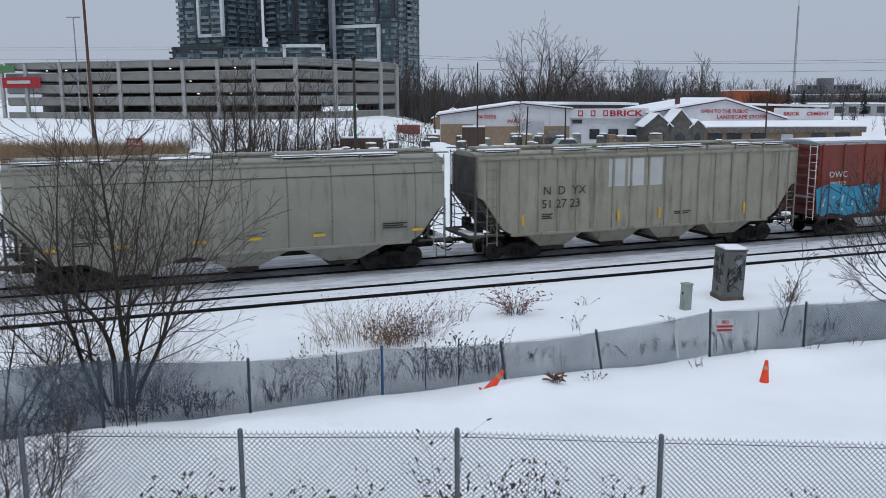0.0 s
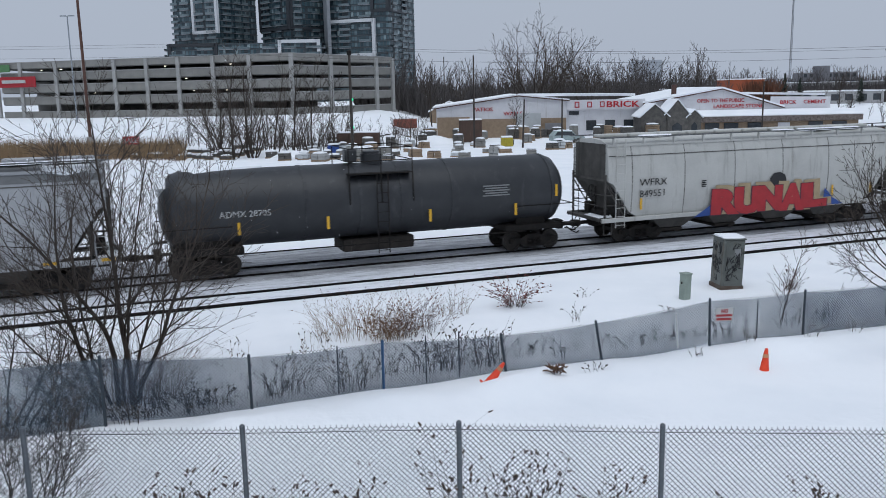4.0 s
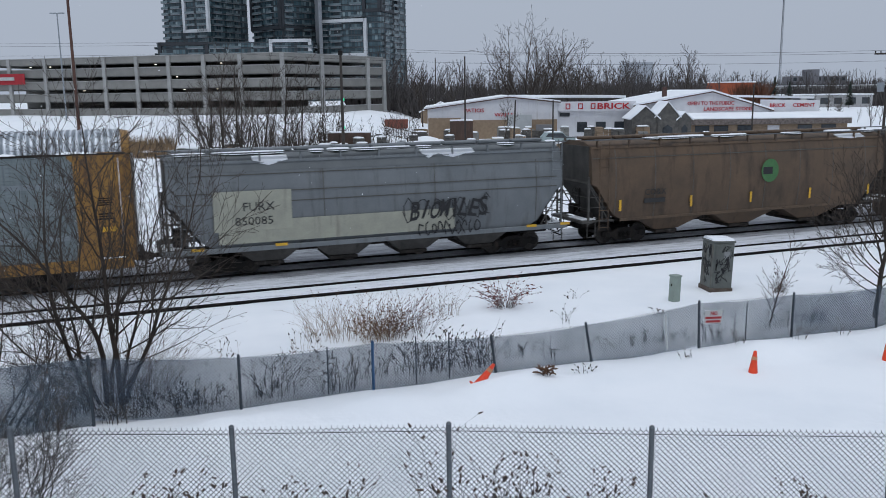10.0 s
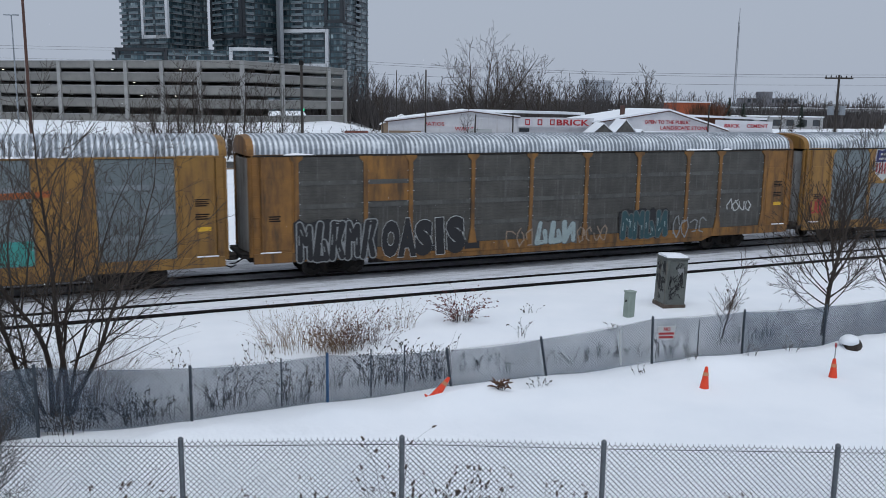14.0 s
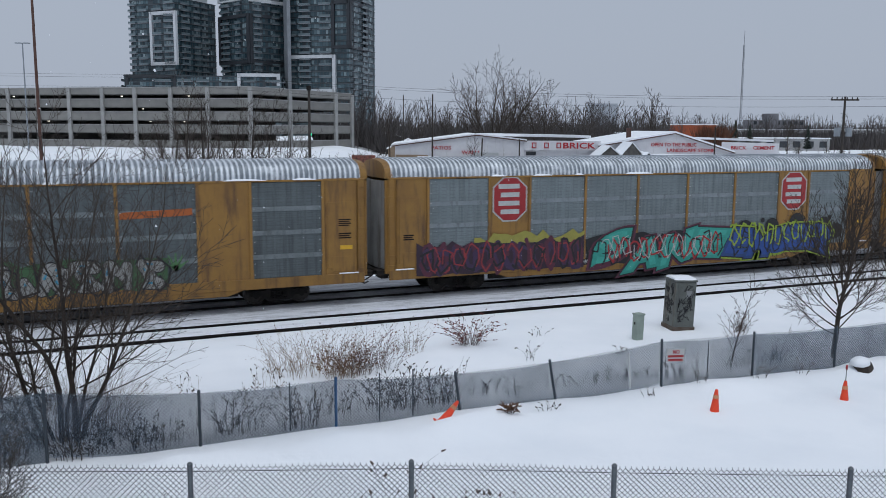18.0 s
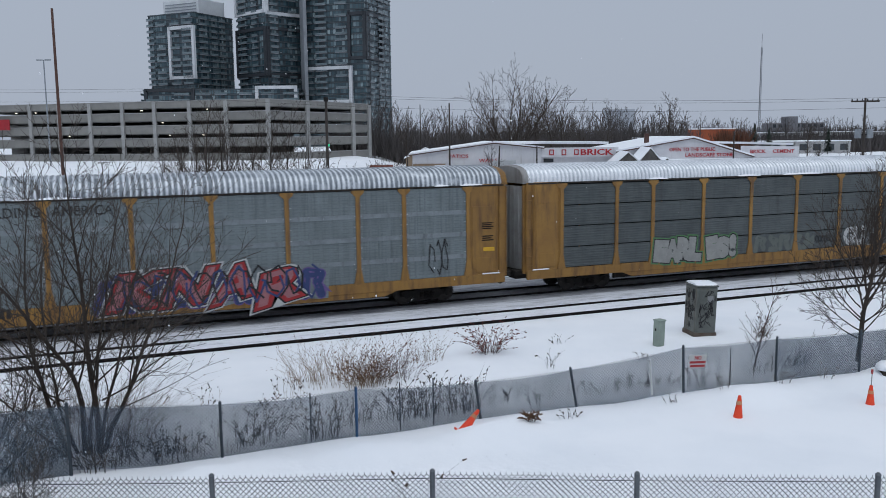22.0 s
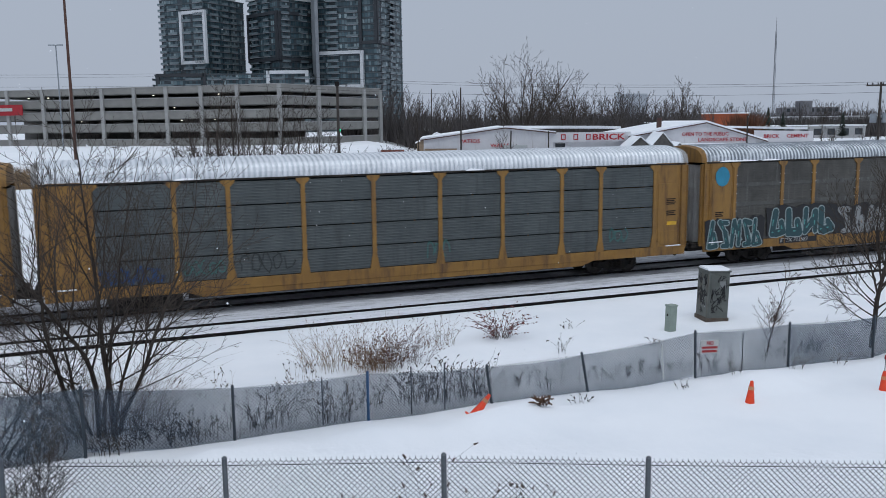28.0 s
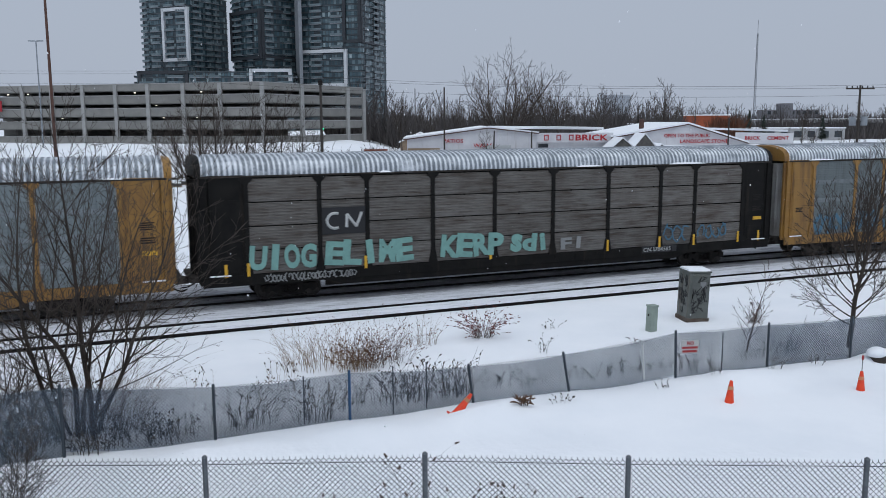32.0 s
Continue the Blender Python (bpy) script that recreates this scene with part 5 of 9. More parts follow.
scrawl(c, 1.7, 4.6, 1.5, 2.5, paint("dull_outline", (0.17, 0.19, 0.16)), 22, -1.635, 0.026)
scrawl(c, 5.0, 6.9, 1.6, 2.4, paint("dull_outline", (0.17, 0.19, 0.16)), 25, -1.635, 0.024)

browned = surf("hopper_brown", (0.128, 0.082, 0.05), (0.085, 0.058, 0.038), 0.7, 0.75, streak=(0.045, 0.03, 0.022), amount=0.4, sscale=(1.5, 1, 0.35))
c, hb, wd = hopper("hopper_wagon", -113.3, -131.5, browned, "rust-brown covered hopper wagon with a green disc", bays=3, seams=8)
dsk = Build()
plate(dsk, [(1.23 + 0.5 * math.cos(k * math.pi / 12), 3.0 + 0.55 * math.sin(k * math.pi / 12)) for k in range(24)], -1.625, 0.004)
dsk.obj("disc", paint("disc_green", (0.05, 0.16, 0.05)), c, "green disc")
Build().box((1.1, -1.632, 3.0), (0.55, 0.008, 0.34)).obj("disc_mark", P["black"], c)
words("CO&X", 0.4, INK, c, side(-5.7, 2.2, -1.63))
bars(c, -5.7, 1.95, 1.1, 0.2, 1, INK, -1.61)
reflectors(c, [-6.93, -3.18, 0.19, 3.73, 7.44], 1.8, -1.61, up=True)

furx = surf("hopper_slate", (0.175, 0.19, 0.2), (0.14, 0.155, 0.165), 0.8, 0.55, streak=(0.09, 0.09, 0.09), amount=0.3)
c, hb, wd = hopper("hopper_wagon", -131.5, -149.07, furx, "slate-grey covered hopper wagon with a pale lower band", roofmat=surf("roof_slate", (0.14, 0.15, 0.155), (0.11, 0.12, 0.125), 1.0, 0.7), sill=True, bays=4, seams=4)
for z in (2.85, 3.25):
    Build().box((0, -1.59, z), (15.6, 0.02, 0.035)).obj("side_groove", surf("seam_grime", (0, 0, 0)), c)
band = surf("band_buff", (0.36, 0.36, 0.29), (0.29, 0.29, 0.24), 1.2, 0.6, streak=(0.2, 0.19, 0.16), amount=0.25)
Build().box((-1.6, -1.6, 1.75), (9.4, 0.03, 0.85), 0.005).obj("pale_band", band, c)
Build().box((-5.0, -1.605, 2.55), (2.9, 0.03, 1.5), 0.005).obj("number_panel", band, c)
words("FURX", 0.46, INK, c, side(-5.4, 2.55, -1.63), wide=1.05)
words("850085", 0.44, INK, c, side(-5.7, 2.02, -1.63), wide=1.1)
reflectors(c, [-7.1, -4.0, 6.6, 8.2], 1.2, -1.63)
sprayed(c, "BIOMILES", 1.2, 4.6, 1.75, 2.6, P["black"], P["black"], -1.635, 0.012, 0.004, jig=1.6, lean=0.2, seed=3)
scrawl(c, 0.9, 4.8, 1.7, 2.7, P["black"], 33, -1.634, 0.018)
scrawl(c, 1.5, 4.2, 1.15, 1.65, P["black"], 32, -1.65, 0.026)

RACKS = [-149.07 - 27.75 * k for k in range(14)]
mids = {}


def rack(k, *a, **kw):
    mids[k] = autorack("autorack_wagon", RACKS[k - 1], RACKS[k], *a, **kw)
    return mids[k]


def shield(car, x, z, s=1.0):
    """A striped shield: blue upper field, red and white stripes, no lettering."""
    out = [(-0.55, 0.75), (-0.2, 0.68), (0, 0.8), (0.2, 0.68), (0.55, 0.75), (0.62, 0.3), (0.55, -0.45), (0, -0.85), (-0.55, -0.45), (-0.62, 0.3)]
    b = Build()
    plate(b, [(x + p * s * 1.08, z + q * s * 1.08) for p, q in out], -1.603, 0.004)
    top = b.obj("shield", P["white"], car, "blue, red and white striped shield")
    b = Build()
    plate(b, [(x + p * s, z + q * s) for p, q in [(-0.55, 0.75), (-0.2, 0.68), (0, 0.8), (0.2, 0.68), (0.55, 0.75), (0.61, 0.3), (0.6, 0.1), (-0.6, 0.1), (-0.61, 0.3)]], -1.609, 0.004)
    b.obj("upper_field", paint("navy", (0.02, 0.03, 0.14)), top)
    b = Build()
    for k in range(6):
        a = -0.5 + k * 0.2
        b.box((x + a * s, -1.609, z + (-0.25 + 0.1 * abs(a)) * s), (0.1 * s, 0.006, (0.62 - 0.3 * abs(a)) * s))
    b.obj("stripes", P["red"], top)
    b = Build()
    b.box((x, -1.614, z + 0.5 * s), (0.62 * s, 0.005, 0.11 * s)).box((x, -1.614, z + 0.27 * s), (0.8 * s, 0.005, 0.11 * s))
    b.obj("field_bar", P["white"], top)
    return top


def number(car, text, x, z=0.93, size=0.27):
    Build().box((x + len(text) * size * 0.37, -1.626, z + size * 0.35), (len(text) * size * 0.78, 0.012, size * 1.15)).obj("number_plate", P["black"], car)
    words(text, size, P["white"], car, side(x, z, -1.633), wide=1.1, shear=0.15)


def slogan(car):
    words("BUILDING", 0.5, P["black"], car, side(EDGES[2] + 0.55, 4.3, -1.605), wide=0.95)
    words("AMERICA", 0.5, P["black"], car, side(EDGES[3] + 0.25, 4.3, -1.605), wide=0.95)


def half_panel(car, i, mat, top=True):
    x, w = (EDGES[i] + EDGES[i + 1]) / 2, EDGES[i + 1] - EDGES[i]
    Build().box((x, -1.588, 3.95 if top else 2.0), (w - 0.06, 0.025, 1.85 if top else 1.7), 0.005).obj("logo_panel", mat, car)


YARD = "orange-framed car-carrying wagon, grey side sheets"
c = rack(1, SHEET["light"], YARD + ", striped shield")
half_panel(c, 1, ORANGE)
shield(c, (EDGES[1] + EDGES[2]) / 2, 4.05)
slogan(c)
number(c, "ETTX  716459", EDGES[2] - 0.9)
scrawl(c, -12.9, -11.9, 1.5, 2.4, P["red"], 41, -1.632, 0.04)

RUSTO = surf("rack_rusted_orange", (0.29, 0.135, 0.03), (0.17, 0.08, 0.024), 0.9, 0.7, streak=(0.07, 0.04, 0.02), amount=0.5, sscale=(2.5, 2.5, 0.4), vary=0.05)
c = rack(2, SHEET["dark"], "weathered orange-framed car-carrying wagon, dark grimy side sheets, sprayed letters", frame=RUSTO)
half_panel(c, 1, RUSTO)
sprayed(c, "OASIS", -8.2, -4.6, 0.72, 2.25, P["black"], P["white"], -1.642, 0.085, 0.016, jig=0.6, seed=7, label="black bubble letters with a thin white outline")
tag_art(c, -11.7, -8.5, 0.72, 2.3, (P["black"], P["black"], P["grey"], P["grey"]), 51, -1.642, 5)
tag_art(c, -1.2, 0.9, 0.85, 1.9, (paint("smoke_tan", (0.12, 0.11, 0.1)), P["pale"], paint("smoke_grey", (0.1, 0.11, 0.11)), P["grey"]), 52, -1.642, 3)
scrawl(c, -2.6, -1.2, 0.85, 1.6, P["tan"], 55, -1.642, 0.03)
scrawl(c, 1.0, 2.6, 0.85, 1.6, P["tan"], 56, -1.642, 0.03)
tag_art(c, 3.3, 5.9, 0.85, 2.15, (P["black"], paint("deep_teal", (0, 0, 0)), paint("smoke_grey", (0, 0, 0)), P["pale"]), 53, -1.642, 4)
scrawl(c, 6.2, 8.2, 0.85, 1.8, P["grey"], 57, -1.642, 0.03)
scrawl(c, 9.4, 10.9, 1.9, 2.5, P["white"], 54, -1.615, 0.028)
number(c, "ETTX  710583", -6.3)

c = rack(3, SHEET["light"], YARD + ", turquoise sprayed letters", solid=(1, 7), flat=True)
TEALB = surf("roller_teal", (0.05, 0.3, 0.26), (0.035, 0.24, 0.21), 2.0, 0.6, streak=(0.1, 0.36, 0.32), amount=0.25, sscale=(6, 1, 0.6))
b = Build()
for i, (a, e, za, zb_) in ((3, (0.1, 2.7, 1.15, 2.0)), (4, (0.15, 1.55, 1.2, 2.1)), (4, (1.6, 2.7, 1.2, 1.65)), (5, (0.1, 2.72, 1.2, 2.02)), (6, (0.1, 2.7, 1.2, 2.05))):
    b.box((EDGES[i] + (a + e) / 2, -1.604, (za + zb_) / 2), (e - a, 0.006, zb_ - za))
b.obj("spray_paint", TEALB, c, "solid turquoise rollered paint blocks")
b = Build()
for i, x, z, w, h in ((6, 1.2, 1.5, 0.1, 0.6), (6, 1.35, 1.75, 0.3, 0.1), (6, 1.5, 1.4, 0.1, 0.4), (5, 0.7, 1.6, 0.08, 0.7), (4, 1.0, 1.7, 0.08, 0.7), (3, 1.4, 1.55, 0.08, 0.7)):
    b.box((EDGES[i] + x, -1.609, z), (w, 0.004, h))
b.obj("paint_mark", P["black"], c)
Build().box((EDGES[6] + 1.9, -1.605, 3.6), (2.9, 0.008, 0.22), turn=Matrix.Rotation(radians(-2), 3, "Y")).obj("stripe", P["orange"], c)
scrawl(c, EDGES[1] + 0.3, EDGES[1] + 1.5, 1.6, 2.3, P["black"], 61, -1.615, 0.025)
number(c, "CTTX 692102", EDGES[2] + 0.2)

c = rack(4, SHEET["light"], YARD + ", red emblems, colourful sprayed letters", solid=(1, 7), flat=True)
for i in (1, 7):
    x = (EDGES[i] + EDGES[i + 1]) / 2
    oc = [(0.38, 1), (0.95, 0.55), (0.95, -0.55), (0.38, -1), (-0.38, -1), (-0.95, -0.55), (-0.95, 0.55), (-0.38, 1)]
    b = Build()
    plate(b, [(x + p * 0.86, 3.9 + q * 0.95) for p, q in oc], -1.605, 0.005)
    o = b.obj("emblem", P["white"], c, "red octagonal emblem with a white rim")
    b = Build()
    plate(b, [(x + p * 0.8, 3.9 + q * 0.89) for p, q in oc], -1.612, 0.005)
    b.obj("emblem_field", P["red"], o)
    b = Build()
    for k in range(4):
        b.box((x - 0.05 + 0.05 * (k % 2), -1.619, 4.45 - k * 0.36), (1.0 - 0.12 * (k % 2), 0.005, 0.2))
    b.obj("emblem_bars", P["white"], o)
b, rng = Build(), random.Random(70)
plate(b, [(-12.2 + k * 0.4, 2.0 + rng.uniform(-0.1, 0.25)) for k in range(21)] + [(-4.2 - k * 0.8, 0.78 + rng.uniform(0.0, 0.1)) for k in range(11)], -1.646, 0.002)
b.obj("spray_paint", paint("night_plum", (0.035, 0.016, 0.03)), c, "dark red and plum wildstyle letters with yellow tips")
scrawl(c, -12.0, -4.3, 0.85, 2.05, paint("deep_purple", (0.05, 0.025, 0.07)), 71, -1.65, 0.13)
scrawl(c, -12.0, -4.3, 0.85, 2.1, P["maroon"], 72, -1.653, 0.09)
scrawl(c, -12.0, -4.3, 0.85, 2.1, P["black"], 73, -1.656, 0.045)
scrawl(c, -11.8, -4.4, 0.9, 2.1, paint("brick_red", (0.3, 0.035, 0.04)), 74, -1.659, 0.03)
b, rng = Build(), random.Random(75)
plate(b, [(-9.6 + k * 0.3, 2.1 + rng.uniform(0.0, 0.5)) for k in range(19)] + [(-4.2 - k * 0.6, 1.6) for k in range(10)], -1.643, 0.002)
b.obj("spray_paint", paint("dull_yellow", (0.33, 0.3, 0.06)), c)
sprayed(c, "SANE", -3.6, 3.6, 0.78, 2.1, paint("jade", (0.03, 0.3, 0.24)), P["black"], -1.65, 0.1, 0.03, halo=P["maroon"], inner=paint("jade_light", (0.05, 0.38, 0.31)), lean=0.5, jig=3.5, seed=6, cloud=P["black"], label="turquoise wildstyle letters on a black cloud")
scrawl(c, -3.6, 3.6, 0.85, 2.1, P["black"], 77, -1.662, 0.035)
scrawl(c, -3.0, 3.4, 0.9, 2.0, P["red"], 76, -1.664, 0.04)
scrawl(c, -3.4, 3.0, 1.0, 2.1, P["white"], 78, -1.666, 0.018)
sprayed(c, "EMSER", 3.9, 10.6, 0.85, 2.15, paint("deep_blue", (0.02, 0.06, 0.2)), P["black"], -1.652, 0.09, 0.035, halo=P["lime"], inner=P["blue"], lean=0.4, jig=3.0, seed=9, label="blue letters edged with lime green")
scrawl(c, 4.0, 10.6, 0.9, 2.2, P["black"], 79, -1.664, 0.035)
scrawl(c, 4.0, 10.6, 1.3, 2.4, P["lime"], 80, -1.666, 0.04)
b = Build()
for x, z, r in ((4.9, 2.0, 0.55), (6.6, 2.15, 0.45), (8.2, 2.3, 0.5), (10.0, 2.1, 0.45), (10.9, 1.8, 0.4), (3.4, 2.0, 0.2), (6.0, 2.5, 0.12), (10.4, 2.5, 0.12)):
    plate(b, [(x + r * math.cos(k * math.pi / 8), z + r * math.sin(k * math.pi / 8)) for k in range(16)], -1.646, 0.002)
b.obj("spray_paint", P["black"], c)
number(c, "CTTX 694059", EDGES[3] - 1.2)

c = rack(5, SHEET["mid"], YARD + ", pale sprayed letters", solid=(1, 7), flat=True)
PALE_SILVER = paint("pale_silver", (0.3, 0.3, 0.285))
sprayed(c, "PINA", EDGES[2] + 0.1, EDGES[3] + 1.2, 0.95, 2.3, PALE_SILVER, P["black"], -1.642, 0.08, 0.035, halo=P["green"], jig=1.2, seed=5, label="silver letters with black outline")
tag_art(c, EDGES[3] + 1.4, EDGES[6] + 1.5, 0.98, 2.15, (paint("moss", (0.05, 0.12, 0.05)), PALE_SILVER, P["black"], P["sky"]), 81, -1.642, 8)
scrawl(c, EDGES[3] + 1.4, EDGES[6] + 1.8, 0.95, 2.3, P["black"], 83, -1.66, 0.035)
b = Build()
for a in (30, 60, 90, 120, 150):
    plate(b, stroke(EDGES[6] + 1.95, 1.7, EDGES[6] + 1.95 + 0.5 * math.cos(radians(a)), 1.7 + 0.6 * math.sin(radians(a)), 0.07, 0.02), -1.645, 0.002)
b.obj("spray_paint", P["green"], c, "green leaf shape")
scrawl(c, -9.0, -7.4, 1.2, 2.2, P["green"], 82, -1.642, 0.04)
scrawl(c, -8.6, -7.6, 1.2, 2.1, P["maroon"], 84, -1.644, 0.06)
scrawl(c, -9.0, -7.4, 1.3, 2.3, P["black"], 85, -1.646, 0.02)
Build().box((EDGES[6] + 1.35, -1.605, 3.75), (2.5, 0.008, 0.25), turn=Matrix.Rotation(radians(-2), 3, "Y")).obj("stripe", P["orange"], c)

c = rack(6, SHEET["plain"], "orange-framed car-carrying wagon, dark slate side plates, snowy roof", plain=True, snowroof=True)
sprayed(c, "EARL", EDGES[2] + 0.15, EDGES[3] - 0.12, 1.12, 2.1, PALE_SILVER, P["black"], -1.642, 0.11, 0.04, halo=P["green"], seed=4)
sprayed(c, "ES!", EDGES[3] + 0.25, EDGES[4] - 0.75, 1.12, 2.1, PALE_SILVER, P["black"], -1.642, 0.11, 0.04, halo=P["green"], seed=8)
tag_art(c, EDGES[4] + 0.2, EDGES[5] + 1.2, 1.15, 2.0, (SHEET["plain"], paint("dull_sage", (0.12, 0.135, 0.12)), SHEET["plain"], SHEET["plain"]), 92, -1.61, 5)
scrawl(c, EDGES[5] + 1.1, EDGES[6] - 0.15, 1.45, 1.8, P["black"], 94, -1.615, 0.022)
sprayed(c, "GU", EDGES[6] + 0.35, EDGES[6] + 1.75, 1.16, 2.15, P["white"], SHEET["plain"], -1.612, 0.07, 0.02, jig=0.5, seed=2)
sprayed(c, "STAV", EDGES[6] + 1.75, EDGES[8] - 0.15, 1.16, 2.15, SHEET["plain"], P["grey"], -1.612, 0.05, 0.02, jig=0.5, seed=3)
bars(c, -12.8, 1.0, 1.6, 0.1, 1, P["white"], -1.61)

c = rack(7, SHEET["light"], YARD + ", striped shield, red sprayed letters")
half_panel(c, 1, ORANGE)
shield(c, (EDGES[1] + EDGES[2]) / 2, 4.05)
slogan(c)
number(c, "ETTX  715017", EDGES[2] - 0.9)
tag_art(c, EDGES[4] - 1.4, EDGES[6] + 1.4, 0.72, 1.9, (SHEET["light"], paint("slate_blue", (0.03, 0.05, 0.16)), P["purple"], P["purple"]), 104, -1.642, 8)
sprayed(c, "KNAR", EDGES[4] - 0.7, EDGES[6] + 0.55, 0.8, 2.2, P["red"], P["black"], -1.655, 0.07, 0.025, halo=P["white"], inner=P["pink"], jig=3.2, lean=0.5, seed=11, label="red sprayed letters with white rim and blue shadow")
scrawl(c, EDGES[4] - 0.8, EDGES[6] + 0.6, 0.85, 2.2, P["black"], 105, -1.67, 0.035)
scrawl(c, EDGES[4] - 0.9, EDGES[6] + 1.2, 0.8, 2.1, paint("slate_blue", (0, 0, 0)), 106, -1.672, 0.04)
scrawl(c, EDGES[3] + 0.3, EDGES[4] - 0.7, 1.2, 2.2, P["black"], 101, -1.61, 0.024)
scrawl(c, EDGES[1] + 0.35, EDGES[2] - 0.3, 1.35, 1.9, P["black"], 102, -1.61, 0.03)
scrawl(c, EDGES[8] + 1.0, EDGES[8] + 1.9, 1.2, 2.7, P["black"], 103, -1.61, 0.022)

c = rack(8, SHEET["light"], YARD + ", dark name band")
Build().box((EDGES[2] + 1.4, -1.604, 3.05), (2.5, 0.012, 0.62), 0.004).obj("name_band", surf("band_grey", (0.22, 0.25, 0.27), (0.2, 0.22, 0.24), 3, 0.6), c)
Build().box((EDGES[2] + 1.4, -1.612, 3.05), (2.2, 0.008, 0.26)).obj("name_bar", paint("ink_blue", (0.03, 0.035, 0.06)), c)
number(c, "ETTX  705331", EDGES[2] + 0.3)

c = rack(9, SHEET["dark"], "orange-framed car-carrying wagon, dark side sheets, green and silver sprayed letters")
tag_art(c, -13.2, -10.0, 0.85, 2.2, (P["black"], paint("deep_teal", (0, 0, 0)), P["pale"], P["teal"]), 111, -1.645, 5)
tag_art(c, -9.6, -5.6, 1.2, 2.6, (P["black"], paint("deep_teal", (0, 0, 0)), P["pale"], P["teal"]), 112, -1.642, 4)
tag_art(c, -5.4, -1.6, 1.1, 2.5, (P["black"], P["grey"], P["black"], P["tan"]), 115, -1.642, 4)
tag_art(c, -1.6, 3.6, 1.0, 2.1, (P["black"], paint("olive", (0.2, 0.21, 0.05)), P["black"], P["tan"]), 113, -1.642, 4)
tag_art(c, -0.8, 2.2, 2.0, 2.75, (P["black"], paint("steel_blue", (0.1, 0.14, 0.16)), P["black"], P["grey"]), 116, -1.644, 3)
sprayed(c, "DUNTS", EDGES[6] + 0.5, EDGES[9] - 0.3, 1.1, 2.75, paint("leaf_green", (0.1, 0.19, 0.1)), P["black"], -1.642, 0.1, 0.03, inner=paint("pale_green", (0.2, 0.29, 0.19)), jig=2.2, lean=0.35, seed=14, cloud=P["black"], label="green and silver wildstyle letters")
b = Build()
plate(b, [(-12.4 + 0.4 * math.cos(k * math.pi / 10), 4.2 + 0.45 * math.sin(k * math.pi / 10)) for k in range(20)], -1.625, 0.004)
b.obj("disc", P["sky"], c, "small blue disc")
number(c, "ETTX 711582", EDGES[1])

c = rack(10, SHEET["plain"], "orange-framed car-carrying wagon, dark slate side plates, snowy roof", plain=True, snowroof=True)
scrawl(c, EDGES[0] + 0.1, EDGES[0] + 2.3, 1.2, 1.8, paint("dull_blue", (0.02, 0.06, 0.16)), 121, -1.612, 0.06)
scrawl(c, EDGES[1] + 0.2, EDGES[2] - 0.2, 1.35, 1.9, paint("dull_teal", (0.06, 0.15, 0.14)), 122, -1.612, 0.025)
scrawl(c, EDGES[2] + 0.3, EDGES[2] + 2.4, 1.3, 2.1, paint("dull_black", (0.03, 0.035, 0.035)), 123, -1.612, 0.022)
scrawl(c, EDGES[5] - 0.6, EDGES[5] + 0.4, 1.3, 2.1, paint("dull_teal", (0, 0, 0)), 125, -1.612, 0.03)
scrawl(c, EDGES[8] + 0.4, EDGES[8] + 1.4, 1.5, 2.1, paint("dull_teal", (0, 0, 0)), 124, -1.612, 0.035)

c = rack(11, SHEET["soft"], YARD + ", dark name bar, pastel sprayed letters")
x = EDGES[2] + 1.4
b = Build().box((x, -1.605, 3.55), (1.15, 0.01, 0.42), 0.01)
for s in (-1, 1):
    b.box((x + s * 0.9, -1.605, 3.55), (0.06, 0.01, 0.62)).box((x + s * 0.82, -1.605, 3.83), (0.16, 0.01, 0.06)).box((x + s * 0.82, -1.605, 3.27), (0.16, 0.01, 0.06))
b.obj("name_bar", P["black"], c, "dark bar between square brackets")
Build().box((x, -1.597, 3.55), (2.5, 0.01, 0.95)).obj("name_band", surf("band_pale", (0.42, 0.45, 0.47), (0.36, 0.39, 0.41), 3, 0.6), c)
for k in range(3):
    scrawl(c, EDGES[k] + 0.2, EDGES[k + 1] - 0.3, 1.25, 2.2, paint("faded_blue", (0.06, 0.16, 0.24)), 131 + k, -1.612, 0.09)
tag_art(c, EDGES[3] + 0.2, EDGES[5] + 0.3, 0.75, 1.7, (paint("slate_blue", (0, 0, 0)), P["tan"], P["blue"], P["grey"]), 135, -1.642, 6)
sprayed(c, "KENTA", EDGES[3] + 0.3, EDGES[5] + 0.25, 0.95, 2.2, PALE_SILVER, paint("ultramarine", (0.02, 0.05, 0.22)), -1.656, 0.07, 0.03, halo=P["white"], jig=2.6, lean=0.4, seed=12, label="white letters with blue outline")
scrawl(c, EDGES[3] + 0.3, EDGES[5] + 0.3, 0.8, 2.1, paint("ultramarine", (0, 0, 0)), 141, -1.672, 0.035)
scrawl(c, EDGES[3] + 0.3, EDGES[5] + 0.3, 0.75, 1.4, P["tan"], 145, -1.674, 0.05)
b = Build()
plate(b, blot(random.Random(136), EDGES[5] + 1.6, 1.6, 2.3, 1.3, 18, 0.12), -1.642, 0.002)
b.obj("spray_paint", paint("dull_yellow", (0, 0, 0)), c)
scrawl(c, EDGES[5] + 0.5, EDGES[6] - 0.2, 1.1, 2.1, P["sky"], 133, -1.645, 0.07)
scrawl(c, EDGES[6] + 0.1, EDGES[7], 1.2, 2.15, P["purple"], 137, -1.645, 0.09)
scrawl(c, EDGES[6] - 0.6, EDGES[7], 1.1, 2.2, P["white"], 138, -1.65, 0.022)
scrawl(c, EDGES[7], EDGES[8], 1.1, 2.1, P["sky"], 134, -1.645, 0.09)
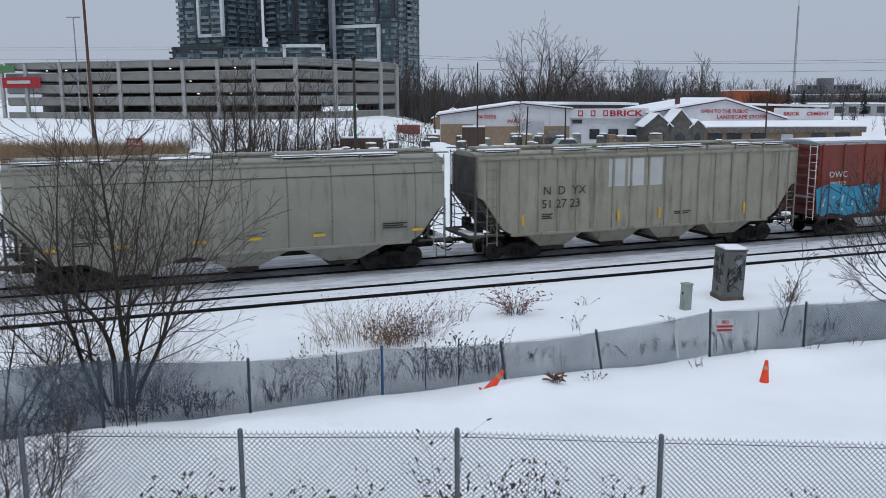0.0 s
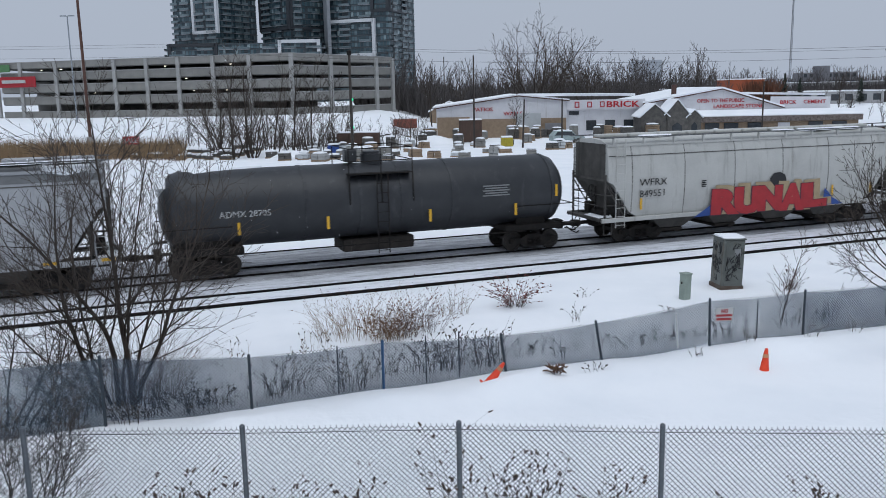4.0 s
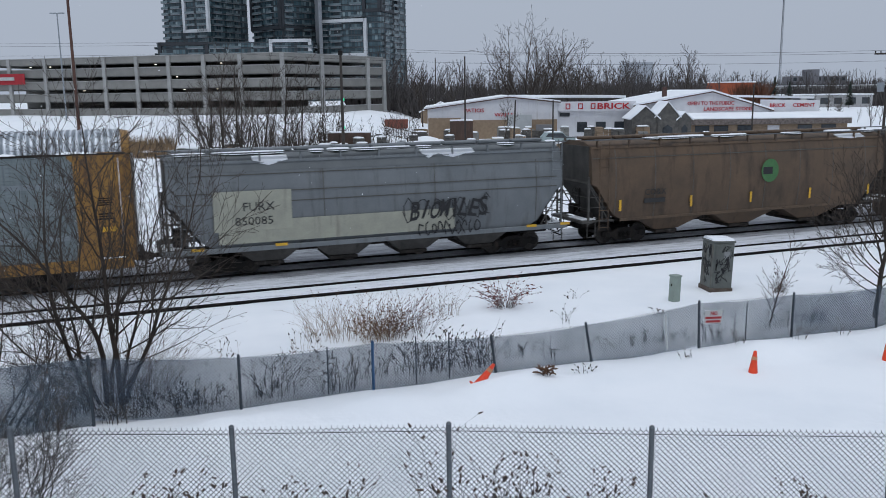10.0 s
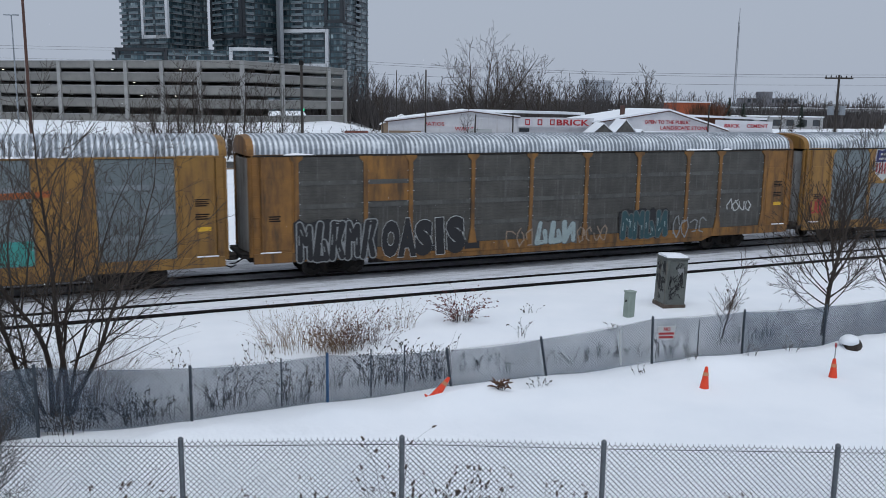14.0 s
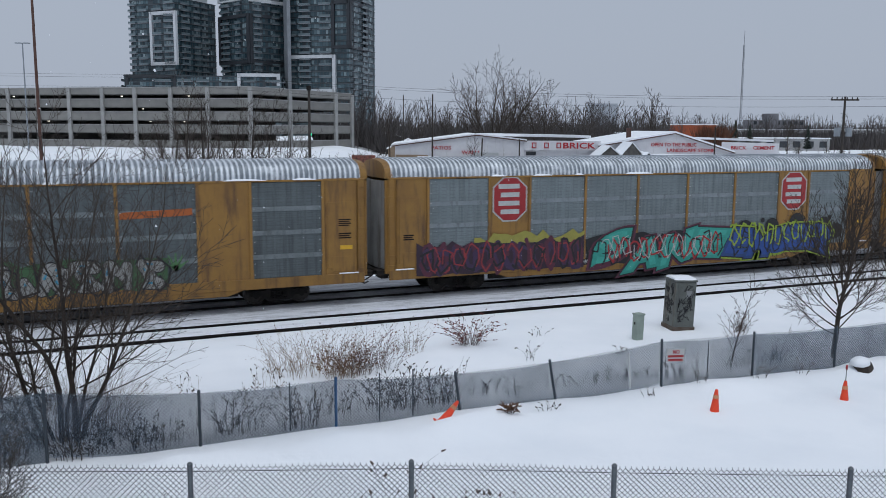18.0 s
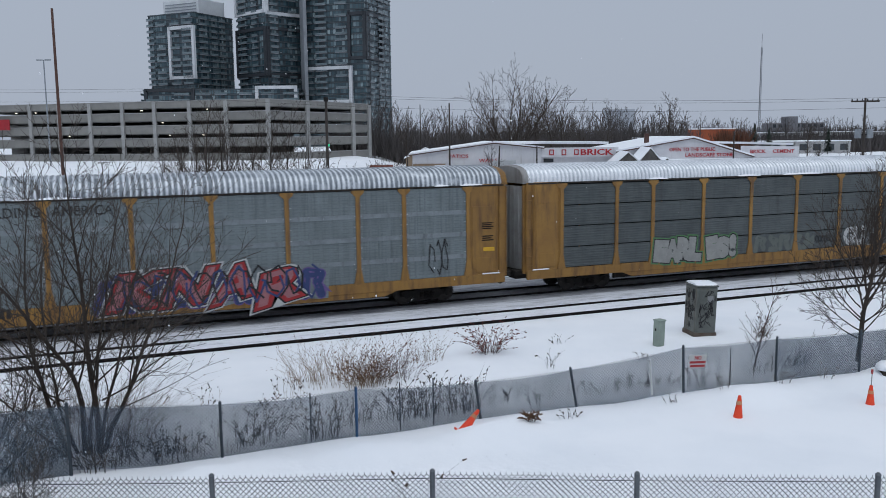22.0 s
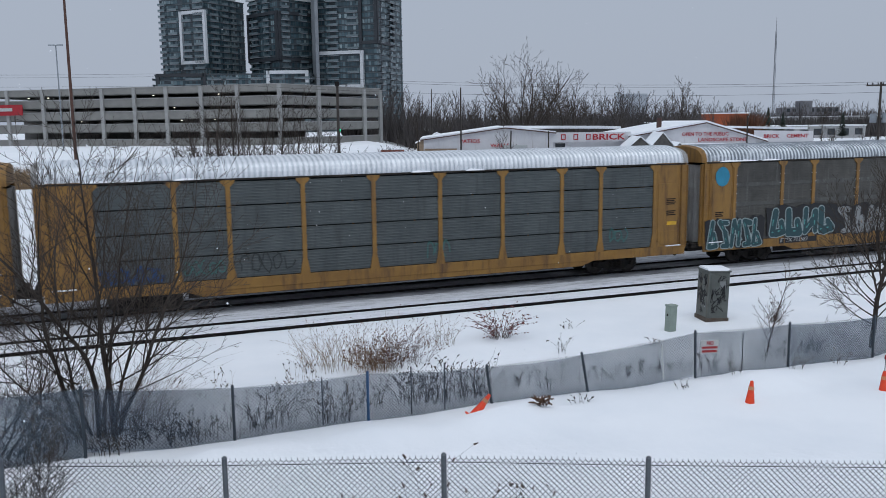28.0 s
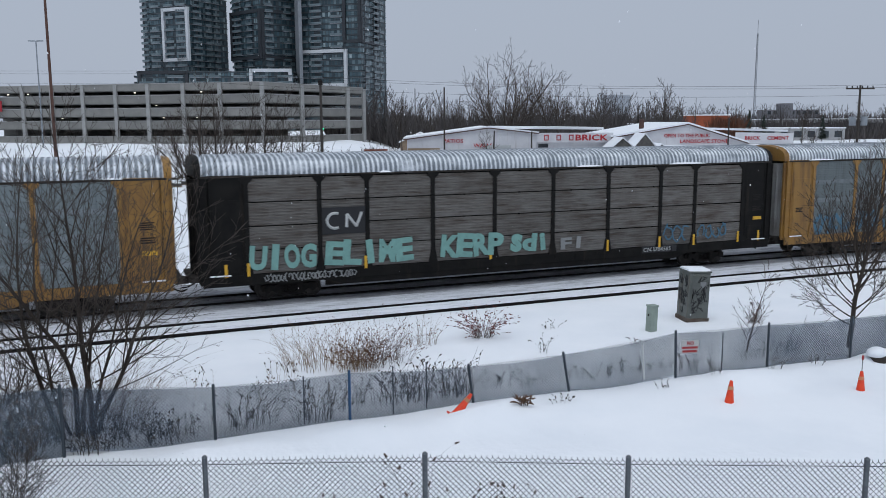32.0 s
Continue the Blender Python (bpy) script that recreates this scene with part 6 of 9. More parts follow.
scrawl(c, EDGES[8] - 0.1, EDGES[9] - 0.2, 1.2, 2.3, paint("dusty_rose", (0.3, 0.2, 0.17)), 139, -1.645, 0.07)
scrawl(c, EDGES[7], EDGES[9] + 0.2, 1.1, 2.4, P["white"], 140, -1.65, 0.022)
number(c, "ETTX 716113", EDGES[3] - 2.2)

NIGHT = surf("rack_black", (0.006, 0.006, 0.006), (0.013, 0.012, 0.011), 1.4, 0.7, streak=(0.03, 0.024, 0.018), amount=0.2)
NIGHT.node_tree.nodes["Principled BSDF"].inputs["Specular IOR Level"].default_value = 0.15
c = rack(12, SHEET["brown"], "black-framed car-carrying wagon, brownish grey side sheets, mint sprayed letters", frame=NIGHT, plain=True, endmat=NIGHT)
x = (EDGES[1] + EDGES[2]) / 2
Build().box((x, -1.61, 3.05), (1.75, 0.015, 1.05), 0.004).obj("logo_panel", P["black"], c)
b = Build()
arc = [(x - 0.35 + 0.33 * math.cos(a * math.pi / 8), 3.05 + 0.3 * math.sin(a * math.pi / 8)) for a in range(3, 14)]
for p, q in zip(arc, arc[1:]):
    b.rod((p[0], -1.622, p[1]), (q[0], -1.622, q[1]), 0.06, n=6)
for p, q in zip([(x + 0.1, 2.78), (x + 0.12, 3.3), (x + 0.5, 2.8), (x + 0.72, 3.34)], [(x + 0.12, 3.3), (x + 0.5, 2.8), (x + 0.72, 3.34), (x + 0.72, 3.36)]):
    b.rod((p[0], -1.622, p[1]), (q[0], -1.622, q[1]), 0.06, n=6)
b.obj("logo_worm", P["white"], c, "white bent-line emblem")
MINT = paint("dull_mint", (0.2, 0.4, 0.36))
for text, xa, xb in (("UIOG", EDGES[0] + 0.05, EDGES[1] - 0.15), ("ELIME", EDGES[1] + 0.2, EDGES[3] - 0.9), ("KERP", EDGES[3] + 0.35, EDGES[4] + 0.4), ("sdi", EDGES[4] + 0.7, EDGES[5] - 0.2)):
    sprayed(c, text, xa, xb, 1.22 if text != "sdi" else 1.3, 2.25 if text != "sdi" else 2.1, MINT, MINT, -1.642, 0.05, 0.0, jig=0.8, seed=15)
sprayed(c, "F1", EDGES[5] + 0.35, EDGES[6] - 1.2, 1.3, 1.85, P["grey"], P["grey"], -1.642, 0.04, 0.0, seed=3)
scrawl(c, EDGES[7] + 0.2, EDGES[8] - 0.2, 1.35, 2.15, paint("faded_blue", (0, 0, 0)), 142, -1.642, 0.035)
scrawl(c, EDGES[8] + 0.2, EDGES[8] + 1.9, 1.35, 2.05, paint("faded_blue", (0, 0, 0)), 143, -1.642, 0.035)
scrawl(c, EDGES[0] + 0.6, EDGES[2] - 0.5, 0.82, 1.12, P["grey"], 144, -1.645, 0.022)
reflectors(c, [-12.5, EDGES[0], EDGES[2] - 0.1, EDGES[4] - 0.2, EDGES[6], EDGES[7], EDGES[8], EDGES[9] - 0.2, 12.7], 1.35, -1.64, up=True)
number(c, "CNA704565", EDGES[6] + 1.9)

c = rack(13, SHEET["light"], YARD)
# ---- fences, boxes and cones beside the line ----
POSTG = surf("fence_post", (0.05, 0.065, 0.08), (0.035, 0.045, 0.058), 4, 0.6, 0.1)
NPOST = surf("galvanised_post", (0.13, 0.145, 0.16), (0.09, 0.1, 0.115), 5, 0.5, 0.3)
WIRE = surf("fence_wire", (0.045, 0.052, 0.064), (0.03, 0.036, 0.046), 6, 0.5, 0.2)
BLUEP = surf("blue_post", (0.025, 0.09, 0.2), (0.02, 0.07, 0.16), 4, 0.6)


def scrim_mat(name, lo, hi, c):
    m = bpy.data.materials.new(name)
    m.use_nodes = True
    n, l = m.node_tree.nodes, m.node_tree.links
    b = n["Principled BSDF"]
    b.inputs["Base Color"].default_value, b.inputs["Roughness"].default_value = (*c, 1), 0.9
    t = n.new("ShaderNodeBsdfTransparent")
    mx = n.new("ShaderNodeMixShader")
    tc = n.new("ShaderNodeTexCoord")
    a = n.new("ShaderNodeTexNoise")
    a.inputs["Scale"].default_value, a.inputs["Detail"].default_value = 0.9, 5
    l.new(tc.outputs["Object"], a.inputs["Vector"])
    r = n.new("ShaderNodeMapRange")
    r.inputs["To Min"].default_value, r.inputs["To Max"].default_value = lo, hi
    l.new(a.outputs["Fac"], r.inputs["Value"])
    l.new(r.outputs["Result"], mx.inputs["Fac"])
    l.new(t.outputs[0], mx.inputs[1])
    l.new(b.outputs[0], mx.inputs[2])
    l.new(mx.outputs[0], n["Material Output"].inputs["Surface"])
    return m


SCRIM = scrim_mat("fence_scrim", 0.16, 0.4, (0.13, 0.19, 0.27))
SCRIM_DENSE = scrim_mat("fence_scrim_dense", 0.24, 0.5, (0.23, 0.31, 0.39))
SCRIM_PALE = scrim_mat("fence_scrim_pale", 0.2, 0.62, (0.19, 0.26, 0.34))


def woven(p, q, z0, z1, cell, r, spikes):
    """Chain-link wires between two posts: each wire zigzags down and hooks its neighbours."""
    p, q = Vector(p), Vector(q)
    d = (q - p).to_2d()
    n = max(1, round(d.length / cell))
    m = max(2, round((z1 - z0) / cell))
    b = Build()
    s = Vector((-d.y, d.x)).normalized() * r
    for k in range(n):
        ring = []
        for i in range(m + 1):
            t = (k + (i + k) % 2) / n
            c = p.to_2d() + d * t
            base = p.z + (q.z - p.z) * t
            z = base + z0 + (z1 - z0) * i / m + 0.012 * noise.noise(Vector((c.x * 1.5, c.y, i * 0.4)))
            dx, dy = d.x / d.length * r * 1.3, d.y / d.length * r * 1.3
            ring.append([(c.x + s.x, c.y + s.y, z), (c.x + dx, c.y + dy, z), (c.x - s.x, c.y - s.y, z), (c.x - dx, c.y - dy, z)])
        b.loft(ring, caps=False)
        if spikes:
            c = ring[-1][0]
            b.rod(c, (c[0], c[1], c[2] + 0.035), r * 1.1, r * 0.6, 3, False)
    return b


def link_fence(name, posts, height, cell, r, mat, pmat, prad, label, nets=(), spikes=False, special=None, rail=False):
    """posts: x, y, lean and how much higher or lower the fabric hangs there. nets: a netting for each span, or None."""
    top = thing(name, pose(0, 0, 0), label, "fence")
    for i, (x, y, lean, rise) in enumerate(posts):
        z = ground_z(x, y) - 0.15
        zt = height + rise + ground_z(x, y) + 0.04
        b = Build().rod((x, y, z), (x + lean, y, zt), prad, n=10)
        b.rod((x + lean, y, zt), (x + lean, y, zt + 0.03), prad * 1.15, prad * 0.5, 10)
        b.obj("post", (special or {}).get(i, pmat), top, "blue-painted post" if special and i in special else "", smooth=50)
    for i, ((x0, y0, l0, r0), (x1, y1, l1, r1)) in enumerate(zip(posts, posts[1:])):
        a, c = (x0, y0, ground_z(x0, y0) + r0), (x1, y1, ground_z(x1, y1) + r1)
        low = -max(0.0, (r0 + r1) / 2)
        woven(a, c, low, height, cell, r, spikes).obj("wire_mesh", mat, top)
        if rail:
            Build().rod((x0, y0, a[2] + height - 0.07), (x1, y1, c[2] + height - 0.07), 0.006, n=5).obj("tension_wire", mat, top)
        if nets and nets[i]:
            d = Vector((x1 - x0, y1 - y0)).normalized()
            b, n = Build(), 12
            for k in range(n + 1):
                u = k / n
                x, y = x0 + (x1 - x0) * u, y0 + (y1 - y0) * u
                zz = a[2] + (c[2] - a[2]) * u
                sag = 0.05 * math.sin(math.pi * u) + 0.02 * noise.noise(Vector((x * 2, y, 5)))
                for off in (0.03, 0.036):
                    b.v += [(x - d.y * off, y + d.x * off, zz + low - 0.05), (x - d.y * (off + 0.02 * math.sin(7 * u)), y + d.x * off, zz + height * 0.5), (x - d.y * off, y + d.x * off, zz + height - 0.02 - sag)]
            for k in range(n):
                p, q = 6 * k, 6 * (k + 1)
                b.f += [(p, q, q + 1, p + 1), (p + 1, q + 1, q + 2, p + 2), (p + 3, p + 4, q + 4, q + 3), (p + 4, p + 5, q + 5, q + 4), (p + 2, q + 2, q + 5, p + 5), (p, p + 3, q + 3, q)]
            b.obj("windscreen_mesh", nets[i], top, "thin blue-grey windscreen netting")
    return top


FAR_POSTS = [(-10.1, 18.8, 0, 0.62), (-7.0, 18.75, 0, 0.55), (-4.0, 18.7, 0, 0.46), (-0.91, 18.61, 0, 0.36), (2.13, 18.45, 0, 0.06), (5.2, 18.5, 0, 0), (8.35, 18.45, -0.15, -0.2), (10.95, 18.25, -0.22, -0.14), (14.0, 17.95, -0.05, 0.09), (17.1, 17.95, 0, 0.08), (20.1, 17.85, 0, 0.04), (23.2, 17.8, 0, 0), (26.3, 17.75, 0, 0), (29.4, 17.7, 0, 0), (32.5, 17.7, 0, 0)]
link_fence("boundary_fence", FAR_POSTS, 1.14, 0.04, 0.0052, WIRE, POSTG, 0.034, "sagging grey chain-link fence with netting, weeds behind it", nets=[SCRIM_DENSE] * 3 + [SCRIM] * 6 + [SCRIM_PALE] * 5, special={5: BLUEP})
NEAR_POSTS = [(-4.9, 14.7, 0, 0), (-1.81, 13.46, 0, 0), (1.25, 12.25, 0, 0), (4.24, 11.1, 0, 0), (6.98, 9.95, 0, 0), (10.17, 8.6, 0, 0), (13.3, 7.25, 0, 0)]
link_fence("chain_link_fence", NEAR_POSTS, 1.98, 0.041, 0.005, WIRE, NPOST, 0.04, "galvanised chain-link fence with twisted wire tops", spikes=True, rail=True)

for x, y in ((4.15, 18.62), (6.3, 18.6), (7.15, 18.6), (15.6, 18.05)):
    o = Build().rod((x, y, -0.1), (x, y, 1.12), 0.016, n=6).obj("stake", POSTG)
    tagged(o, "thin grey steel stake behind the fence", "stake", "stakes behind the fence")
tagged(Build().box((12.98, 17.98, 0.62), (0.05, 0.015, 0.95), 0.004, Matrix.Rotation(radians(-5), 3, "Y")).obj("tape_strip", P["white"]), "white tape strip tied to the fence", "tape")

# warning sign wired to the fence
sg = thing("fence_sign", pose(14.35, 17.86, 0.92, 0, 4, -2), "red and white warning sign wired to the fence", "sign")
Build().box((0, 0, 0), (0.56, 0.01, 0.36), 0.004).obj("board", P["white"], sg)
words("NO", 0.14, P["red"], sg, pose(-0.11, -0.009, 0.05, 90), bold=0.006, depth=0.002)
b = Build()
for k in range(2):
    b.box((0, -0.008, -0.02 - 0.1 * k), (0.5 - 0.04 * k, 0.006, 0.06))
b.obj("text_bar", P["red"], sg)

# signal cabinet and pedestal
CAB = surf("cabinet_grey", (0.15, 0.162, 0.148), (0.1, 0.108, 0.1), 2.5, 0.6, streak=(0.1, 0.07, 0.045), amount=0.25)
ca = thing("signal_cabinet", pose(18.9, 23.5, -0.12, 0, 2, -12), "grey-green steel signal cabinet, scribbled with black paint, snow on top", "cabinet")
Build().box((0, 0, 1.0), (0.64, 0.74, 1.68), 0.02).obj("body", CAB, ca)
Build().box((0, 0, 0.14), (0.7, 0.8, 0.28), 0.02).obj("base", surf("rusted_base", (0.08, 0.05, 0.035), (0.13, 0.11, 0.09), 5, 0.8), ca)
Build().box((0, 0, 1.87), (0.7, 0.8, 0.06), 0.02).obj("lid", CAB, ca)
Build().box((0.02, -0.38, 1.02), (0.55, 0.03, 1.5), 0.012).obj("door", CAB, ca)
Build().box((0.1, -0.4, 1.42), (0.18, 0.012, 0.24), 0.004).obj("notice", P["grey"], ca)
Build().box((-0.21, -0.41, 1.05), (0.03, 0.03, 0.16), 0.008).obj("handle", BLACK, ca)
Build().loft([[(x, -0.37 * q, 1.9), (x, -0.31 * q, 1.95), (x, 0.31 * q, 1.97), (x, 0.38 * q, 1.9)] for x, q in ((-0.33, 0.9), (-0.24, 1), (0.2, 1), (0.33, 0.85))]).obj("snow_cap", SNOW, ca, "white snow", smooth=60)
rng = random.Random(4)
for face in range(2):
    sc = Build()
    for k in range(26):
        u, z = rng.uniform(-0.2, 0.2), rng.uniform(0.5, 1.65)
        pts = []
        for q in range(5):
            u2, z2 = u + rng.uniform(-0.1, 0.1), z + rng.uniform(-0.14, 0.14)
            pts.append((u2, -0.398, z2) if face == 0 else (-0.322, u2 * 1.1, z2))
        sc.path(pts, 0.008 + 0.006 * rng.random(), 4)
    sc.obj("scribble", P["black"], ca)["kind"] = "stuff"
ca.scale = (1.2, 1.1, 1.0)
pd = thing("pedestal_box", pose(16.68, 22.75, -0.05, 0, 2, 8), "small pale green telecom pedestal in the snow", "utility box")
PED = surf("pedestal_green", (0.3, 0.36, 0.31), (0.25, 0.3, 0.26), 4, 0.6)
Build().box((0, 0, 0.45), (0.3, 0.26, 0.9), 0.02).obj("body", PED, pd)
Build().box((0, 0, 0.9), (0.33, 0.3, 0.05), 0.015).obj("cap", PED, pd)
Build().box((-0.16, 0.0, 0.6), (0.03, 0.05, 0.08), 0.01).obj("lock", BLACK, pd)

ORG = surf("cone_orange", (0.88, 0.07, 0.018), (0.78, 0.055, 0.015), 4, 0.5)


def cone(x, y, tilt, turn, sink, stick=False, label="orange traffic cone standing in the snow"):
    co = thing("traffic_cone", pose(x, y, ground_z(x, y) - sink, 0, tilt, turn), label, "traffic cone", "traffic cones")
    Build().box((0, 0, 0.02), (0.36, 0.36, 0.04), 0.015).obj("base", ORG, co)
    n = 18
    Build().loft([[(r * math.cos(2 * math.pi * k / n), r * math.sin(2 * math.pi * k / n), z) for k in range(n)] for r, z in ((0.135, 0.04), (0.125, 0.07), (0.04, 0.68), (0.03, 0.7), (0.02, 0.69))]).obj("body", ORG, co, smooth=40)
    Build().loft([[(r * math.cos(2 * math.pi * k / n), r * math.sin(2 * math.pi * k / n), z) for k in range(n)] for r, z in ((0.075, 0.48), (0.061, 0.57))], caps=False).obj("reflective_band", surf("band_worn", (0.6, 0.2, 0.09), (0.5, 0.26, 0.14), 8, 0.5), co, smooth=40)
    if stick:
        Build().rod((0, 0, 0.6), (0.02, 0, 1.02), 0.012).obj("stick", P["grey"], co)
        Build().rod((0.02, -0.02, 1.05), (0.02, 0.02, 1.05), 0.06, n=10).obj("marker_disc", P["red"], co)


cone(14.1, 16.0, 5, 10, 0.16, False)
cone(7.5, 17.72, 38, -8, 0.14, label="orange traffic cone tipped over against the snow drift")
cone(17.95, 15.55, 2, 30, 0.2, True, "orange traffic cone with a stick and disc in the snow")

st = thing("tree_stump", pose(20.45, 17.15, -0.05, 0, 0, 20), "snow-capped dark stump beside the fence", "stump")
st.scale = (0.78, 0.78, 0.72)
BARK = surf("bark", (0.06, 0.045, 0.036), (0.036, 0.028, 0.023), 5, 0.9, bump=0.5)
rng = random.Random(8)
rings = []
for z, r in ((0, 0.4), (0.15, 0.38), (0.34, 0.33), (0.46, 0.28), (0.5, 0.12)):
    rings.append([((r + 0.08 * rng.random()) * 1.15 * math.cos(2 * math.pi * k / 12), (r + 0.08 * rng.random()) * 0.8 * math.sin(2 * math.pi * k / 12), z) for k in range(12)])
Build().loft(rings).obj("wood", BARK, st)
rings = []
for z, r in ((0.36, 0.3), (0.42, 0.37), (0.56, 0.34), (0.66, 0.22), (0.7, 0.06)):
    rings.append([((r + 0.05 * rng.random()) * 1.15 * math.cos(2 * math.pi * k / 14) - 0.16, (r + 0.05 * rng.random()) * 0.85 * math.sin(2 * math.pi * k / 14) + 0.05, z) for k in range(14)])
Build().loft(rings).obj("snow_cap", SNOW, st, "white snow", smooth=70)

# ---- bare trees and weeds ----
TWIG = surf("twig_brown", (0.06, 0.045, 0.035), (0.038, 0.029, 0.024), 6, 0.9)
DRY = surf("dry_stalk", (0.27, 0.18, 0.1), (0.17, 0.11, 0.065), 8, 0.9)
DRYRED = surf("dry_leaf", (0.17, 0.055, 0.03), (0.09, 0.035, 0.022), 9, 0.9)
DARKW = surf("dark_weed", (0.035, 0.028, 0.022), (0.06, 0.045, 0.034), 9, 0.9)


def branch(b, tw, rng, p, d, length, r, level, thin=0.012, rise=0.05, wander=0.1, gap=0.3, spread=0.85, ratio=0.5, bare=0.2, rtip=0.004):
    """A tapering limb that bends upwards, with side limbs wound round it."""
    n = max(2, int(length / gap))
    step = length / n
    q, ang = p, rng.uniform(0, 6.28)
    for k in range(n):
        u = (k + 1) / n
        d = (d + Vector((rng.gauss(0, wander), rng.gauss(0, wander), rng.gauss(0, wander * 0.6) + rise))).normalized()
        e = q + d * step
        ra, rb = max(rtip, r * (1 - 0.88 * k / n)), max(rtip, r * (1 - 0.88 * u))
        (b if ra > thin else tw).rod(q, e, ra, rb, 6 if ra > 0.03 else 3, False)
        if level > 0 and u > bare and k < n - 1 and rng.random() < 0.92:
            ang += 2.4 + rng.gauss(0, 0.5)
            o = d.orthogonal().normalized()
            sd = o * math.cos(ang) + d.cross(o) * math.sin(ang)
            nd = (d + sd * spread * rng.uniform(0.65, 1.3)).normalized()
            branch(b, tw, rng, e, nd, length * ratio * (1 - 0.6 * u) * rng.uniform(0.55, 1.2), max(rtip, rb * 0.55), level - 1, thin, rise, wander * 1.2, gap * 0.72, spread, ratio, 0.12, rtip)
        q = e


def bare_tree(name, x, y, stems, label, seed, group="", mat=None, z=None, **kw):
    """stems: offset x, y, lean x, y, first length, radius, depth."""
    rng = random.Random(seed)
    top = thing(name, pose(x, y, ground_z(x, y) - 0.05 if z is None else z), label, "tree", group)
    twigs = Build()
    for ox, oy, lx, ly, ln, r, dep, *oz in stems:
        b = Build()
        branch(b, twigs, rng, Vector((ox, oy, oz[0] if oz else -0.1)), Vector((lx, ly, 1)).normalized(), ln, r, dep, **kw)
        b.obj("trunk", mat or BARK, top)
    twigs.obj("crown", mat or TWIG, top)["kind"] = "stuff"
    return top


TWIGR = surf("twig_reddish", (0.1, 0.06, 0.048), (0.065, 0.042, 0.035), 6, 0.9)
bare_tree("bare_tree", -0.6, 19.7, [(-0.3, 0, -0.42, 0.05, 6.3, 0.06, 3), (-0.05, 0.1, -0.16, 0.05, 7.0, 0.068, 3), (0.25, 0, 0.06, 0.1, 7.2, 0.072, 3), (0.3, 0.1, 0.34, -0.05, 6.4, 0.055, 3), (0.05, 0.2, 0.02, 0.2, 6.6, 0.045, 3), (-0.15, 0.2, -0.28, 0.1, 6.2, 0.04, 3), (0.2, 0.2, 0.2, 0.1, 6.2, 0.042, 3), (-0.35, 0.1, -0.8, 0.1, 4.8, 0.034, 3), (0.35, 0.1, 0.7, 0.0, 4.6, 0.032, 3, 0.4), (0.35, 0.2, 2.2, 0.1, 2.9, 0.024, 3, 1.2), (0.35, 0.1, 3.0, -0.1, 2.6, 0.02, 3, 0.9), (0.3, 0.0, 1.5, 0.2, 2.8, 0.024, 3, 1.7), (-0.4, 0.1, -2.0, 0.0, 2.7, 0.022, 3, 1.3), (-0.3, 0.1, -3.0, 0.1, 2.4, 0.02, 3, 0.8), (-0.3, 0.1, -1.2, 0.1, 3.4, 0.026, 3, 1.0)],
          "bare multi-stemmed tree behind the boundary fence", 8, rise=0.04, wander=0.08, spread=0.8, gap=0.33, ratio=0.56, bare=0.22, rtip=0.0045)
bare_tree("bare_tree", -3.1, 19.3, [(-0.2 + 0.12 * k, 0.05 * (k % 3), -0.5 + 0.22 * k, -0.1 + 0.1 * (k % 3), 2.6 + 0.3 * (k % 4), 0.034, 3) for k in range(9)], "low bare branching shrub tree beside the fence", 5, gap=0.2, ratio=0.58, rtip=0.005)
bare_tree("bare_tree", 21.1, 18.8, [(0, 0, 0.0, 0, 6.3, 0.088, 3)] + [(0, 0, lx, ly, ln, 0.028, 3, z) for lx, ly, ln, z in ((-2.6, 0.2, 2.7, 0.75), (2.3, 0.1, 2.7, 0.85), (-2.1, 0.5, 3.0, 1.0), (1.9, -0.5, 2.7, 1.15), (-1.7, -0.6, 3.1, 1.3), (1.5, 0.4, 3.0, 1.5), (-1.2, 0.2, 3.2, 1.7), (0.4, -1.4, 2.4, 1.2), (-0.4, 1.4, 2.5, 1.4), (1.0, -0.2, 3.1, 1.9), (-0.9, -0.3, 3.1, 2.1), (-0.7, 0.4, 2.9, 2.4), (0.7, 0.3, 2.9, 2.5), (0.5, -0.4, 2.7, 2.9), (-0.5, -0.3, 2.7, 3.0))], "dark bare tree with wide twiggy crown at the fence", 12, rise=0.05, wander=0.035, spread=0.7, gap=0.22, ratio=0.55, bare=0.22, rtip=0.0055)
bare_tree("bare_tree", 17.75, 19.5, [(0, 0, 0.0, 0, 2.7, 0.03, 3)] + [(0, 0, lx, ly, 0.8, 0.012, 2, z) for lx, ly, z in ((-0.9, 0, 0.5), (0.85, 0.1, 0.6), (-0.8, 0.4, 0.85), (0.9, -0.2, 0.95), (-0.9, -0.2, 1.15))], "small twiggy bare sapling behind the fence", 23, mat=TWIGR, rise=0.06, wander=0.04, spread=0.75, gap=0.14, ratio=0.42, bare=0.15, rtip=0.0048)
bare_tree("bare_tree", 19.3, 19.2, [(0, 0, -0.5, 0, 1.1, 0.012, 2), (0, 0, 0.4, 0.1, 1.2, 0.012, 2), (0, 0, 0.0, 0.2, 1.0, 0.01, 2)], "thin bare sapling behind the fence", 27, gap=0.16, rtip=0.0035)
bare_tree("bare_tree", 24.8, 19.2, [(0, 0, -0.1, 0, 4.6, 0.08, 3), (0, 0, 0.3, 0, 4.2, 0.06, 3), (0, 0, -0.9, 0, 3.4, 0.04, 3, 0.6)], "bare tree with dark thin branches", 31)
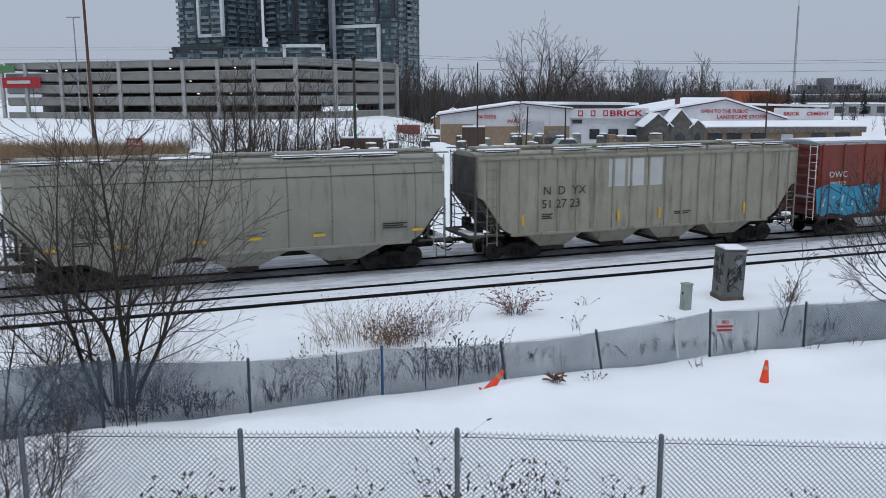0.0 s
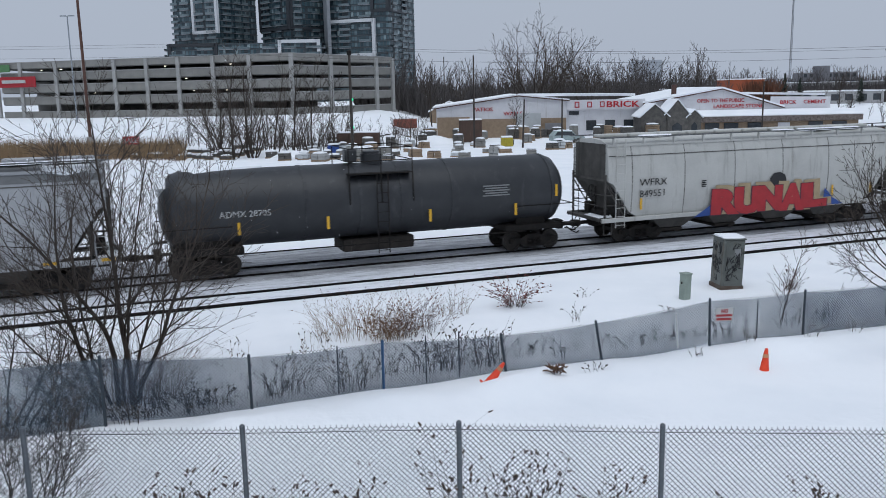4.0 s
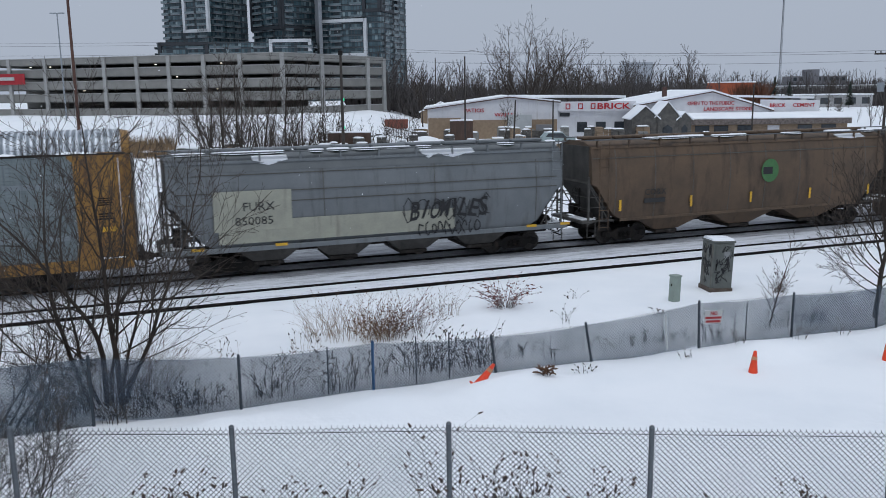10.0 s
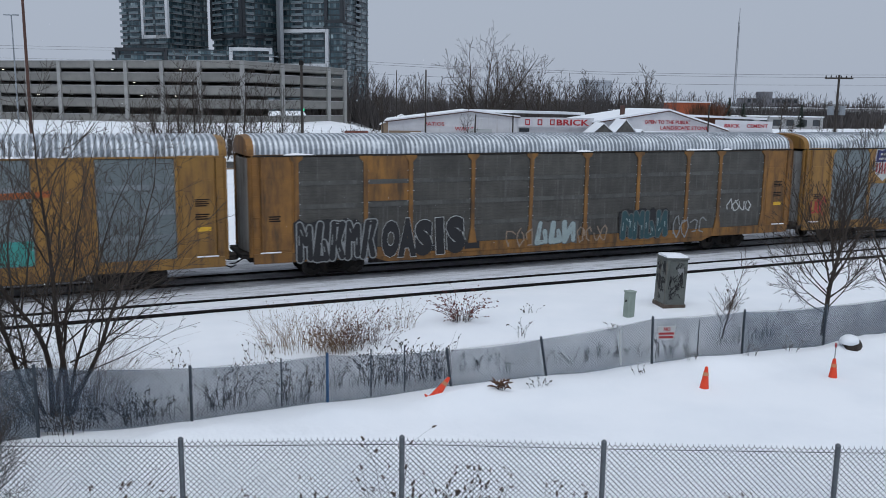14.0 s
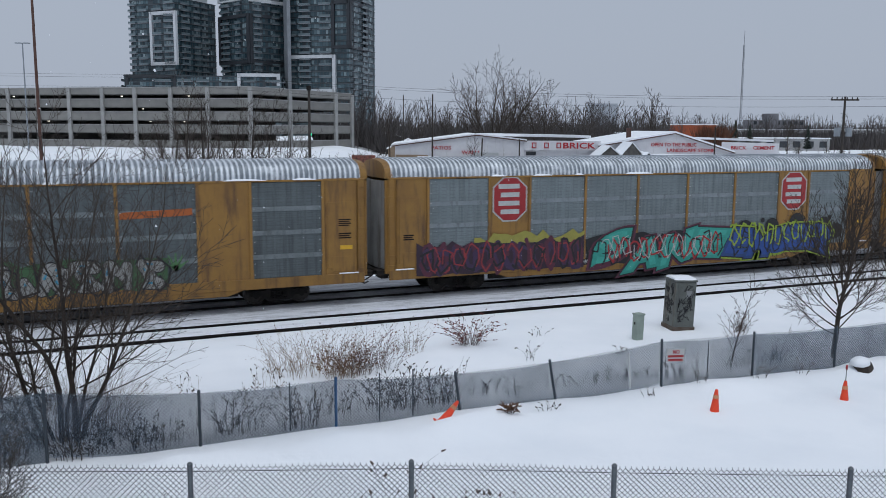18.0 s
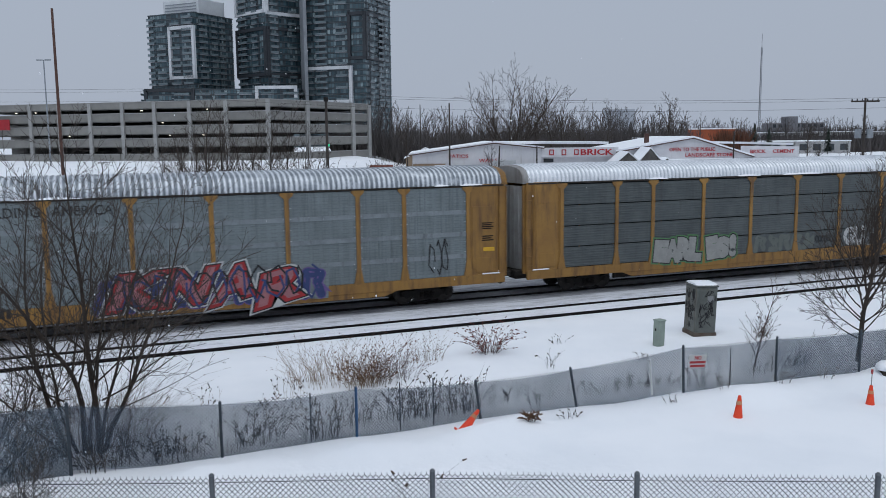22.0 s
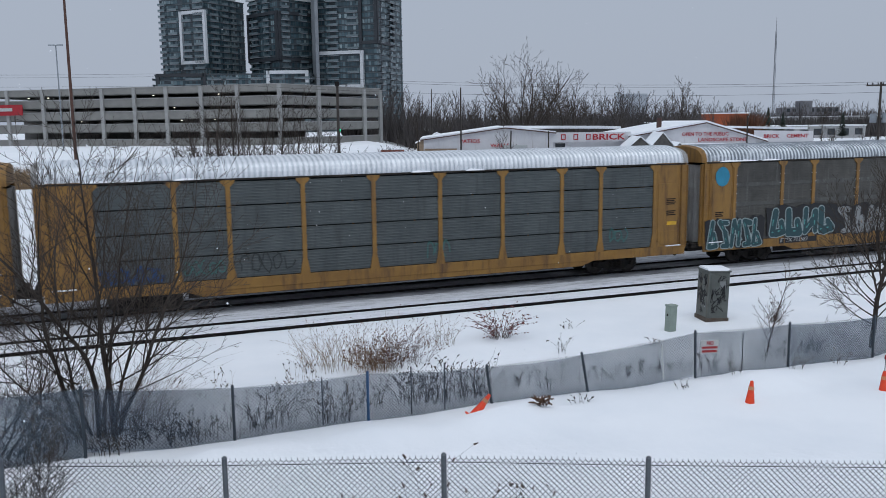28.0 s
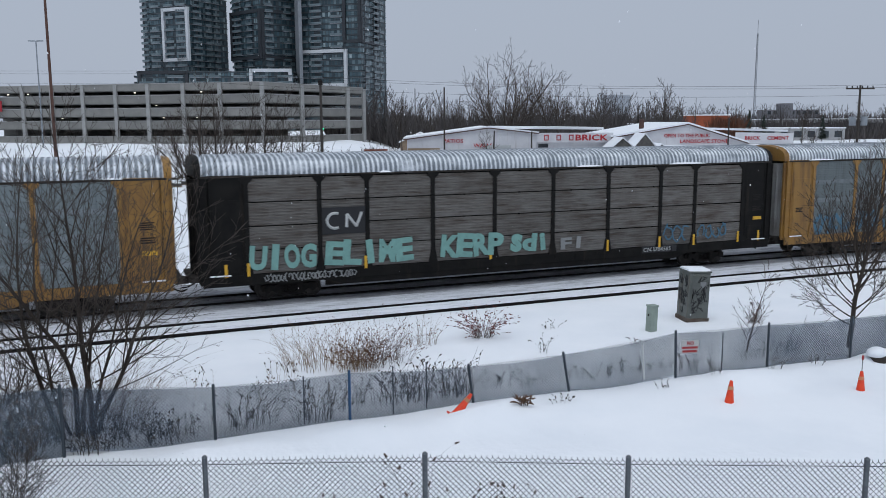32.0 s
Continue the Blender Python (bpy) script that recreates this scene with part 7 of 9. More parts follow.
bare_tree("bare_shrub", -2.3, 13.9, [(k * 0.11 - 0.75, 0.1 * (k % 3), -0.5 + 0.085 * k, 0.1 * (k % 4 - 1), 1.9 + 0.2 * (k % 3), 0.018, 3) for k in range(13)], "dense dark leafless shrub at the near fence", 44, gap=0.13, spread=0.85, ratio=0.6, rtip=0.0035)


def bush(name, x, y, n, rad, h, mats, seed, label, heads=0.5, lean=0.5, hs=0.02, thick=0.005):
    """Dry stalks from one root mass, some with small seed heads."""
    rng = random.Random(seed)
    top = thing(name, pose(x, y, 0), label, "dry plants")
    a, c = Build(), Build()
    for k in range(n):
        ang, rr = rng.uniform(0, 2 * math.pi), rad * math.sqrt(rng.random())
        px, py = rr * math.cos(ang), rr * math.sin(ang) * 0.5
        q = Vector((px, py, ground_z(x + px, y + py) - 0.03))
        out = Vector((px / rad * 0.7 + rng.gauss(0, 0.35), py / rad * 0.7 + rng.gauss(0, 0.35), 0)) * lean
        d = Vector((out.x * 0.5, out.y * 0.5, 1)).normalized()
        ln, r = h * rng.uniform(0.45, 1.1), thick * rng.uniform(0.7, 1.3)
        for s in range(4):
            e = q + d * ln / 4
            a.rod(q, e, r, r * 0.8, 3, False)
            d = (d + out * 0.3 + Vector((rng.gauss(0, 0.2), rng.gauss(0, 0.2), -0.08))).normalized()
            if rng.random() < 0.75:
                t = (d + Vector((rng.gauss(0, 0.9), rng.gauss(0, 0.9), 0.1))).normalized()
                f = e + t * ln * rng.uniform(0.12, 0.3)
                a.rod(e, f, r * 0.6, r * 0.4, 3, False)
                if rng.random() < heads:
                    g_ = hs * rng.uniform(0.5, 1.1)
                    c.rod(f - t * g_, f + t * g_ + Vector((rng.gauss(0, 0.5), rng.gauss(0, 0.5), -0.3)) * g_, g_ * rng.uniform(0.4, 0.8), g_ * rng.uniform(0.2, 0.6), 4)
            q, r = e, r * 0.8
        if rng.random() < heads:
            c.rod(q - d * hs, q + d * hs, hs * 0.6, hs * 0.4, 5)
    a.obj("stem_mass", mats[0], top)["kind"] = "stuff"
    if c.v:
        c.obj("seed_mass", mats[1], top)["kind"] = "stuff"
    return top


bush("dry_bush", 5.8, 23.0, 190, 1.35, 1.3, (DRY, DRYRED), 1, "wide tan bush of dry stalks in the snow", 0.35, 0.8, 0.016)
bush("dry_bush", 7.2, 22.5, 130, 0.95, 1.3, (TWIGR, DRYRED), 2, "brown dry bush with reddish seed heads", 0.9, 1.2, 0.022)
bush("dry_bush", 11.25, 24.2, 70, 0.35, 1.1, (TWIGR, surf("berry_red", (0.16, 0.03, 0.025), (0.09, 0.025, 0.02), 9, 0.8)), 3, "small bush with red-brown seed heads in the snow", 1.0, 1.6, 0.032, 0.006)
bush("dry_bush", 9.0, 24.0, 34, 0.6, 1.0, (DRY, DARKW), 4, "sparse grey-brown dry weeds in the snow", 0.3, 0.6)
bush("dry_bush", -0.6, 19.9, 340, 1.4, 2.0, (surf("cane_brown", (0.12, 0.068, 0.038), (0.075, 0.046, 0.03), 8, 0.9), DRYRED), 6, "thicket of tan stems round the tree's foot", 0.05, 0.8)
bush("dry_bush", 6.5, 22.2, 90, 0.6, 0.85, (DRY, surf("dead_leaf_tan", (0.13, 0.062, 0.03), (0.085, 0.045, 0.026), 9, 0.9)), 7, "low tan leafy clump in the snow", 0.8, 1.1, 0.03)
bush("dry_bush", 9.15, 17.35, 22, 0.12, 0.3, (DARKW, surf("dead_leaf_tan", (0, 0, 0))), 8, "small brown leafy clump in the drift", 0.95, 1.2, 0.035)
rng = random.Random(77)
for k in range(26):
    x = -3.5 + k * 0.98 + rng.uniform(-0.4, 0.4)
    if 15.5 < x < 17 or x > 19.5:
        continue
    bush("weed_clump", x, 18.75 + rng.uniform(0.0, 0.7) - 0.03 * max(0, x - 8), rng.randint(18, 42) if x < 9 else rng.randint(6, 15), 0.55, rng.uniform(0.5, 1.05) if x < 9 else rng.uniform(0.35, 0.75), (DARKW, DARKW), 200 + k, "dark dry weeds behind the boundary fence", 0.7, 0.5, 0.032, 0.009)
for k in range(10):
    x, y = rng.uniform(-2.5, 4.5), rng.uniform(20.3, 23.5)
    bush("teasel", x, y, rng.randint(3, 7), 0.35, rng.uniform(0.5, 0.9), (DRY, DARKW), 300 + k, "dry teasel stalks with dark heads in snow", 0.7, 0.4, 0.03)
for k, (x, y, h) in enumerate([(12.3, 21.9, 0.6), (15.2, 21.4, 0.3), (13.9, 24.4, 0.4), (20.6, 22.3, 0.7), (13.2, 17.4, 0.3), (16.9, 17.45, 0.5), (18.4, 17.4, 0.45), (14.9, 17.5, 0.35), (10.2, 17.4, 0.2)]):
    bush("weed_clump", x, y, 9 if k != 3 else 40, 0.25, h, (DARKW, DARKW), 400 + k, "a few dry weed stems poking from snow", 0.4, 0.7, 0.03)
for k, (x, y, h, n) in enumerate([(0.29, 13.17, 0.95, 10), (0.87, 12.94, 1.0, 9), (1.94, 12.51, 1.0, 9), (2.92, 12.12, 0.92, 8), (4.24, 11.59, 1.8, 5), (4.5, 11.5, 1.25, 6), (5.12, 11.23, 1.2, 12), (5.5, 11.1, 1.05, 8), (6.57, 10.65, 1.0, 9), (9.45, 9.5, 0.85, 8), (-0.6, 13.5, 0.7, 8), (7.9, 10.1, 0.6, 5)]):
    bush("weed_clump", x, y, round(n * 1.6), 0.28, h * 1.05, (DARKW, surf("dead_leaf", (0.11, 0.07, 0.048), (0.06, 0.04, 0.03), 9, 0.9)), 500 + k, "tall dry weeds with curled dark leaves at the near fence", 1.0, 0.3, 0.036, 0.006)
# ---- the yard, buildings and trees behind the line ----
def spot(lat, dep, z=None, turn=0.0):
    x, y = afar(lat, dep)
    return pose(x, y, ground_z(x, y) if z is None else z, 0, 0, -21 + turn)


WALLW = surf("white_siding", (0.68, 0.68, 0.7), (0.6, 0.6, 0.63), 0.6, 0.7, streak=(0.45, 0.43, 0.42), amount=0.12)
TANBR = surf("tan_brick", (0.3, 0.22, 0.15), (0.24, 0.175, 0.12), 2.0, 0.85)
STONE = surf("grey_stone", (0.13, 0.122, 0.112), (0.075, 0.072, 0.068), 1.8, 0.9)
GLASS = surf("dark_glass", (0.03, 0.035, 0.042), (0.05, 0.058, 0.066), 2, 0.15)
FASCIA = surf("brown_fascia", (0.09, 0.045, 0.035), (0.07, 0.035, 0.03), 3, 0.7)
REDP = surf("sign_red", (0.45, 0.02, 0.03), (0.38, 0.02, 0.03), 4, 0.6)
CONC = surf("concrete", (0.25, 0.245, 0.228), (0.2, 0.196, 0.185), 0.4, 0.85, streak=(0.2, 0.195, 0.185), amount=0.2)
CONCL = surf("concrete_light", (0.36, 0.36, 0.35), (0.3, 0.3, 0.292), 0.8, 0.85)
WOODP = surf("pole_wood", (0.055, 0.045, 0.038), (0.035, 0.03, 0.027), 3, 0.9)

# masonry dealer's yard: white gabled sheds
D0 = 138.0
cb = thing("masonry_store", spot(0, D0, -1.2), "long white-gabled masonry store with red lettering, snowy roofs", "shop building")
up = 1.2


def wall_poly(poly, y0, y1, name, mat, label=""):
    return Build().prism([(p, q + up) for p, q in poly], y0, y1).obj(name, mat, cb, label)


wall_poly([(-2.8, -1.2), (18, -1.2), (18, 4.95), (10.3, 5.8), (-2.8, 4.1)], 0, 0.4, "left_gable", WALLW)
wall_poly([(2.5, -1.15), (17.9, -1.15), (17.9, 2.2), (2.5, 2.2)], -0.15, 0.0, "brick_base", TANBR)
wall_poly([(-2.7, -1.15), (2.5, -1.15), (2.5, 2.6), (-2.7, 2.6)], -0.15, 0.0, "brick_base", TANBR)
wall_poly([(18, -1.2), (51, -1.2), (51, 3.3), (18, 3.6)], 0.6, 1.0, "rear_wall", WALLW)
wall_poly([(18, 3.45), (30.4, 3.45), (30.4, 4.95), (18, 4.95)], -0.1, 0.1, "sign_board", WALLW)
wall_poly([(30.2, -1.2), (52, -1.2), (52, 3.2), (42.5, 6.25), (30.2, 4.2)], 0, 0.4, "right_gable", WALLW)
wall_poly([(50.5, 2.4), (59.9, 2.4), (59.9, 4.7), (50.5, 4.9)], 0.4, 0.7, "side_wall", WALLW)
wall_poly([(50.5, -1.2), (59.9, -1.2), (59.9, 2.4), (50.5, 2.4)], 0.5, 0.8, "side_wall", TANBR)


def roof_slab(x0, z0, x1, z1, y0, y1, t=0.35, mat=None, name="roof"):
    return Build().prism([(x0, z0 + up), (x1, z1 + up), (x1, z1 + t + up), (x0, z0 + t + up)], y0, y1).obj(name, mat or SNOW, cb, "snow-covered roof" if mat is None else "")


roof_slab(-3.4, 4.05, 10.3, 5.85, -0.3, 22, 0.22)
roof_slab(10.3, 5.85, 18.4, 4.95, -0.3, 22, 0.22)
roof_slab(12, 5.6, 30.5, 5.35, 8, 24, 0.4)
roof_slab(30.0, 4.2, 42.5, 6.3, -0.4, 26, 0.28)
roof_slab(42.5, 6.3, 52.4, 3.2, -0.4, 26, 0.28)
roof_slab(44, 5.4, 60.5, 4.9, 4, 26, 0.35)
for a, b_ in (((-3.4, 3.88), (10.3, 5.68)), ((10.3, 5.68), (18.4, 4.78)), ((30, 4.03), (42.5, 6.13)), ((42.5, 6.13), (52.4, 3.03))):
    Build().prism([(a[0], a[1] + up), (b_[0], b_[1] + up), (b_[0], b_[1] + 0.17 + up), (a[0], a[1] + 0.17 + up)], -0.42, -0.3).obj("fascia", FASCIA, cb)
# lettering; the store's initials are plain bars
def sign(text, x, z, size, wide=1.0, bold=0.012):
    words(text, size, REDP, cb, pose(x, -0.17, z + up, 90), wide=wide, bold=bold, depth=0.02)


sign("PATIOS", 3.0, 3.45, 0.85, 1.15)
sign("WALLS", 7.9, 2.75, 0.8, 1.2)
for k in range(3):
    x, z = 19.6 + k * 2.0, 4.2 + up
    b = Build()
    for q in (-1, 1):
        b.box((x + q * 0.3, -0.15, z), (0.15, 0.05, 0.9)).box((x, -0.152, z + q * 0.38), (0.7, 0.05, 0.15))
    b.obj("initial_bar", REDP, cb)
sign("BRICK", 24.2, 3.75, 1.3, 1.45, 0.03)
sign("OPEN TO THE PUBLIC", 38.6, 4.15, 0.82, 0.92)
sign("LANDSCAPE STONE", 41.2, 3.25, 0.8, 1.1)
for t, x, s in (("BRICK", 51.9, 1.15), ("CEMENT", 55.6, 1.15)):
    words(t, 0.8, REDP, cb, pose(x, 0.36, 3.7 + up, 90), wide=s, depth=0.02, bold=0.012)
# doors, windows, low front wing with canopy
Build().box((11.9, -0.2, 0.95 + up), (3.9, 0.12, 4.1), 0.04).obj("roller_door", surf("door_grey", (0.5, 0.52, 0.53), (0.44, 0.46, 0.47), 1, 0.6), cb)
Build().box((15.8, -0.2, 0.2 + up), (2.6, 0.12, 2.4), 0.04).obj("shutter", surf("door_dim", (0.25, 0.25, 0.26), (0.2, 0.2, 0.21), 1, 0.6), cb)
for x, z, w, h in ((19.2, 2.9, 1.6, 0.6), (22.0, 0.9, 1.6, 1.6), (25.0, 0.9, 1.6, 1.6), (28.0, 0.9, 1.6, 1.6)):
    Build().box((x, 0.5, z + up), (w, 0.15, h), 0.03).obj("window", GLASS, cb)
fw = Build().box((49.5, -3.2, 0.75), (24.0, 6.0, 3.6), 0.05)
fw.obj("front_wing", TANBR, cb)
Build().prism([(-6.9, 2.3 + up), (-3.5, 2.95 + up), (0.2, 2.95 + up), (0.2, 2.5 + up), (-3.5, 2.3 + up), (-6.9, 2.05 + up)], 37.2, 61.8, axis=0).obj("canopy_roof", SNOW, cb, "snow-covered canopy roof")
Build().box((49.5, -6.9, 1.72 + up), (24.6, 0.12, 0.85), 0.03).obj("canopy_fringe", surf("fringe_grey", (0.19, 0.16, 0.145), (0.07, 0.055, 0.05), 3.5, 0.8), cb, "canopy edge hung with lights and icicles")
for k, x in enumerate((39.3, 42.2, 45.8, 50.2, 55.0, 58.6)):
    if k == 3:
        Build().box((x, -6.25, -0.05 + up), (1.8, 0.12, 2.3), 0.03).obj("entrance_door", WALLW, cb)
    else:
        Build().box((x, -6.25, 0.45 + up), (2.2, 0.12, 1.4), 0.03).obj("window", GLASS, cb)
# three stone gables at the entrance
for x, w, h, z in ((30.4, 4.0, 1.75, 2.4), (33.8, 3.4, 2.1, 2.65), (36.4, 2.0, 1.0, 2.2)):
    pts = [(x - w / 2, -1.2), (x + w / 2, -1.2), (x + w / 2, z), (x, z + h), (x - w / 2, z)]
    Build().prism([(p, q + up) for p, q in pts], -7.0, -1.0).obj("stone_porch", STONE, cb)
    for s in (-1, 1):
        Build().prism([(x + s * (w / 2 + 0.3), z - 0.2 + up), (x, z + h + 0.05 + up), (x, z + h + 0.2 + up), (x + s * (w / 2 + 0.35), z - 0.04 + up)], -7.25, -0.9).obj("porch_roof", SNOW, cb, "snow-covered porch roof")
    Build().prism([(x - w * 0.22, -1.1 + up), (x + w * 0.22, -1.1 + up), (x + w * 0.22, 0.9 + up), (x, 1.4 + up), (x - w * 0.22, 0.9 + up)], -7.08, -6.98).obj("porch_opening", GLASS, cb)
Build().box((36.2, 5.0, 6.1 + up), (0.7, 0.7, 1.9), 0.05).obj("chimney", FASCIA, cb)
for x in (53.0, 56.6):
    Build().box((x, 1.5, 3.1 + up), (1.3, 1.0, 1.2), 0.06).obj("roof_unit", GALV, cb)

# parking structure
GA, GB, GC = (-101.0, 193.0), (-32.0, 172.0), (-14.4, 205.0)
pk = thing("parking_structure", pose(0, 0, 2.6, 0, 0, -21), "four-storey beige concrete parking structure with open decks", "parking garage")
HP = 11.7


def along(a, c, u):
    return a[0] + (c[0] - a[0]) * u, a[1] + (c[1] - a[1]) * u


def beam(a, c, u0, u1, z0, z1, out, name, mat):
    p, q = Vector(along(a, c, u0)), Vector(along(a, c, u1))
    d = (q - p).normalized()
    nrm = Vector((d.y, -d.x))
    o = nrm * out
    i = nrm * (out - 0.5)
    return Build().prism([tuple(p + o), tuple(q + o), tuple(q + i), tuple(p + i)], z0, z1, axis=2).obj(name, mat, pk)


levels = [0.2 + k * 2.62 for k in range(5)]
for a, c in ((GA, GB), (GB, GC)):
    for k in range(5):
        z0 = levels[k] + (0.0 if k else -0.6)
        beam(a, c, 0, 1, z0 + 0.12, z0 + (1.82 if k < 4 else 1.5), 0.0, "spandrel", CONC)
        beam(a, c, 0, 1, z0 + (1.7 if k < 4 else 1.4), z0 + (1.86 if k < 4 else 1.55), 0.08, "ledge", CONCL)
for u in [-0.02] + [(x + 101) / 69 for x in (-96, -86.9, -79.7, -72.3, -64.6, -57.2, -49.3, -41.3)] + [0.995]:
    beam(GA, GB, u, u + 0.011, -1.2, HP + 0.35, 0.35, "column", CONCL)
for u in (0.33, 0.8, 0.985):
    beam(GB, GC, u, u + 0.03, -1.2, HP + 0.2, 0.35, "column", CONCL)
for k in range(5):
    dk = Build().prism([(GA[0], GA[1] + 0.6), (GB[0], GB[1] + 0.6), (GC[0] - 0.6, GC[1]), (GC[0] - 30, GC[1] + 34), (GA[0], GA[1] + 40)], levels[k] - 0.05, levels[k] + 0.2, axis=2)
    dk.obj("deck", surf("deck_dim", (0.2, 0.2, 0.19), (0.15, 0.15, 0.145), 1, 0.9), pk)
Build().prism([(GA[0], GA[1] + 16), (GB[0] + 2, GB[1] + 18), (GB[0] + 2, GB[1] + 18.5), (GA[0], GA[1] + 16.5)], -1, HP - 1.2, axis=2).obj("core_wall", CONC, pk)
lampm = glow("deck_lamp_glow", (1.0, 0.93, 0.8), 2.5)
rng = random.Random(5)
for k in range(9):
    u, z = rng.uniform(0.1, 0.97), levels[rng.choice([1, 2, 3, 4, 4])] - 0.2
    p = along(GA, GB, u)
    Build().box((p[0] + 0.5, p[1] + 3, z), (0.35, 0.25, 0.12)).obj("deck_lamp", lampm, pk)
for k in range(24):
    u, z = rng.uniform(0.0, 0.97), levels[rng.choice([0, 1, 2, 3, 4])]
    p = along(GA, GB, u)
    Build().box((p[0], p[1] + 3.6, z + 0.75), (1.9, 4.4, 1.1), 0.3).obj("parked_car", rng.choice([P["grey"], P["black"], P["white"], P["maroon"]]), pk)
bn = Build().box((-96.4, 190.6, 7.9), (10.5, 0.2, 2.3), 0.03, Matrix.Rotation(math.atan2(-21, 69), 3, "Z"))
bn.obj("banner", surf("banner_red", (0.42, 0.02, 0.03), (0.36, 0.018, 0.028), 1, 0.7), pk, "red banner with plain white bars")
Build().box((-97.0, 190.55, 8.0), (6.4, 0.2, 0.7), 0.02, Matrix.Rotation(math.atan2(-21, 69), 3, "Z")).obj("banner_bar", P["white"], pk)
Build().box((-100.5, 192.3, 10.9), (5.0, 0.2, 1.6), 0.02, Matrix.Rotation(math.atan2(-21, 69), 3, "Z")).obj("banner_green", P["green"], pk)

# three apartment towers


def tower_glass():
    m = bpy.data.materials.new("tower_glass")
    m.use_nodes = True
    n, l = m.node_tree.nodes, m.node_tree.links
    b = n["Principled BSDF"]
    b.inputs["Roughness"].default_value = 0.18
    g_ = n.new("ShaderNodeNewGeometry")
    r = n.new("ShaderNodeValToRGB")
    r.color_ramp.elements[0].color, r.color_ramp.elements[1].color = (0.028, 0.05, 0.062, 1), (0.3, 0.38, 0.4, 1)
    e = r.color_ramp.elements.new(0.55)
    e.color = (0.065, 0.112, 0.132, 1)
    e = r.color_ramp.elements.new(0.86)
    e.color = (0.125, 0.18, 0.2, 1)
    l.new(g_.outputs["Random Per Island"], r.inputs["Fac"])
    l.new(r.outputs["Color"], b.inputs["Base Color"])
    return m


TGLASS = tower_glass()
TDARK = surf("tower_slate", (0.036, 0.05, 0.06), (0.052, 0.068, 0.08), 0.2, 0.6)
TSLAB = surf("tower_slab", (0.25, 0.27, 0.29), (0.19, 0.205, 0.225), 0.3, 0.7)
TWHITE = surf("tower_white", (0.62, 0.64, 0.66), (0.54, 0.56, 0.58), 0.3, 0.6)
TRIM = surf("tower_mullion", (0.02, 0.024, 0.03), (0.03, 0.035, 0.042), 0.5, 0.6)


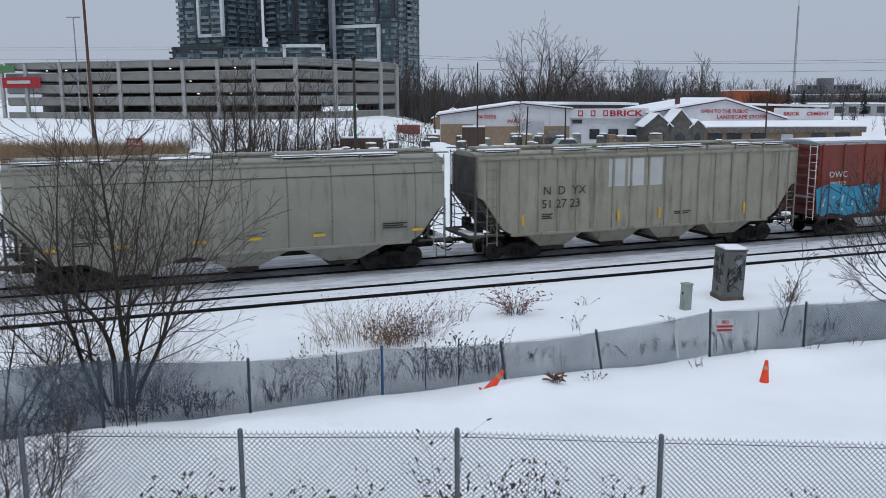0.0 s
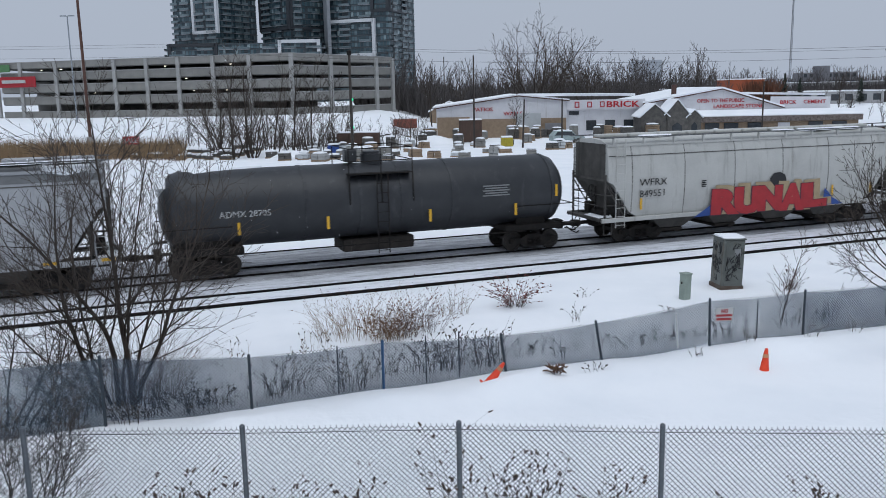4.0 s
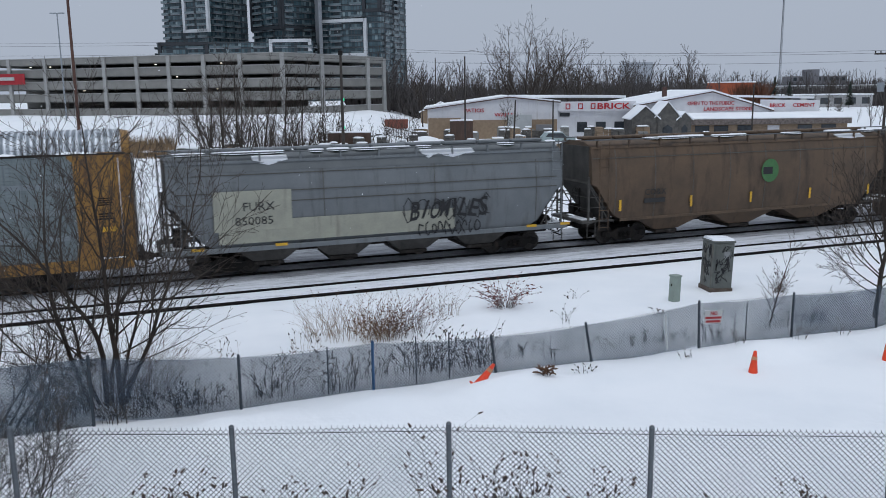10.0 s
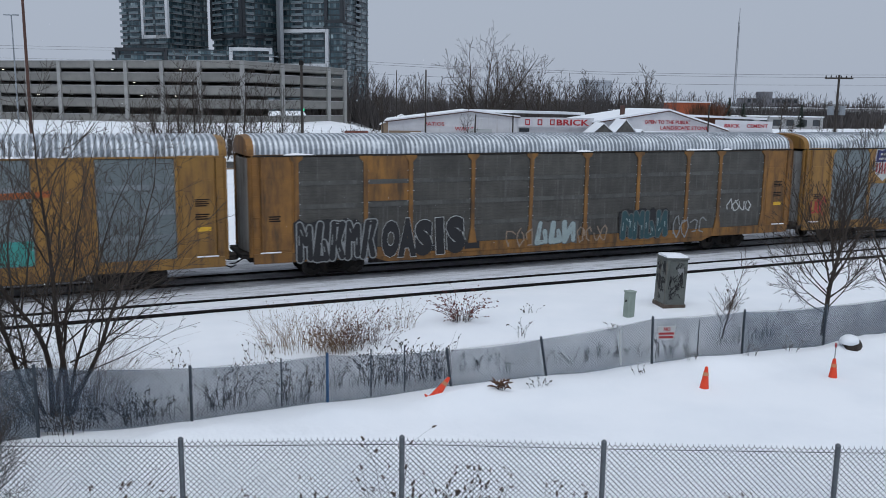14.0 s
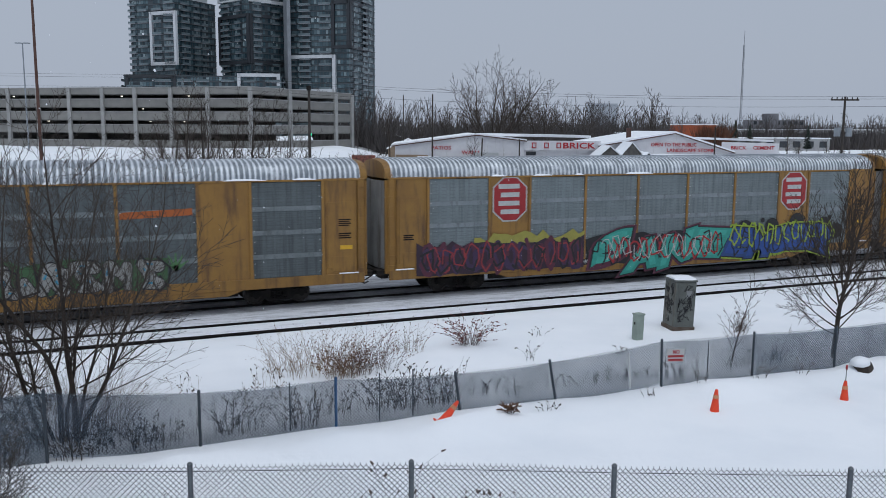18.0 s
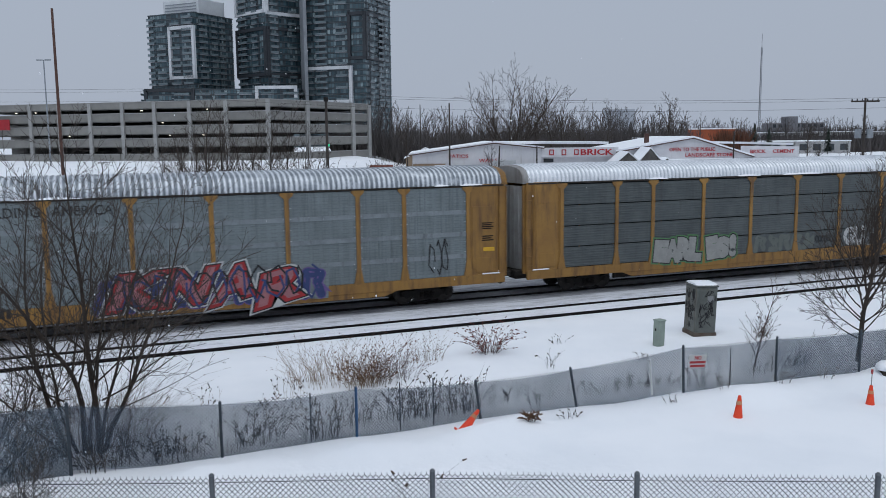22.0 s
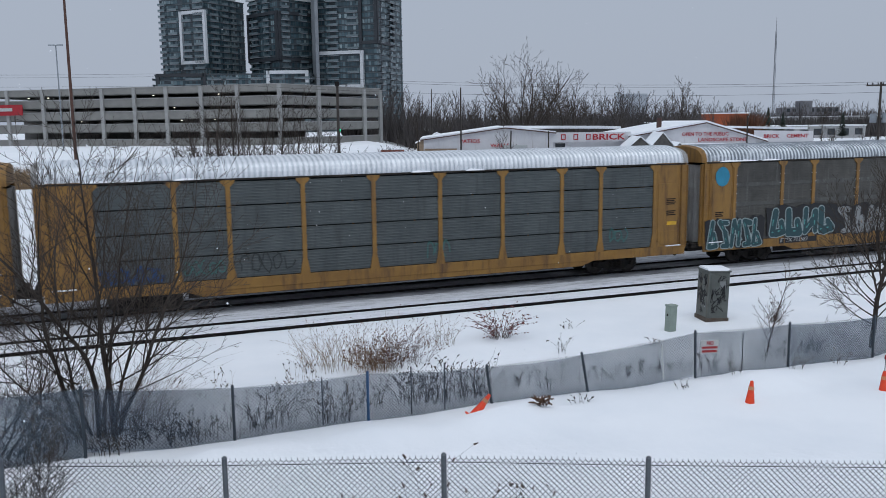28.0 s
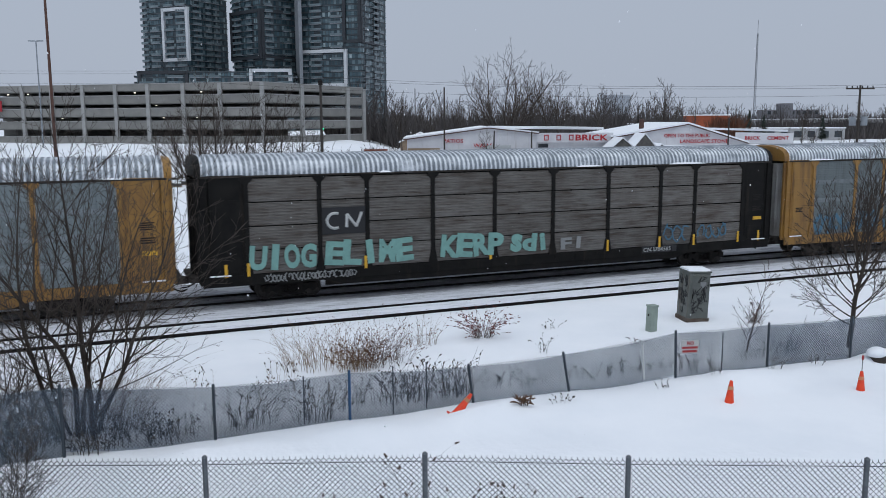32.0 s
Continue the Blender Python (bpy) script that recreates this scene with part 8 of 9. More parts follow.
def tower(lat, dep, w, d, z1, turn, seed, label, frames=(), cap=None):
    """Slab edges, glass bays, balconies; frames: face, from, to, low, high, material, depth."""
    rng = random.Random(seed)
    t = thing("apartment_tower", spot(lat, dep, -1.0, turn), label, "apartment tower", "apartment towers")
    n = int(z1 / 3.0 + 0.5)
    Build().box((0, 0, z1 / 2), (w - 0.5, d - 0.5, z1)).obj("core", TDARK, t)
    glass, slabs, balc, mull = Build(), Build(), Build(), Build()
    for f in range(4):
        m = Matrix.Rotation(math.pi / 2 * f, 4, "Z")
        ww, dd = (w, d) if f % 2 == 0 else (d, w)
        if f == 2:
            continue
        cols = int(ww / 1.55)
        cw = ww / cols
        skip = {k: rng.random() < 0.2 for k in range(cols)}
        bays, k = [], rng.randint(0, 2)
        while k < cols - 2:
            ln = rng.randint(3, 5)
            bays.append((k, min(cols, k + ln), rng.choice([1, 1, 2])))
            k += ln + rng.randint(1, 4)
        for lv in range(n):
            z = lv * 3.0
            for k in range(cols):
                x = -ww / 2 + (k + 0.5) * cw
                if skip[k] and rng.random() < 0.8:
                    continue
                v = [m @ Vector(p) for p in ((x - cw * 0.42, -dd / 2 + 0.14, z + 0.7), (x + cw * 0.42, -dd / 2 + 0.14, z + 0.7), (x + cw * 0.42, -dd / 2 + 0.14, z + 2.75), (x - cw * 0.42, -dd / 2 + 0.14, z + 2.75))]
                glass.add(v, [(0, 1, 2, 3)])
            # a thin slab edge on every floor, deeper balconies in stacked bays
            parts = [(-ww / 2, ww / 2, 0.12, slabs)]
            for k0, k1, every in bays:
                if (lv + k0) % every == 0 or rng.random() < 0.25:
                    parts.append((-ww / 2 + k0 * cw, -ww / 2 + k1 * cw, 1.3, balc))
            for a, c, out, bb in parts:
                zb_, zt_ = (z - 0.1, z + 0.2) if out < 1 else (z - 0.06, z + 0.2)
                bb.add([m @ Vector(p) for p in ((a, -dd / 2 - out, zb_), (c, -dd / 2 - out, zb_), (c, -dd / 2 + 0.2, zb_), (a, -dd / 2 + 0.2, zb_), (a, -dd / 2 - out, zt_), (c, -dd / 2 - out, zt_), (c, -dd / 2 + 0.2, zt_), (a, -dd / 2 + 0.2, zt_))],
                       [(0, 1, 2, 3), (4, 7, 6, 5), (0, 4, 5, 1), (1, 5, 6, 2), (2, 6, 7, 3), (3, 7, 4, 0)])
                if out > 1:
                    mull.add([m @ Vector(p) for p in ((a, -dd / 2 - out, z + 0.26), (c, -dd / 2 - out, z + 0.26), (c, -dd / 2 - out, z + 1.2), (a, -dd / 2 - out, z + 1.2))], [(0, 1, 2, 3)])
    o = glass.obj("glazing", TGLASS, t)
    o["kind"] = "stuff"
    slabs.obj("floor_edging", surf("tower_edge", (0.085, 0.105, 0.115), (0.06, 0.076, 0.086), 0.3, 0.7), t)["kind"] = "stuff"
    balc.obj("balcony_slabwork", TSLAB, t)["kind"] = "stuff"
    mull.obj("balcony_glass", surf("balcony_glass", (0.09, 0.13, 0.145), (0.16, 0.2, 0.215), 0.12, 0.25), t)["kind"] = "stuff"
    Build().box((0, 0, z1 + 0.25), (w + 0.3, d + 0.3, 0.6), 0.1).obj("parapet", TDARK, t)
    for f, x0, x1, lo, hi, mat, dp in frames:
        m = Matrix.Rotation(math.pi / 2 * f, 4, "Z")
        dd = d if f % 2 == 0 else w
        th = 1.6
        b = Build()
        for c, s in ((((x0 + x1) / 2, hi), (x1 - x0, th)), (((x0 + x1) / 2, lo), (x1 - x0, th)), ((x0, (lo + hi) / 2), (th, hi - lo + th)), ((x1, (lo + hi) / 2), (th, hi - lo + th))):
            b.box((c[0], -dd / 2 - dp / 2 + 0.2, c[1]), (s[0], dp, s[1]))
        b.v = [tuple(m @ Vector(p)) for p in b.v]
        b.obj("facade_frame", mat, t, "white box frame" if mat is TWHITE else "dark box frame")
    if cap:
        Build().box((cap[0], cap[1], z1 + 1.2 + cap[4] / 2), (cap[2], cap[3], cap[4]), 0.1).obj("penthouse", TWHITE, t)
        for k in range(4):
            Build().box((cap[0], cap[1] - cap[3] / 2 - 0.1, z1 + 2 + k * cap[4] / 5), (cap[2] - 3, 0.3, 0.5)).obj("louvre", GALV, t)
    return t


tower(-125.5, 465.0, 30, 31, 71.5, -27, 1, "slate-glazed apartment tower with a white box frame", [(0, 0.0, 15.6, 39.5, 64.5, TWHITE, 1.5)], (-1, 4, 24, 20, 7.5))
tower(-81.5, 462.0, 26, 27, 96, -45, 2, "tall dark-framed glass apartment tower", [(0, -12.5, 12.8, 40.5, 63.5, TRIM, 1.6), (1, -13, 10, 40.5, 63.5, TRIM, 1.2), (0, -13, 12.8, 72, 97, TWHITE, 1.4), (1, -13, 13, 71, 97, TWHITE, 1.0)])
tower(-42.0, 462.0, 34, 34, 80, -20, 3, "slate-glazed apartment tower with white and dark box frames", [(0, -17, 9.0, 26.5, 43.5, TWHITE, 1.8), (0, 8.5, 17.0, 48, 70, TRIM, 1.4), (1, -17, 3, 48, 70, TRIM, 1.4)], (2, 4, 22, 18, 6))
tower(-104.5, 446.0, 78, 18, 32.5, 0, 4, "glazed podium block below the towers", [(0, -37.5, -14, 4, 32.5, TRIM, 1.0), (0, 18, 37.5, 4, 33.5, TWHITE, 1.2)])
tagged(Build().box((*afar(-63.8, 448.0), 50), (1.8, 8, 98), 0.1).obj("stair_tower", TSLAB), "slim white stair tower between the apartment towers", "tower")


# ---- poles, masts and wires ----
def pole(lat, dep, z1, r, label, name="utility_pole", mat=None, lean=0.0):
    x, y = afar(lat, dep)
    z = ground_z(x, y)
    t = thing(name, pose(x, y, z, 0, lean, -21), label, "pole")
    Build().rod((0, 0, -0.3), (0, 0, z1 - z), r, r * 0.7, 8).obj("shaft", mat or WOODP, t, smooth=50)
    return t, z1 - z


t, h = pole(-11.9, 100, 11.6, 0.2, "dark wooden pole beside the storage yard")
Build().box((0, -0.1, h - 0.3), (0.5, 0.3, 0.5), 0.03).obj("cap_box", BLACK, t)
# the tags are no lamps; emission paints their bright reflection
for z in (4.4, 1.2):
    Build().box((0.22, -0.1, z + 2), (0.12, 0.1, 0.25)).obj("reflector_tag", glow("tag_green_glow", (0.05, 0.9, 0.4), 0.5), t)
RUSTY = surf("rusty_mast", (0.12, 0.06, 0.045), (0.09, 0.045, 0.035), 2, 0.8)
t, h = pole(-57.5, 135, 27.0, 0.28, "tall rust-brown floodlight mast", "floodlight_mast", RUSTY)
Build().box((0, 0, 0.5), (0.9, 0.9, 1.3), 0.05).obj("footing", CONCL, t)
t, h = pole(-70.3, 160, 21.6, 0.16, "grey twin-headed lamp post", "lamp_post", GALV)
for s in (-1, 1):
    Build().box((s * 0.75, 0, h), (1.1, 0.4, 0.22), 0.05).obj("lamp_head", GALV, t)
    Build().rod((0, 0, h - 0.1), (s * 0.4, 0, h), 0.05).obj("lamp_arm", GALV, t)
for lat, dep, z1, lean in ((2.6, 112, 11.2, 0), (8.9, 112, 5.6, 2), (15.0, 120, 5.4, 0), (42.0, 118, 7.2, 0), (-2.0, 190, 14, 0)):
    pole(lat, dep, z1, 0.13, "thin dark pole in the storage yard", lean=lean)
t, h = pole(48.3, 95, 10.6, 0.17, "wooden utility pole with crossarm and transformers")
Build().box((0, 0, h - 0.35), (3.2, 0.14, 0.16), 0.02).obj("crossarm", WOODP, t)
for k in range(6):
    Build().rod((-1.5 + k * 0.58, 0, h - 0.27), (-1.5 + k * 0.58, 0, h - 0.05), 0.06, n=8).obj("insulator", BLACK, t)
for s in (-1, 1):
    Build().rod((s * 0.65, 0, h - 4.4), (s * 0.65, 0, h - 3.4), 0.36, n=12).obj("transformer", GALV, t, smooth=40)
Build().box((0, 0, h - 4.0), (1.2, 0.15, 0.12)).obj("bracket", BLACK, t)
wires = []
for z, off in ((10.6, -1.4), (10.35, 1.3), (9.5, 0.0)):
    wires.append(((48.3 + off, 95, z), (-30, 128, z + 3.4 + (z - 10) * 0.6), (-190, 180, z + 9 + (z - 10) * 1.2), 0.017))
for a, c, e, r in wires:
    pts = [(*afar(90, 90), a[2] + 0.4)]
    for p, q in ((a, c), (c, e)):
        for k in range(15):
            u = k / 14
            x, y = afar(p[0] + (q[0] - p[0]) * u, p[1] + (q[1] - p[1]) * u)
            pts.append((x, y, p[2] + (q[2] - p[2]) * u - 4 * 0.9 * u * (1 - u)))
    w = Build().loft([[(x, y - r, z - 0.5 * r), (x, y + r, z - 0.5 * r), (x, y, z + r)] for x, y, z in pts])
    tagged(w.obj("overhead_wire", BLACK), "thin black overhead wire", "wire", "overhead wires")
MASTG = surf("mast_grey", (0.12, 0.13, 0.15), (0.09, 0.1, 0.115), 1, 0.7)
mt = thing("radio_mast", spot(230.8, 600, -2), "tall lattice radio mast against the sky", "radio mast")
for k in range(3):
    a = 2 * math.pi * k / 3
    Build().rod((0.9 * math.cos(a), 0.9 * math.sin(a), 0), (0.5 * math.cos(a), 0.5 * math.sin(a), 68), 0.11, n=4).obj("leg", MASTG, mt)
lat_ = Build()
for k in range(45):
    for j in range(3):
        a, c = 2 * math.pi * (j + k) / 3, 2 * math.pi * (j + k + 1) / 3
        r = 0.9 - 0.4 * k / 45
        lat_.rod((r * math.cos(a), r * math.sin(a), k * 1.5), (r * math.cos(c), r * math.sin(c), k * 1.5 + 1.5), 0.09, n=3, caps=False)
lat_.obj("lattice", MASTG, mt)
Build().rod((0, 0, 68), (0, 0, 77), 0.14, n=5).obj("antenna", MASTG, mt)


# ---- far buildings ----
def block(name, lat, dep, w, d, h, mat, label, roof=True, base=-1.0, rows=0, cols=0, wmat=None):
    t = thing(name, spot(lat, dep, base), label, "building")
    Build().box((0, 0, h / 2), (w, d, h), 0.1).obj("wall", mat, t)
    if roof:
        Build().box((0, 0, h + 0.2), (w + 0.6, d + 0.6, 0.4), 0.1).obj("roof", SNOW, t, "snow-covered flat roof")
    for r in range(rows):
        for c in range(cols):
            Build().box((-w / 2 + (c + 0.5) * w / cols, -d / 2 - 0.02, h * (r + 0.55) / rows), (w / cols * 0.55, 0.2, h / rows * 0.5)).obj("window", GLASS, t)
    return t


block("warehouse", 98.3, 300, 12.5, 14, 9.4, surf("orange_wall", (0.38, 0.09, 0.035), (0.31, 0.075, 0.03), 0.3, 0.8), "orange-walled warehouse among trees", True)
block("warehouse", 82, 305, 16, 14, 6.5, surf("navy_wall", (0.03, 0.045, 0.09), (0.025, 0.035, 0.07), 0.3, 0.8), "dark blue warehouse among trees", True)
block("warehouse", 135, 330, 46, 20, 4.6, surf("grey_wall", (0.4, 0.4, 0.4), (0.33, 0.33, 0.33), 0.2, 0.8), "long low grey warehouse with a snowy roof", True, rows=1, cols=9)
block("warehouse", 205, 420, 80, 30, 8, surf("grey_wall", (0.4, 0.4, 0.4)), "long low grey warehouse with a snowy roof", True, rows=1, cols=14)
# brick with the distance haze mixed into its paler colour
HAZE = surf("far_brick_hazed", (0.2, 0.2, 0.215), (0.165, 0.165, 0.18), 0.1, 0.9)
block("school_building", 297, 700, 43, 20, 16, HAZE, "dark multi-storey brick block on the skyline", False, rows=3, cols=9)
block("school_building", 290, 690, 8, 14, 21, HAZE, "dark brick stair block on the skyline", False)
block("apartment_block", 243, 1100, 34, 24, 40, surf("far_grey", (0.36, 0.385, 0.42), (0.32, 0.345, 0.38), 0.1, 0.9), "pale grey apartment block far off", False)
for k, (lat, dep, w) in enumerate(((-1, 200, 9), (4, 205, 8))):
    hs = thing("house", spot(lat, dep, -1.0), "small house with a snowy gabled roof", "house", "houses behind the store")
    Build().box((0, 0, 1.6), (w, 8, 3.2), 0.05).obj("wall", [TANBR, WALLW, STONE][k % 3], hs)
    for s in (-1, 1):
        Build().prism([(s * (w / 2 + 0.4), 3.0), (0, 5.2), (0, 5.5), (s * (w / 2 + 0.4), 3.3)], -4.3, 4.3).obj("roof", SNOW, hs, "snow-covered roof slope")
    Build().prism([(-w / 2, 3.2), (w / 2, 3.2), (0, 5.2)], -4, -3.8).obj("gable", [TANBR, WALLW, STONE][k % 3], hs)
    for x in (-w / 4, w / 4):
        Build().box((x, -4.02, 1.7), (1.4, 0.15, 1.2), 0.03).obj("window", GLASS, hs)


# ---- trees, reeds and far woods ----
for k, (lat, dep, h, r, n) in enumerate([(16.5, 172, 17.5, 0.32, 6), (21.5, 174, 16.5, 0.2, 6), (25.5, 178, 17.5, 0.26, 6), (30, 185, 14, 0.16, 5), (35, 190, 14, 0.14, 5), (39, 190, 13.5, 0.14, 5), (52, 190, 15.5, 0.2, 5), (55, 192, 14.5, 0.16, 5), (19, 178, 16, 0.18, 5), (28, 180, 16, 0.2, 5), (12.5, 175, 14, 0.16, 5), (-4.5, 175, 12, 0.14, 5), (2, 180, 13, 0.14, 5), (9, 185, 12, 0.14, 5), (-27, 104, 12.5, 0.16, 5), (-22.5, 106, 11.5, 0.13, 5), (-24.8, 105, 12, 0.15, 5), (-29.5, 108, 10.5, 0.13, 5), (-20, 107, 11, 0.13, 5), (-18, 108, 11, 0.11, 5), (-26, 110, 11, 0.12, 5), (-15.5, 112, 9.5, 0.1, 5), (-31, 112, 9, 0.1, 5), (92, 150, 14, 0.2, 5), (98, 160, 13, 0.18, 5), (8.2, 120, 6.5, 0.08, 5), (-4, 118, 4.5, 0.06, 5), (75, 170, 9, 0.12, 5), (66, 165, 6.5, 0.1, 5)]):
    x, y = afar(lat, dep)
    rng = random.Random(600 + k)
    t = thing("bare_tree", pose(x, y, ground_z(x, y)), "tall bare leafless tree behind the railway" if dep > 130 else "bare tree at the edge of the yard", "tree", "bare trees behind the line")
    tr, tw = Build(), Build()
    if k == 0:
        # the broad old tree: limbs that part low down
        for a in range(9):
            w = a * 2.4
            branch(tr, tw, rng, Vector((0, 0, 1.5 + 0.3 * a)), Vector((0.95 * math.cos(w), 0.95 * math.sin(w), 1)).normalized(), h * rng.uniform(0.85, 1.1), r * 0.6, 3, 0.05, 0.02, 0.07, 0.9, 0.75, 0.5, 0.25, 0.02)
    if dep < 115 and h > 8:
        # a clump of several stems
        for a in range(4):
            w = a * 1.7 + k
            branch(tr, tw, rng, Vector((0.5 * math.cos(w), 0.5 * math.sin(w), -0.2)), Vector((0.5 * math.cos(w), 0.5 * math.sin(w), 1)).normalized(), h * rng.uniform(0.6, 0.9), r * 0.7, 3, 0.05, 0.04, 0.1, h / 17, 0.8, 0.5, 0.15, 0.016)
    branch(tr, tw, rng, Vector((0, 0, -0.2)), Vector((rng.gauss(0, 0.06), rng.gauss(0, 0.06), 1)).normalized(), h, r, 3 if h > 8 else 2, 0.05, 0.035, 0.05, h / 20, 0.72, 0.52, 0.25, 0.021 if dep > 130 else 0.016)
    tr.obj("trunk", BARK, t)
    tw.obj("crown", TWIG, t)["kind"] = "stuff"

WOODS = surf("woods_bark", (0.095, 0.085, 0.082), (0.065, 0.058, 0.057), 0.05, 0.95)
EVER = surf("evergreen", (0.02, 0.03, 0.025), (0.035, 0.045, 0.035), 0.3, 0.95)
RUSSET = surf("russet_leaf", (0.16, 0.06, 0.03), (0.1, 0.045, 0.028), 0.5, 0.9)
rng = random.Random(9)
shapes = []
for k in range(10):
    b = Build()
    branch(b, b, random.Random(900 + k), Vector((0, 0, 0)), Vector((0, 0, 1)), 11.5, 0.16, 2, 0.0, 0.05, 0.06, 0.85, 0.65, 0.46, 0.15, 0.032)
    shapes.append((np.array(b.v), b.f))
far_shapes = []
for k in range(8):
    b = Build()
    branch(b, b, random.Random(950 + k), Vector((0, 0, 0)), Vector((0, 0, 1)), 11.5, 0.2, 2, 0.0, 0.05, 0.06, 1.25, 0.65, 0.5, 0.15, 0.05)
    far_shapes.append((np.array(b.v), b.f))


def wood(name, n, lat0, lat1, dep0, dep1, s0, s1, mat, label, seed):
    rng = random.Random(seed)
    w = Build()
    vs, fs, base = [], [], 0
    for k in range(n):
        v, f = rng.choice(shapes if dep0 < 300 else far_shapes)
        dep = rng.uniform(dep0, dep1)
        x, y = afar(rng.uniform(lat0, lat1) * dep / dep0, dep)
        s, a = rng.uniform(s0, s1), rng.uniform(0, 6.28)
        c, si = math.cos(a) * s, math.sin(a) * s
        q = np.stack([v[:, 0] * c - v[:, 1] * si + x, v[:, 0] * si + v[:, 1] * c + y, v[:, 2] * s + ground_z(x, y) - 0.3], 1)
        vs.append(q)
        fs += [tuple(i + base for i in p) for p in f]
        base += len(v)
    me = bpy.data.meshes.new(name)
    me.from_pydata(np.concatenate(vs).tolist(), [], fs)
    me.materials.append(mat)
    return tagged(put(name, me), label, "woods", kind="stuff")


wood("far_woods", 380, -24, 64, 205, 270, 0.6, 1.3, WOODS, "bare brown woods behind the store", 1)
wood("far_woods", 170, 40, 190, 330, 430, 0.8, 1.3, WOODS, "distant bare woods on the flat land", 2)
wood("far_woods", 220, -40, 420, 640, 900, 1.1, 1.9, WOODS, "hazy far woods along the horizon", 3)
wood("yard_brush", 110, -36, -4, 108, 134, 0.2, 0.42, TWIG, "low brown brush below the parking structure", 4)
wood("yard_brush", 40, 52, 110, 160, 215, 0.3, 0.6, TWIG, "brown brush round the houses", 5)


def undergrowth(name, n, lat0, lat1, dep0, dep1, h, mat, label, seed, w=0.8):
    """Thickets: many short thin blades standing at random."""
    rng = random.Random(seed)
    b = Build()
    for k in range(n):
        dep = rng.uniform(dep0, dep1)
        x, y = afar(rng.uniform(lat0, lat1) * dep / dep0, dep)
        z = ground_z(x, y) - 0.1
        hh, a, lx, ly = h * rng.uniform(0.5, 1.1), rng.uniform(0, 6.28), rng.gauss(0, 0.2) * h, rng.gauss(0, 0.2) * h
        c, s = math.cos(a) * w * 0.5, math.sin(a) * w * 0.5
        b.add([(x - c, y - s, z), (x + c, y + s, z), (x + lx, y + ly, z + hh)], [(0, 1, 2)])
    return tagged(b.obj(name, mat), label, "thicket", kind="stuff")


REED = surf("reed_tan", (0.3, 0.2, 0.11), (0.2, 0.135, 0.08), 0.4, 0.9)
undergrowth("reeds", 9000, -62, -31, 98, 126, 2.3, REED, "tan reed bed below the snowy bank", 1, 0.09)
undergrowth("thicket", 9000, -24, 60, 215, 262, 6.0, WOODS, "dark undergrowth of the woods", 2, 0.7)
undergrowth("thicket", 7000, 40, 190, 335, 420, 8, WOODS, "dark undergrowth of the far woods", 3, 0.9)
undergrowth("thicket", 4500, -60, 430, 640, 900, 14, WOODS, "dark far wood edge", 4, 2.2)
undergrowth("thicket", 1200, 88, 97, 262, 270, 9, RUSSET, "russet leaf clump by the orange warehouse", 5, 0.5)
undergrowth("thicket", 500, -26, -12, 118, 128, 3.0, TWIG, "low twigs by the yard", 6, 0.08)
for k, (lat, dep, h) in enumerate(((104, 262, 9), (101, 266, 10.5), (97, 270, 8.5), (60, 240, 8), (33, 235, 7), (140, 300, 9))):
    x, y = afar(lat, dep)
    t = thing("evergreen_tree", pose(x, y, ground_z(x, y)), "small dark evergreen tree", "tree", "evergreens")
    rng = random.Random(700 + k)
    Build().rod((0, 0, 0), (0, 0, h), 0.15, 0.03, 6).obj("trunk", BARK, t)
    nb = Build()
    for q in range(420):
        z = h * (0.12 + 0.88 * rng.random() ** 1.3)
        rr, a = (h - z) * 0.3 * rng.uniform(0.5, 1.1) + 0.1, rng.uniform(0, 6.28)
        c, s = math.cos(a), math.sin(a)
        nb.add([(c * rr * 0.2, s * rr * 0.2, z + 0.3), (c * rr - s * 0.25, s * rr + c * 0.25, z - 0.2), (c * rr + s * 0.25, s * rr - c * 0.25, z - 0.2)], [(0, 1, 2)])
    nb.obj("needles", EVER, t)["kind"] = "stuff"


# ---- the stone yard ----
def pallet(lat, dep, w, h, mat, cap=True, name="stone_pallet", label="pallet of landscaping stone under snow"):
    t = thing(name, spot(lat, dep, None, (lat * 7) % 25 - 12), label, "stone pallet" if name == "stone_pallet" else "stones", "pallets in the yard" if name == "stone_pallet" else "stones in the yard")
    Build().box((0, 0, 0.07), (w, w * 0.9, 0.14), 0.02).obj("pallet_base", TANBR, t)
    r2 = random.Random(int(lat * 91 + dep * 37))
    z = 0.14
    while z < h:
        st = min(0.35, h + 0.14 - z)
        for q in (-1, 1):
            Build().box((q * w * 0.24 + r2.uniform(-0.04, 0.04), r2.uniform(-0.05, 0.05), z + st / 2), (w * 0.46, w * 0.84, st * 0.92), 0.03).obj("stone_block", mat, t)
        z += 0.35
    if cap:
        rings = []
        for q, r in ((0, 0.9), (0.06, 0.98), (0.14, 0.85), (0.2, 0.5), (0.22, 0.05)):
            rings.append([(w * 0.52 * r * (1 + r2.uniform(-0.1, 0.1)) * max(-0.85, min(0.85, 1.25 * math.cos(a * math.pi / 6))), w * 0.48 * r * (1 + r2.uniform(-0.1, 0.1)) * max(-0.85, min(0.85, 1.25 * math.sin(a * math.pi / 6))), z - 0.04 + q) for a in range(12)])
        Build().loft(rings).obj("snow_cap", SNOW, t, "white snow", smooth=70)


